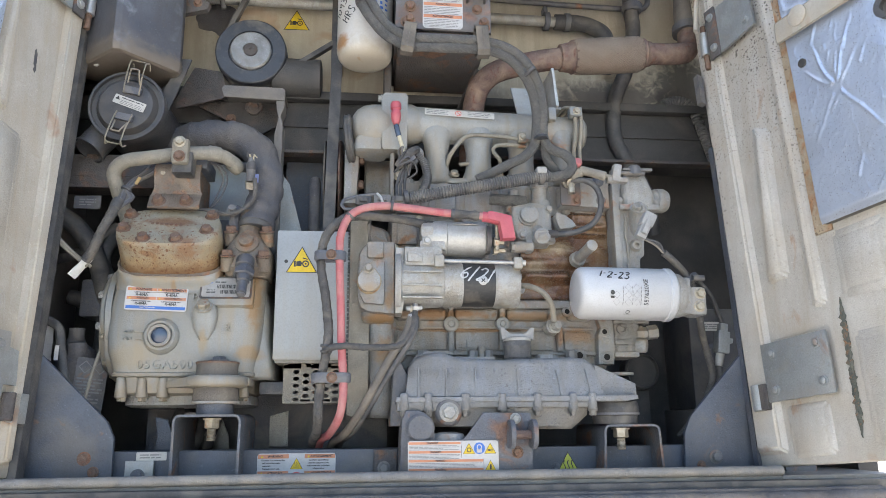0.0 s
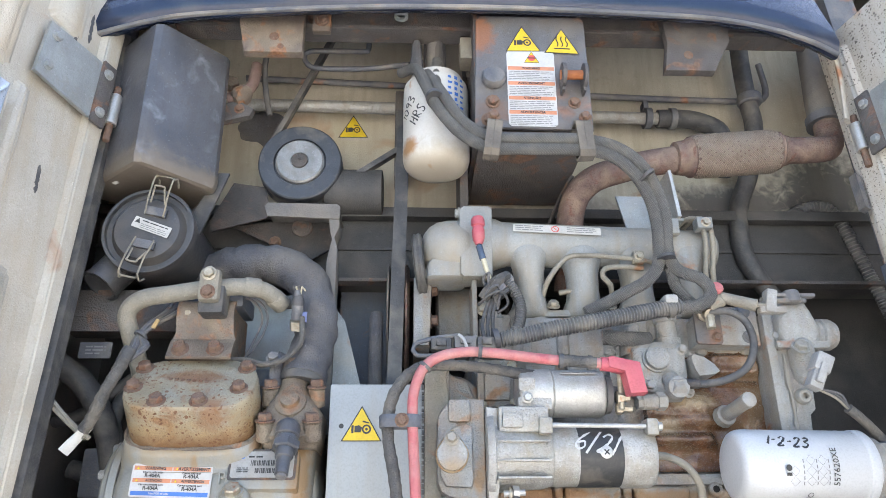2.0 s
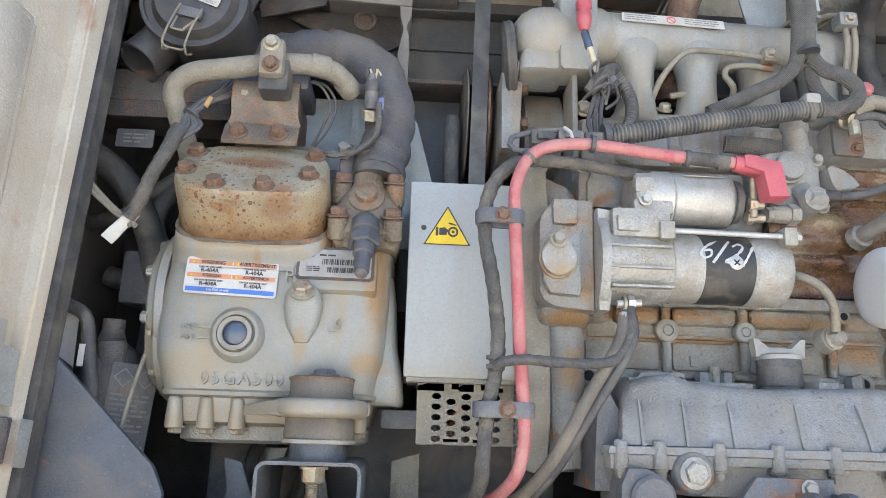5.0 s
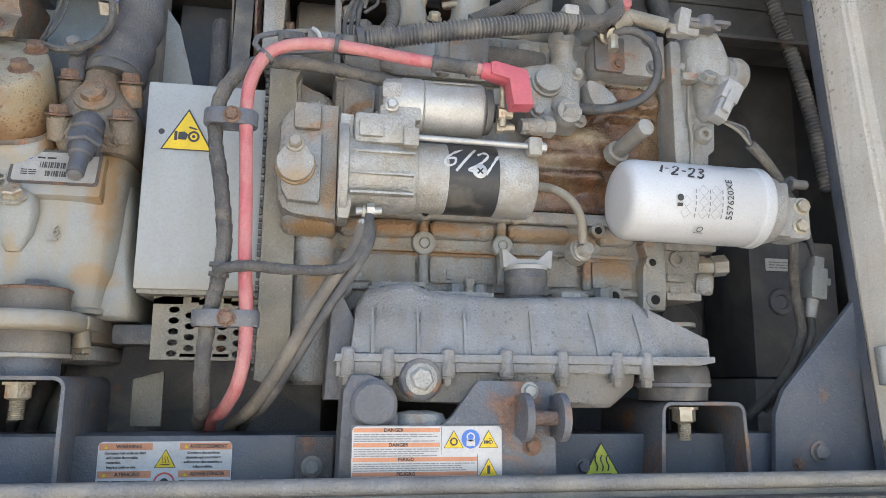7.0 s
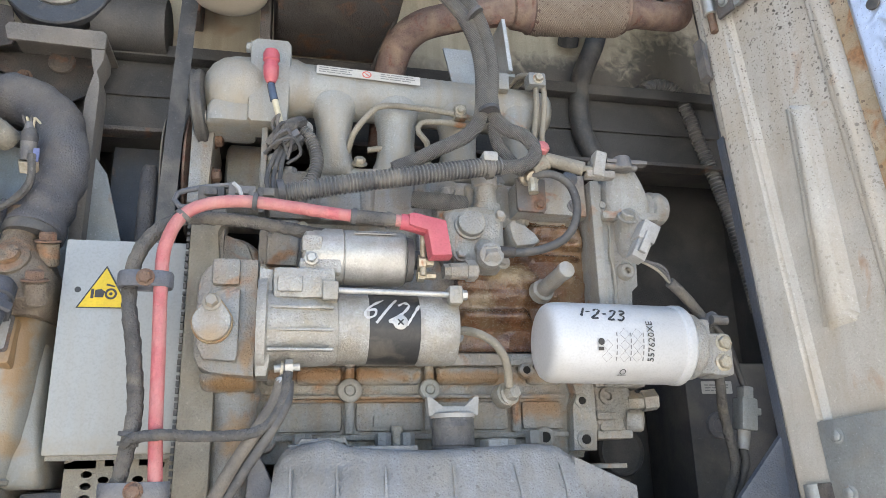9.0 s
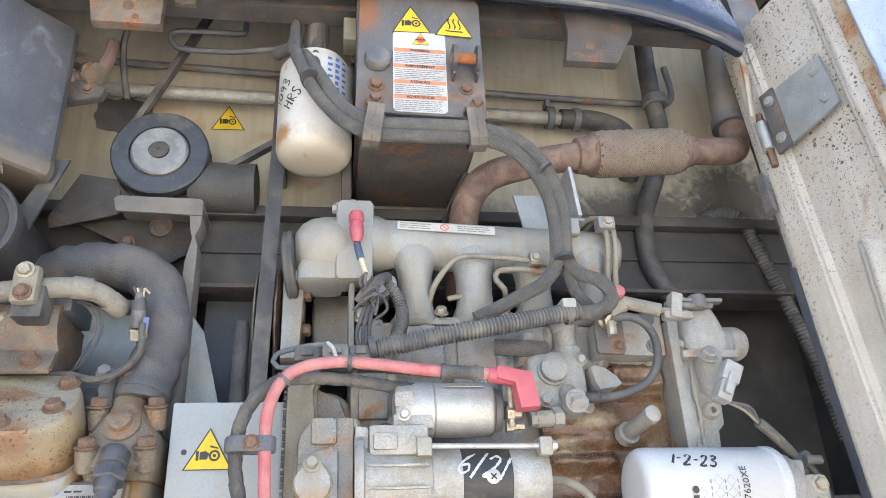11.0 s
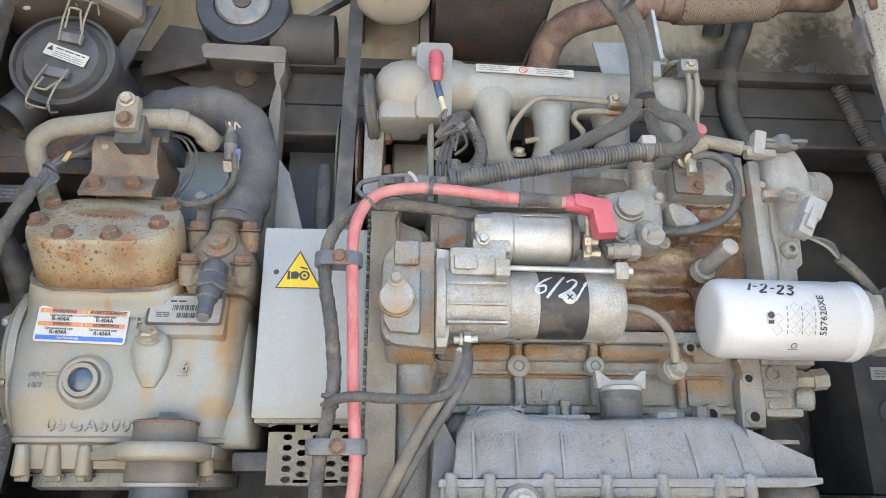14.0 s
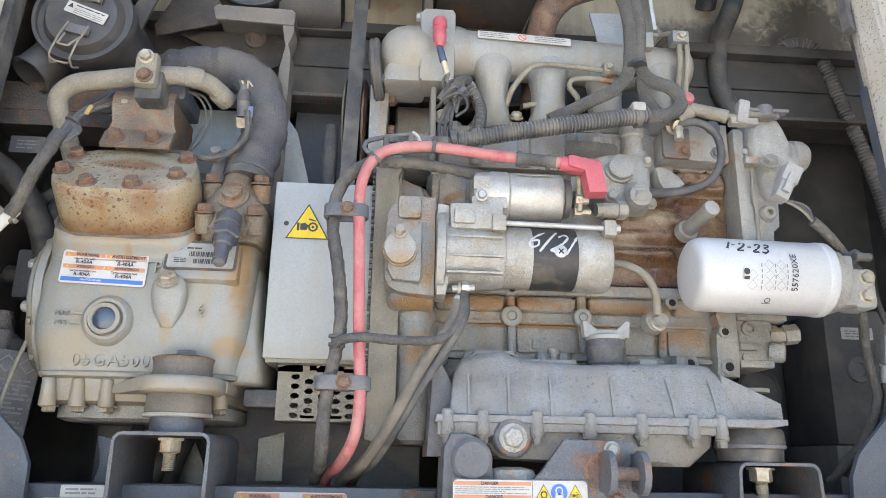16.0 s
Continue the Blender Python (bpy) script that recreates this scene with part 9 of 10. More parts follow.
tube(bm, [(0.753, 1.505, 2.590), (0.756, 1.51, 2.637), (0.763, 1.515, 2.70), (0.775, 1.525, 2.80)], 0.0285, 20, 0.01)
part("riser", bm, DARK, t, "sooty black riser")
part("riser_clamp", made(lathe, (0.753, 1.505, 2.585), (0.05, 0.1, 1), [(0, 0.031), (0, 0.034), (0.018, 0.034), (0.018, 0.031)], 26), STEEL, t)

# ---- pipes on the bulkhead ----
warning_sign = thing("hazard_sticker", (-0.140, BACK, 2.62), "yellow belt hazard sticker on the cream bulkhead", "sticker")
warning_triangle("sticker", facing(-0.143, BACK - 0.001, 2.643, 0, 0, 1), 0.060, warning_sign, "belt", "")
t = thing("coolant_pipe", (0.0, 1.59, 2.65), "pitted silver pipe across the bulkhead with a black hose end", "pipe")
bm = B()
tube(bm, [(-0.36, 1.59, 2.665), (-0.18, 1.59, 2.664), (0.0, 1.59, 2.660), (0.2, 1.59, 2.652), (0.48, 1.59, 2.648)], 0.0125, 16, 0.05)
part("pipe", bm, ALU, t)
bm = B()
tube(bm, [(0.465, 1.59, 2.648), (0.52, 1.588, 2.647), (0.555, 1.582, 2.634), (0.580, 1.575, 2.61), (0.59, 1.585, 2.57), (0.595, 1.62, 2.54)], 0.0185, 16)
part("hose", bm, RUBBER, t, "black rubber hose end")
for x in (0.445, 0.495):
    part("hose_clip", made(lathe, (x, 1.59, 2.6485), (1, 0, 0), [(-0.006, 0.0135), (-0.006, 0.0215), (0.006, 0.0215), (0.006, 0.0135)], 22), STEEL, t)
part("hose_clip", made(box, 0.436, 0.446, 1.575, 1.60, 2.665, 2.682, 0.002), STEEL, t)
part("pipe_strap", made(box, -0.058, -0.034, 1.570, 1.629, 2.50, 2.69, 0.003), RUSTY, t, "rust-stained strap")
t = thing("thin_line", (0.1, 1.605, 2.71), "thin black line along the bulkhead turning up at its end", "pipe")
bm = B()
tube(bm, [(-0.36, 1.605, 2.737), (-0.1, 1.605, 2.728), (0.2, 1.605, 2.714), (0.5, 1.605, 2.704), (0.66, 1.60, 2.699), (0.695, 1.60, 2.705), (0.705, 1.60, 2.73), (0.700, 1.60, 2.79)], 0.0065, 10, 0.012)
part("line", bm, STEEL, t)
t = thing("drain_hose", (0.65, 1.57, 2.5), "thick black rubber hose running down the bulkhead", "hose")
bm = B()
tube(bm, [(0.655, 1.58, 2.86), (0.650, 1.578, 2.76), (0.650, 1.577, 2.68), (0.652, 1.577, 2.62), (0.632, 1.585, 2.53), (0.604, 1.598, 2.455), (0.598, 1.60, 2.37), (0.618, 1.60, 2.315), (0.67, 1.62, 2.24), (0.70, 1.66, 2.15)], 0.0175, 18, 0.012)
part("hose", bm, RUBBER, t)
part("hose_joint", made(lathe, (0.653, 1.575, 2.675), (0, 0, 1), [(0, 0.0215), (0.003, 0.024), (0.018, 0.024), (0.021, 0.0215)], 22), STEEL, t)
t = thing("bent_rod", (-0.2, 1.52, 2.72), "bent black steel rod hooked under the beam", "rod")
bm = B()
tube(bm, [(-0.03, 1.47, 2.680), (-0.061, 1.49, 2.690), (-0.12, 1.51, 2.697), (-0.205, 1.52, 2.704), (-0.226, 1.52, 2.714), (-0.232, 1.52, 2.730), (-0.222, 1.52, 2.742), (-0.17, 1.52, 2.744), (-0.118, 1.52, 2.744), (-0.110, 1.52, 2.75), (-0.110, 1.52, 2.768)], 0.0052, 10)
part("rod", bm, STEEL, t)
t = thing("service_hose", (-0.33, 1.5, 2.62), "faded pink-brown service hose with a rusty valve fitting", "hose")
bm = B()
tube(bm, [(-0.318, 1.51, 2.70), (-0.318, 1.505, 2.675), (-0.322, 1.50, 2.645), (-0.34, 1.495, 2.625), (-0.362, 1.495, 2.615)], 0.0105, 12)
part("hose", bm, material("faded_pink_hose", (0.25, 0.17, 0.15), (0.18, 0.12, 0.1), 40, 0.7, 0, 0.2, dust=0.3), t)
bm = B()
lathe(bm, (-0.345, 1.49, 2.625), (0.8, -0.3, -0.5), [(0, 0.013), (0.010, 0.015), (0.012, 0.020), (0.022, 0.020), (0.024, 0.010)], 8)
lathe(bm, (-0.362, 1.50, 2.645), (0.2, -0.9, 0.4), [(0, 0.018), (0.014, 0.018), (0.016, 0.010)], 6)
part("valve", bm, BRKT, t)
bm = B()
prism(bm, [(-0.372, 2.56), (-0.315, 2.575), (-0.310, 2.59), (-0.335, 2.605), (-0.372, 2.60)], 1.485, 1.50, 0.003)
part("valve_bracket", bm, RUSTY, t)
part("bolt", made(hexbolt, (-0.335, 1.485, 2.588), (0, -1, 0), 0.007, 0.005), RBOLT, t)
bm = B()
tube(bm, [(-0.33, 1.50, 2.79), (-0.305, 1.50, 2.765), (-0.298, 1.505, 2.74), (-0.304, 1.515, 2.70), (-0.300, 1.53, 2.65), (-0.292, 1.54, 2.61)], 0.0055, 10)
part("tail", bm, RUBBER, t)
blot = [(-0.325 + (0.048 + 0.014 * noise.noise(Vector((math.cos(a) * 2, math.sin(a) * 2, 3)))) * math.cos(a), 2.640 + (0.040 + 0.016 * noise.noise(Vector((math.cos(a) * 2, math.sin(a) * 2, 7)))) * math.sin(a)) for a in np.linspace(0, math.tau, 36, endpoint=False)]
part("grime_patch", made(prism, blot, BACK - 0.0006, BACK - 0.0001), HOSE, t, "dark oily grime on the panel")

# ---- idler pulley, belts and their bracket ----
t = thing("idler_pulley", (-0.229, 1.55, 2.51), "dark grooved idler pulley with a pale steel hub", "pulley")
PC = (-0.229, 1.58, 2.510)
bm = B()
lathe(bm, PC, (0, -1, 0), [(0.0, 0.055), (0.0, 0.0755), (0.010, 0.0765), (0.013, 0.074), (0.022, 0.062), (0.030, 0.074), (0.033, 0.0765), (0.043, 0.0755), (0.045, 0.073), (0.045, 0.048), (0.041, 0.046), (0.041, 0.030)], 56)
part("rim", bm, material("polished_dark_rim", (0.068, 0.074, 0.084), (0.05, 0.054, 0.062), 30, 0.45, 0.3, 0.08, dust=0.25), t)
bm = B()
lathe(bm, PC, (0, -1, 0), [(0.035, 0.044), (0.047, 0.044), (0.050, 0.041), (0.050, 0.0165), (0.048, 0.0155), (0.048, 0.004)], 44)
part("hub", bm, HUBM, t)
part("axle", made(lathe, PC, (0, -1, 0), [(0.046, 0.0145), (0.0515, 0.0145), (0.0525, 0.013), (0.0525, 0.003), (0.050, 0.002)], 28), RUSTY, t)


def strap(bm, a, b, y0, y1, th):
    a, b = Vector(a), Vector(b)
    d = (b - a).normalized()
    n = Vector((d.z, 0, -d.x)) * th / 2
    ring_loft(bm, [[p + n + Vector((0, y0, 0)), p + n + Vector((0, y1, 0)), p - n + Vector((0, y1, 0)), p - n + Vector((0, y0, 0))] for p in (a, b)])


t = thing("fan_belt", (-0.2, 1.55, 2.5), "black fan belt stretched round the idler pulley", "belt", "drive belts")
for a, b in (((-0.288, 0, 2.553), (-0.165, 0, 2.85)), ((-0.182, 0, 2.455), (-0.02, 0, 2.572))):
    bm = B()
    strap(bm, a, b, 1.551, 1.567, 0.010)
    part("run", bm, RUBBER, t)
bm = B()
arc = [Vector((-0.229 + 0.068 * math.cos(a), 0, 2.510 + 0.068 * math.sin(a))) for a in np.linspace(radians(145), radians(318), 24)]
ring_loft(bm, [[p + (p - Vector((-0.229, 0, 2.51))).normalized() * 0.005 * s + Vector((0, y, 0)) for s, y in ((-1, 1.552), (1, 1.552), (1, 1.566), (-1, 1.566))] for p in arc])
part("wrap", bm, RUBBER, t)
t = thing("idler_bracket", (-0.22, 1.56, 2.40), "grimy folded steel bracket with a torn post under the idler pulley", "bracket")
bm = B()
prism(bm, [(-0.2815, 2.412), (-0.276, 2.4185), (-0.155, 2.4165), (-0.1495, 2.411), (-0.1500, 2.388), (-0.168, 2.3885), (-0.2755, 2.3925)], 1.516, 1.521, 0.0015)
part("flange", bm, DARK, t)
part("top", made(box, -0.279, -0.152, 1.521, 1.62, 2.4115, 2.4165, 0.001), DARK, t)
bm = B()
prism(bm, [(-0.168, 2.387), (-0.1500, 2.387), (-0.1497, 2.372), (-0.1535, 2.362), (-0.1570, 2.353), (-0.1530, 2.340), (-0.1515, 2.325), (-0.1515, 2.02), (-0.168, 2.02), (-0.1685, 2.31), (-0.1640, 2.335), (-0.1610, 2.350), (-0.1655, 2.366)], 1.516, 1.560, 0.0015)
part("post", bm, DARK, t)
bm = B()
ring_loft(bm, [[Vector((x, 1.585 + 0.02 * (z - 2.35) + d, z)) for x, z in ((-0.352, 2.402), (-0.283, 2.4110), (-0.166, 2.4110), (-0.166, 2.362), (-0.205, 2.337), (-0.258, 2.358))] for d in (0, 0.004)])
part("back_plate", bm, GRIMED, t, "oily black back plate")
bm = B()
ring_loft(bm, [[Vector((x, y, z)) for x, z in ((-0.290, 2.466), (-0.279, 2.420), (-0.283, 2.405), (-0.378, 2.378), (-0.384, 2.396), (-0.348, 2.474))] for y in (1.553, 1.557)])
part("wing", bm, GRIMED, t)
part("bolt", made(hexbolt, (-0.271, 1.583, 2.370), (0, -1, 0), 0.0085, 0.008), RBOLT, t)
part("boss", made(lathe, (-0.224, 1.585, 2.400), (0, -1, 0), [(0, 0.019), (0.004, 0.018), (0.004, 0.012), (0.001, 0.010)], 22), RUSTY, t)
t = thing("cooling_drum", (-0.12, 1.57, 2.47), "dull tan cylinder lying against the bulkhead", "cylinder")
part("shell", made(lathe, (-0.185, 1.585, 2.472), (1, 0, 0), [(0, 0.035), (0.002, 0.044), (0.105, 0.044), (0.107, 0.035)], 30), PIT, t)
t = thing("drive_belt", (-0.045, 1.52, 2.3), "wide flat black drive belt running down to the alternator pulley", "belt", "drive belts")
bm = B()
ring_loft(bm, [[Vector((x, y, z)) for x, y in ((cx - 0.0115, yy), (cx + 0.0115, yy), (cx + 0.009, yy + 0.009), (cx - 0.009, yy + 0.009))] for cx, yy, z in ((-0.050, 1.500, 2.09), (-0.047, 1.505, 2.25), (-0.043, 1.515, 2.44), (-0.040, 1.53, 2.62))])
part("belt", bm, RUBBER, t)
part("pulley_rim", made(lathe, (-0.066, 1.60, 2.235), (1, 0, 0), [(0, 0.080), (0.002, 0.092), (0.004, 0.092), (0.006, 0.086)], 40), MOUNT, t, "tan worn rim edge")
part("pulley_rim", made(lathe, (-0.036, 1.60, 2.235), (1, 0, 0), [(0, 0.088), (0.002, 0.094), (0.005, 0.094), (0.009, 0.085)], 40), EXH, t, "rusty rim edge")
t = thing("alternator", (0.0, 1.5, 2.2), "dusty grey alternator end with bolts", "alternator")
bm = B()
prism(bm, [(-0.020, 2.150), (0.006, 2.150), (0.010, 2.262), (-0.020, 2.265)], 1.47, 1.60, 0.005)
part("end_frame", bm, BLOCK, t)
for z in (2.248, 2.196):
    part("bolt", made(hexbolt, (0.008, 1.49, z), (1, -0.2, 0), 0.009, 0.010), RBOLT, t)
bm = B()
lathe(bm, (0.02, 1.60, 2.22), (1, 0, 0), [(0, 0.06), (0.004, 0.066), (0.06, 0.066), (0.064, 0.05)], 34)
part("body", bm, BLOCK, t)
bm = B()
box(bm, 0.082, 0.135, 1.45, 1.52, 2.14, 2.19, 0.005)
box(bm, 0.072, 0.08, 1.44, 1.50, 2.13, 2.25, 0.002)
part("bracket", bm, BLOCK, t)
part("bolt", made(hexbolt, (0.090, 1.45, 2.205), (0, -1, 0), 0.009, 0.008), ZINC, t)
t = thing("support_post", (-0.08, 1.56, 2.0), "scuffed round grey support post", "post")
part("post", made(lathe, (-0.083, 1.555, 1.98), (0, 0, 1), [(0, 0.012), (0.24, 0.012), (0.25, 0.009)], 18), HOSE, t)
t = thing("partition_plate", (-0.1, 1.66, 2.2), "dark navy sheet partition behind the belt", "panel")
part("sheet", made(box, -0.155, -0.055, 1.655, 1.66, 1.95, 2.43), NAVY, t)

# ---- air box and air cleaner ----
t = thing("air_box", (-0.44, 1.45, 2.42), "large dusty black moulded air intake box", "air box")
foot = [(-0.447, 1.350), (-0.345, 1.456), (-0.42, 1.55), (-0.56, 1.50), (-0.548, 1.44)]
for _ in range(2):
    foot = [(p[0] * (1 - f) + q[0] * f, p[1] * (1 - f) + q[1] * f) for p, q in zip(foot, foot[1:] + foot[:1]) for f in (0.07, 0.93)]
bm = B()
c = Vector((-0.45, 1.45, 0))
rings = []
for z, k in ((2.408, 0.90), (2.411, 0.965), (2.418, 0.995), (2.430, 1.0), (2.434, 0.985), (2.442, 0.985), (2.56, 0.98), (2.672, 0.965)):
    rings.append([Vector((c.x + (x - c.x) * k, c.y + (y - c.y) * k, z)) for x, y in foot])
ring_loft(bm, rings)
part("shell", bm, MOULD, t, "", 30)
part("plug", made(lathe, (-0.505, 1.425, 2.412), (-0.3, -0.6, -0.7), [(0, 0.008), (0.003, 0.007), (0.004, 0.002)], 14), PALE, t, "pale plastic plug")
bm = B()
prism(bm, [(-0.355, 2.45), (-0.335, 2.45), (-0.375, 2.33), (-0.395, 2.315), (-0.41, 2.325)], 1.47, 1.475)
part("stay", bm, RUBBER, t)

AX, AZ = -0.4385, 2.322
t = thing("air_cleaner", (AX, 1.5, 2.24), "dusty black air cleaner canister with wire clips", "air cleaner")
bm = B()
lathe(bm, (AX, 1.60, AZ), (0, -1, 0), [(0, 0.062), (0.01, 0.068), (0.155, 0.067), (0.158, 0.0715), (0.176, 0.0725), (0.180, 0.071), (0.180, 0.0665), (0.172, 0.066), (0.172, 0.058), (0.178, 0.054), (0.184, 0.050), (0.186, 0.02)], 52)
part("canister", bm, CANM, t)
bm = B()
lathe(bm, (AX - 0.045, 1.468, AZ - 0.035), (-0.45, -0.35, -0.85), [(0, 0.030), (0.05, 0.029), (0.056, 0.031), (0.060, 0.031), (0.060, 0.027), (0.02, 0.025)], 28)
part("inlet_spout", bm, CANM, t)
lb = Label(facing(AX + 0.008, 1.4125, AZ + 0.002, 0, 0, -20), 0.062, 0.018, (PALE, INK, GREYINK))
lb.triangle(-0.024, 0.003, 0.009, 1, 1)
lb.bars(-0.017, 0.029, 0.003, 0.007, 1, 1, 61)
lb.bars(-0.017, 0.029, -0.008, 0.001, 3, 2, 62)
lb.done("caution_label", t, "white printed caution sticker")
for sgn in (1, -1):
    rot = Matrix.Translation((AX + 0.006, 1.41, AZ)) @ Euler((0, radians(12), 0)).to_matrix().to_4x4()
    w = 0.0145
    for bail in ([(-w, -0.002, 0.020), (-w * 1.05, -0.006, 0.034), (-w, -0.012, 0.052), (-w, -0.014, 0.080), (-w * 0.8, -0.008, 0.0855), (w * 0.8, -0.008, 0.0855), (w, -0.014, 0.080), (w, -0.012, 0.052), (w * 1.05, -0.006, 0.034), (w, -0.002, 0.020)],
                 [(-w * 0.8, -0.004, 0.040), (-w * 0.55, -0.016, 0.060), (-w * 0.5, -0.018, 0.064), (w * 0.5, -0.018, 0.064), (w * 0.55, -0.016, 0.060), (w * 0.8, -0.004, 0.040)]):
        bm = B()
        tube(bm, [rot @ Vector((x, y, sgn * z)) for x, y, z in bail], 0.0015, 6, 0.004)
        part("wire_clip", bm, TAN, t)
    for q in (-w, w):
        bm = B()
        tube(bm, [rot @ Vector((q, -0.010, sgn * 0.082)), rot @ Vector((q * 1.1, -0.003, sgn * 0.088)), rot @ Vector((q * 1.1, 0.012, sgn * 0.080))], 0.0015, 6, 0.004)
        part("clip_hook", bm, TAN, t)
    bm = B()
    box(bm, -0.017, 0.017, -0.002, 0.004, sgn * 0.028 - 0.007, sgn * 0.028 + 0.007, 0.001, rot)
    part("clip_foot", bm, STEEL, t)

# ---- left corner: loom, wires, canister and clutter ----
t = thing("rusty_shelf", (-0.47, 1.52, 2.2), "rust-brown shelf plate below the air cleaner", "shelf")
part("plate", made(box, -0.60, -0.39, 1.47, 1.60, 2.195, 2.204), RUSTY, t)
part("face", made(box, -0.60, -0.39, 1.472, 1.476, 2.172, 2.240, 0.002), RUSTY, t)
lb = Label(facing(-0.515, 1.4845, 2.145), 0.05, 0.026, (STEEL, GREYINK))
lb.bars(-0.015, 0.02, -0.008, 0.008, 3, 1, 70)
lb.done("data_plate", t, "small grey data plate")
t = thing("wire_loom", (-0.42, 1.4, 2.1), "dusty taped wire loom wrapped in silver tape at its end", "wiring loom")
bm = B()
tube(bm, [(-0.424, 1.376, 2.112), (-0.433, 1.372, 2.085), (-0.445, 1.373, 2.058), (-0.460, 1.382, 2.025), (-0.472, 1.388, 2.008)], 0.0078, 12, 0.006, 0.10, wrap=0.014)
part("loom", bm, TAPE, t)
for k in range(6):
    o = (k - 2.5) * 0.0032
    bm = B()
    tube(bm, [(-0.372 + o * 2.6, 1.450 - 0.004 * (k % 2), 2.222), (-0.386 + o * 1.8, 1.425, 2.190), (-0.404 + o, 1.402 - 0.003 * (k % 3), 2.162), (-0.416 + o * 0.5, 1.392, 2.142), (-0.411 + o * 1.6, 1.386 - 0.002 * (k % 3), 2.126), (-0.422 + o * 0.8, 1.379, 2.108), (-0.430, 1.375, 2.094)], 0.0030, 8)
    part("wire", bm, (RUBBER, STEEL, HOSE)[k % 3], t)
part("cable_tie", made(lathe, (-0.415, 1.393, 2.144), (-0.4, -0.3, -0.8), [(-0.002, 0.0075), (-0.002, 0.0102), (0.002, 0.0102), (0.002, 0.0075)], 16), BLACK, t)
part("joint_tape", made(lathe, (-0.424, 1.377, 2.112), (-0.35, -0.1, -0.9), [(-0.010, 0.0086), (-0.007, 0.0102), (0.006, 0.0104), (0.010, 0.0088)], 14), RUBBER, t)
bm = B()
tube(bm, [(-0.466, 1.390, 2.016), (-0.480, 1.387, 1.995), (-0.492, 1.385, 1.978)], 0.0075, 10, 0.006, 0.3, flat=0.4)
part("silver_wrap", bm, PALE, t, "torn silver tape")
part("yellow_tag", made(box, -0.398, -0.392, 1.388, 1.391, 2.153, 2.168, 0.001, Matrix.Translation((-0.395, 1.39, 2.16)) @ Euler((0, radians(25), 0)).to_matrix().to_4x4() @ Matrix.Translation((0.395, -1.39, -2.16))), material("tan_tape", (0.45, 0.30, 0.12), (0.36, 0.24, 0.1), 50, 0.6, 0, 0.1), t, "small tan tag")
for k in range(2):
    bm = B()
    tube(bm, [(-0.56, 1.405, 2.085 - 0.012 * k), (-0.530, 1.40, 2.055 - 0.008 * k), (-0.495, 1.395, 2.022 - 0.004 * k), (-0.463 - 0.006 * k, 1.39, 1.998)], 0.0032, 8)
    part("bare_wire", bm, TAN, t, "pale stripped wire")
t = thing("receiver_canister", (-0.52, 1.50, 1.75), "dusty grey receiver canister beside the compressor", "canister")
part("shell", made(lathe, (-0.515, 1.50, 1.60), (0, 0, 1), [(0, 0.04), (0.235, 0.04), (0.26, 0.034), (0.272, 0.018), (0.285, 0.014), (0.30, 0.014)], 28), HOSE, t)
part("cap", made(lathe, (-0.504, 1.48, 1.842), (0, -0.2, 1), [(0, 0.0175), (0.004, 0.0185), (0.024, 0.0180), (0.030, 0.016), (0.032, 0.006)], 24), HOSE, t)
t = thing("document_plate", (-0.52, 1.44, 1.76), "white hazard chart in the dark corner, coloured grey for the shade there", "sign")
# A white chart drawn in dark grey; the corner's shade is in its colour.
lb = Label(facing(-0.475, 1.475, 1.785, 0, 30, -4), 0.055, 0.115, (STEEL, GREYINK, INK))
for x in (-0.012, 0.014):
    lb.poly([(x - 0.012, 0.040), (x, 0.052), (x + 0.012, 0.040), (x, 0.028)], 1)
    lb.poly([(x - 0.010, 0.040), (x, 0.050), (x + 0.010, 0.040), (x, 0.030)], 0, 0.0006)
lb.bars(-0.024, 0.024, -0.05, 0.022, 12, 1, 81)
lb.done("chart", t, "faded white printed chart with the corner's shade in its grey")
t = thing("white_tag", (-0.555, 1.46, 1.87), "white paper tag hanging in the corner", "tag")
part("tag", made(prism, [(-0.563, 1.908), (-0.537, 1.911), (-0.534, 1.897), (-0.533, 1.834), (-0.559, 1.852)], 1.440, 1.4412), WHITE, t)
t = thing("corner_cable", (-0.52, 1.43, 1.85), "dusty black cable hanging down the corner", "cable")
for pts, r in (([(-0.60, 1.46, 1.94), (-0.565, 1.44, 1.915), (-0.524, 1.43, 1.896), (-0.514, 1.43, 1.858), (-0.503, 1.43, 1.805), (-0.500, 1.44, 1.76), (-0.50, 1.45, 1.70)], 0.0085), ([(-0.45, 1.46, 1.88), (-0.462, 1.44, 1.80), (-0.470, 1.43, 1.72), (-0.475, 1.43, 1.66)], 0.003)):
    bm = B()
    tube(bm, pts, r, 10, 0.008, 0.1)
    part("cable", bm, RUBBER if r > 0.005 else TAN, t)
part("tag", made(box, -0.5205, -0.5135, 1.4195, 1.4205, 1.834, 1.860, 0), WHITE, t, "narrow white tag")
t = thing("corner_hose", (-0.5, 1.6, 2.05), "dark hoses bunched behind the compressor", "hose")
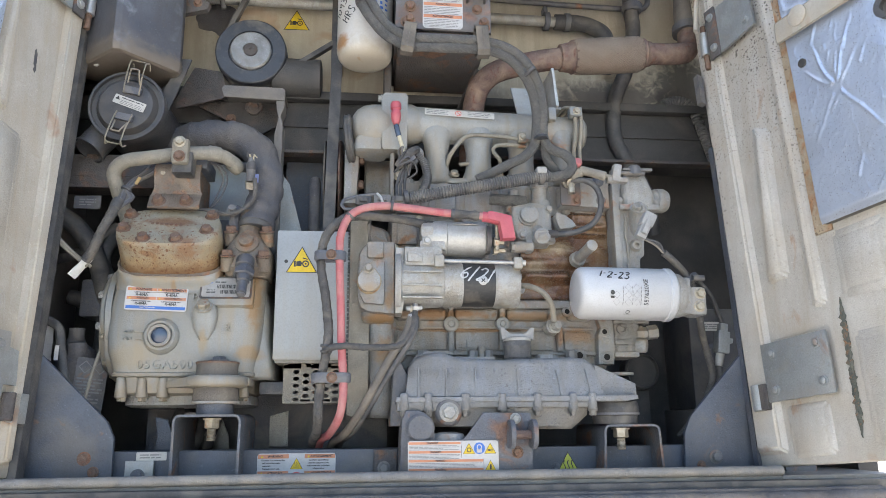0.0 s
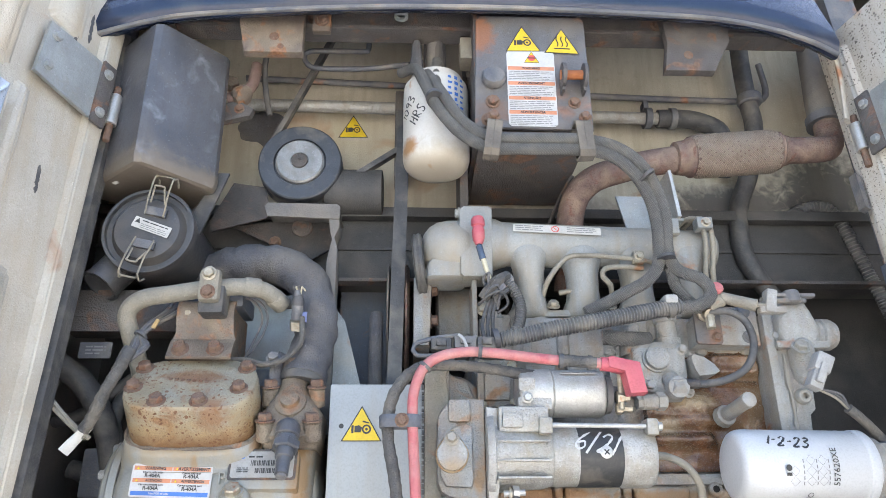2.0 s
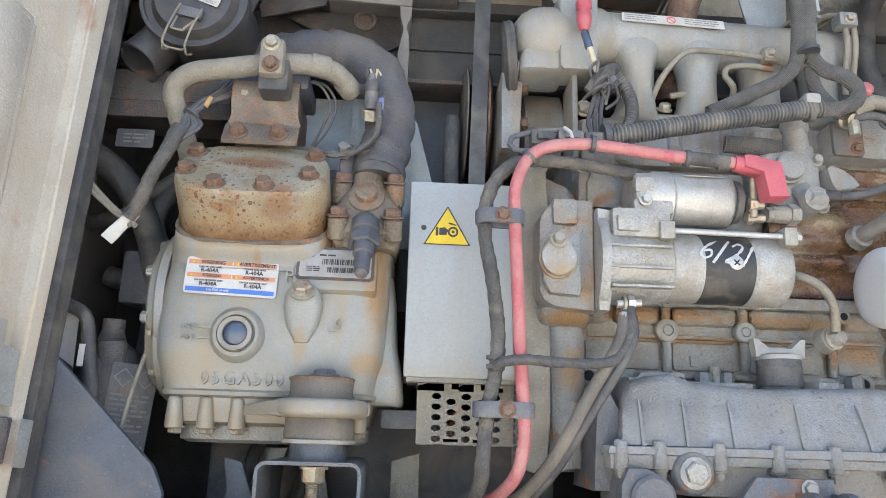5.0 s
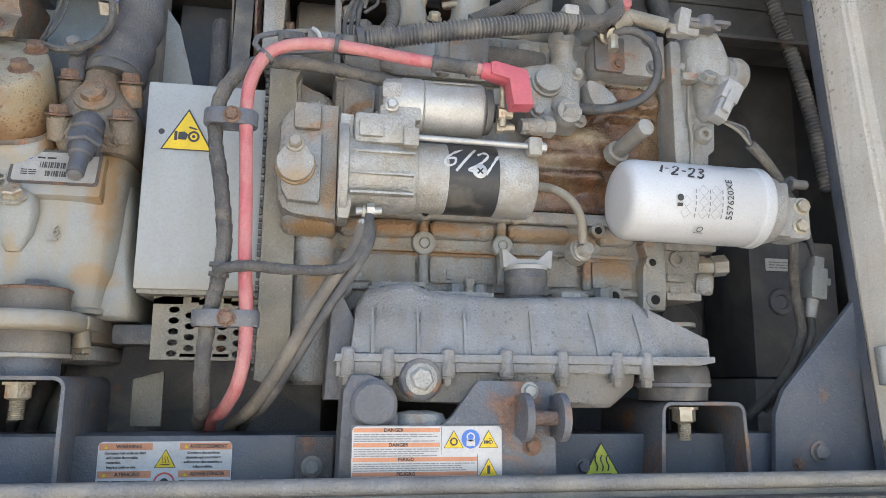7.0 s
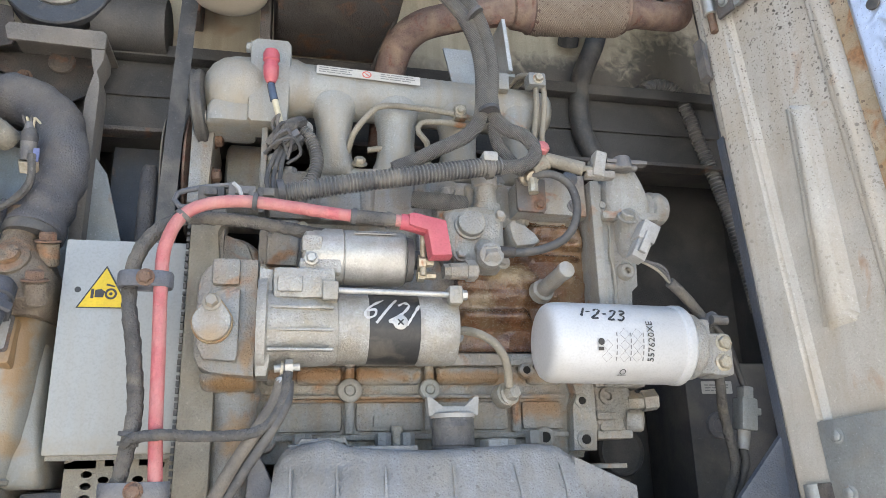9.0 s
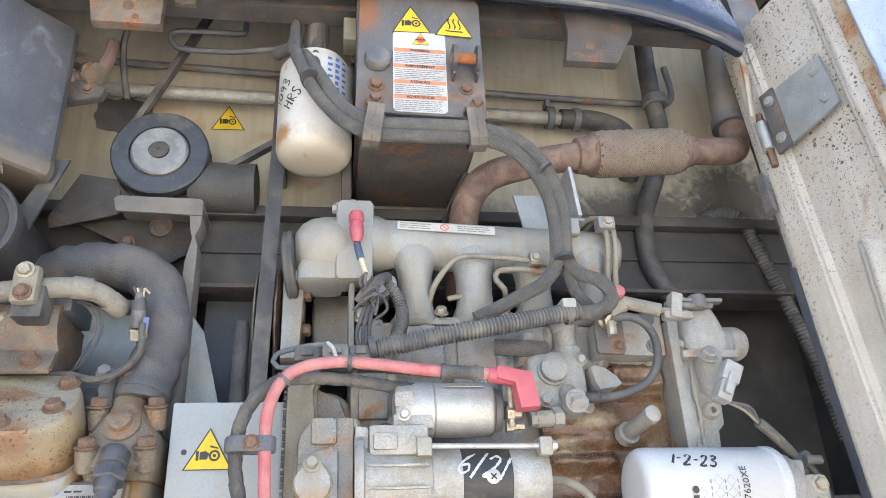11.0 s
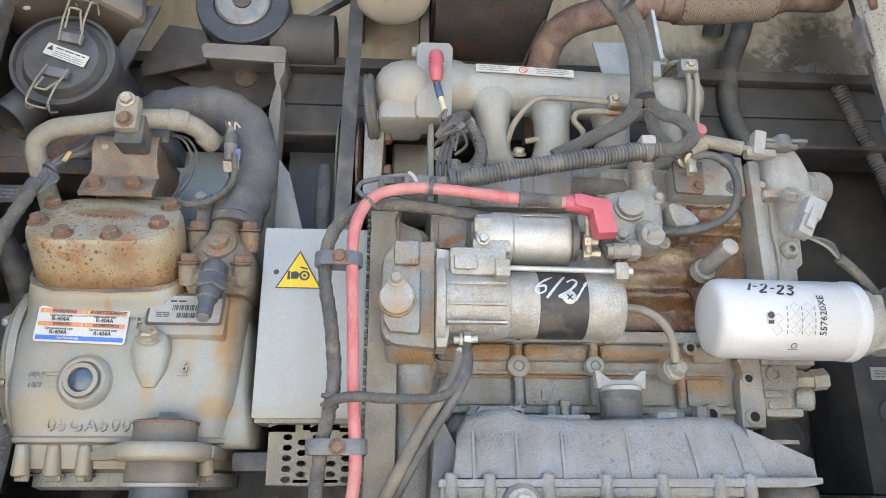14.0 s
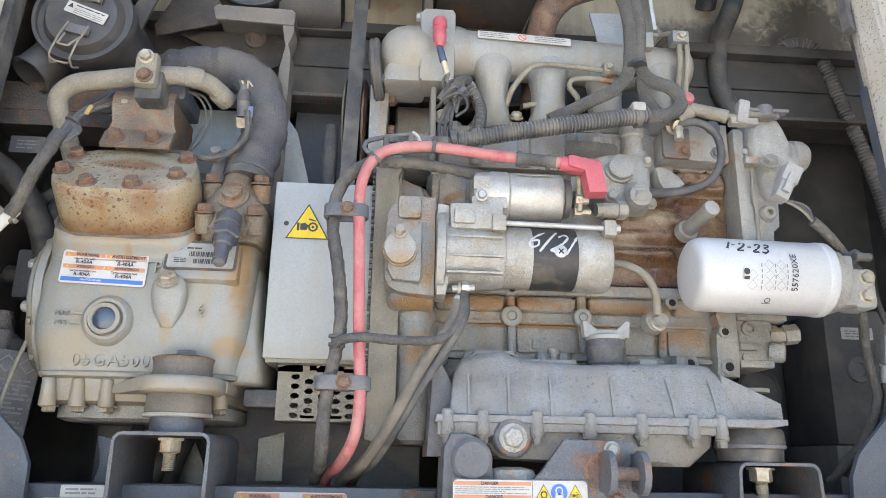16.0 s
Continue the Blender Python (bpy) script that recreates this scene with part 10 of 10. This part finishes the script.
for k, pts in enumerate(([(-0.60, 1.50, 2.14), (-0.54, 1.52, 2.10), (-0.50, 1.55, 2.02), (-0.49, 1.58, 1.90), (-0.52, 1.60, 1.75)], [(-0.42, 1.62, 2.15), (-0.47, 1.58, 2.12), (-0.50, 1.56, 2.05), (-0.47, 1.56, 1.98)], [(-0.60, 1.58, 2.05), (-0.55, 1.56, 2.06), (-0.48, 1.57, 2.12)], [(-0.58, 1.62, 1.98), (-0.50, 1.62, 1.96), (-0.42, 1.63, 1.98)])):
    bm = B()
    tube(bm, pts, (0.019, 0.013, 0.010, 0.016)[k], 14, 0.01)
    part("hose", bm, RUBBER, t)
t = thing("corner_box", (-0.5, 1.6, 1.95), "dark grey plastic junction box in the corner", "box")
part("box", made(box, -0.535, -0.455, 1.55, 1.62, 1.93, 2.005, 0.006), STEEL, t)

# ---- right corner: battery, conduit and hoses ----
t = thing("battery", (0.80, 1.62, 1.74), "black battery with a white printed label in the dark corner", "battery")
part("case", made(box, 0.745, 0.90, 1.61, 1.755, 1.745, 1.965, 0.006), BLACK, t)
lb = Label(facing(0.80, 1.6095, 1.925), 0.055, 0.020, (PALE, GREYINK))
lb.bars(-0.022, 0.022, -0.007, 0.006, 3, 1, 90)
lb.done("label", t, "white printed label")
part("tray", made(box, 0.735, 0.91, 1.60, 1.76, 1.582, 1.744, 0.004), DARK, t)
part("vent", made(lathe, (0.795, 1.61, 1.865), (0, -1, 0), [(0, 0.022), (0.004, 0.020), (0.005, 0.012), (0.002, 0.010)], 22), STEEL, t)
t = thing("corrugated_conduit", (0.80, 1.62, 2.4), "dusty black corrugated conduit hanging from the bulkhead", "conduit")
bm = B()
tube(bm, [(0.724, 1.60, 2.448), (0.735, 1.60, 2.456), (0.752, 1.60, 2.461), (0.770, 1.60, 2.460), (0.785, 1.60, 2.452), (0.797, 1.60, 2.434), (0.808, 1.60, 2.405), (0.818, 1.60, 2.368), (0.830, 1.60, 2.327), (0.846, 1.60, 2.275), (0.87, 1.60, 2.18), (0.89, 1.60, 2.05)], 0.0125, 16, rings=0.0065)
part("conduit", bm, CORR, t)
bm = B()
rod(bm, (0.712, 1.63, 2.442), (0.738, 1.60, 2.457), 0.017, 0.016, 18, 0.003)
part("boot", bm, RUBBER, t)
t = thing("starter_relay", (0.62, 1.52, 1.80), "dark round relay in the corner behind the mount", "relay")
part("can", made(lathe, (0.65, 1.70, 1.83), (0.1, -1, 0), [(0, 0.042), (0.03, 0.042), (0.034, 0.038), (0.030, 0.034), (0.030, 0.01)], 28), PIT, t)
part("foot", made(box, 0.63, 0.67, 1.68, 1.76, 1.582, 1.795, 0.003), PIT, t)
t = thing("low_brackets", (0.0, 1.5, 1.6), "dark blue-grey cross plates behind the rail", "bracket")
part("plate", made(prism, [(-0.37, 1.60), (-0.345, 1.70), (-0.352, 1.735), (-0.33, 1.73), (-0.315, 1.69), (-0.305, 1.60)], 1.47, 1.475, 0.001), NAVY, t)
part("plate", made(prism, [(-0.335, 1.60), (-0.225, 1.60), (-0.235, 1.70), (-0.255, 1.745), (-0.325, 1.745)], 1.56, 1.565, 0.001), HINGE, t, "dull grey sheet")
part("plate", made(prism, [(-0.15, 1.68), (-0.115, 1.68), (-0.115, 1.745), (-0.15, 1.735)], 1.50, 1.505, 0.001), TAN, t)

t = thing("under_hose", (-0.30, 1.53, 1.6), "dark hoses rising under the compressor", "hose")
for x0, x1, r in ((-0.305, -0.285, 0.014), (-0.270, -0.262, 0.011), (-0.355, -0.338, 0.009)):
    bm = B()
    tube(bm, [(x0, 1.54, 1.582), (x0 - 0.004, 1.53, 1.64), (x1, 1.52, 1.70), (x1 + 0.012, 1.55, 1.75)], r, 12, 0.012)
    part("hose", bm, RUBBER, t)
t = thing("rear_baffle", (-0.12, 1.59, 1.58), "dusty slate-grey sheet baffle behind the rail under the machinery", "panel")
part("sheet", made(box, -0.40, 0.075, 1.600, 1.604, 1.58, 1.80, 0.0), STEEL, t)
part("flange", made(box, -0.40, 0.075, 1.575, 1.600, 1.580, 1.586, 0.002), NAVY, t)
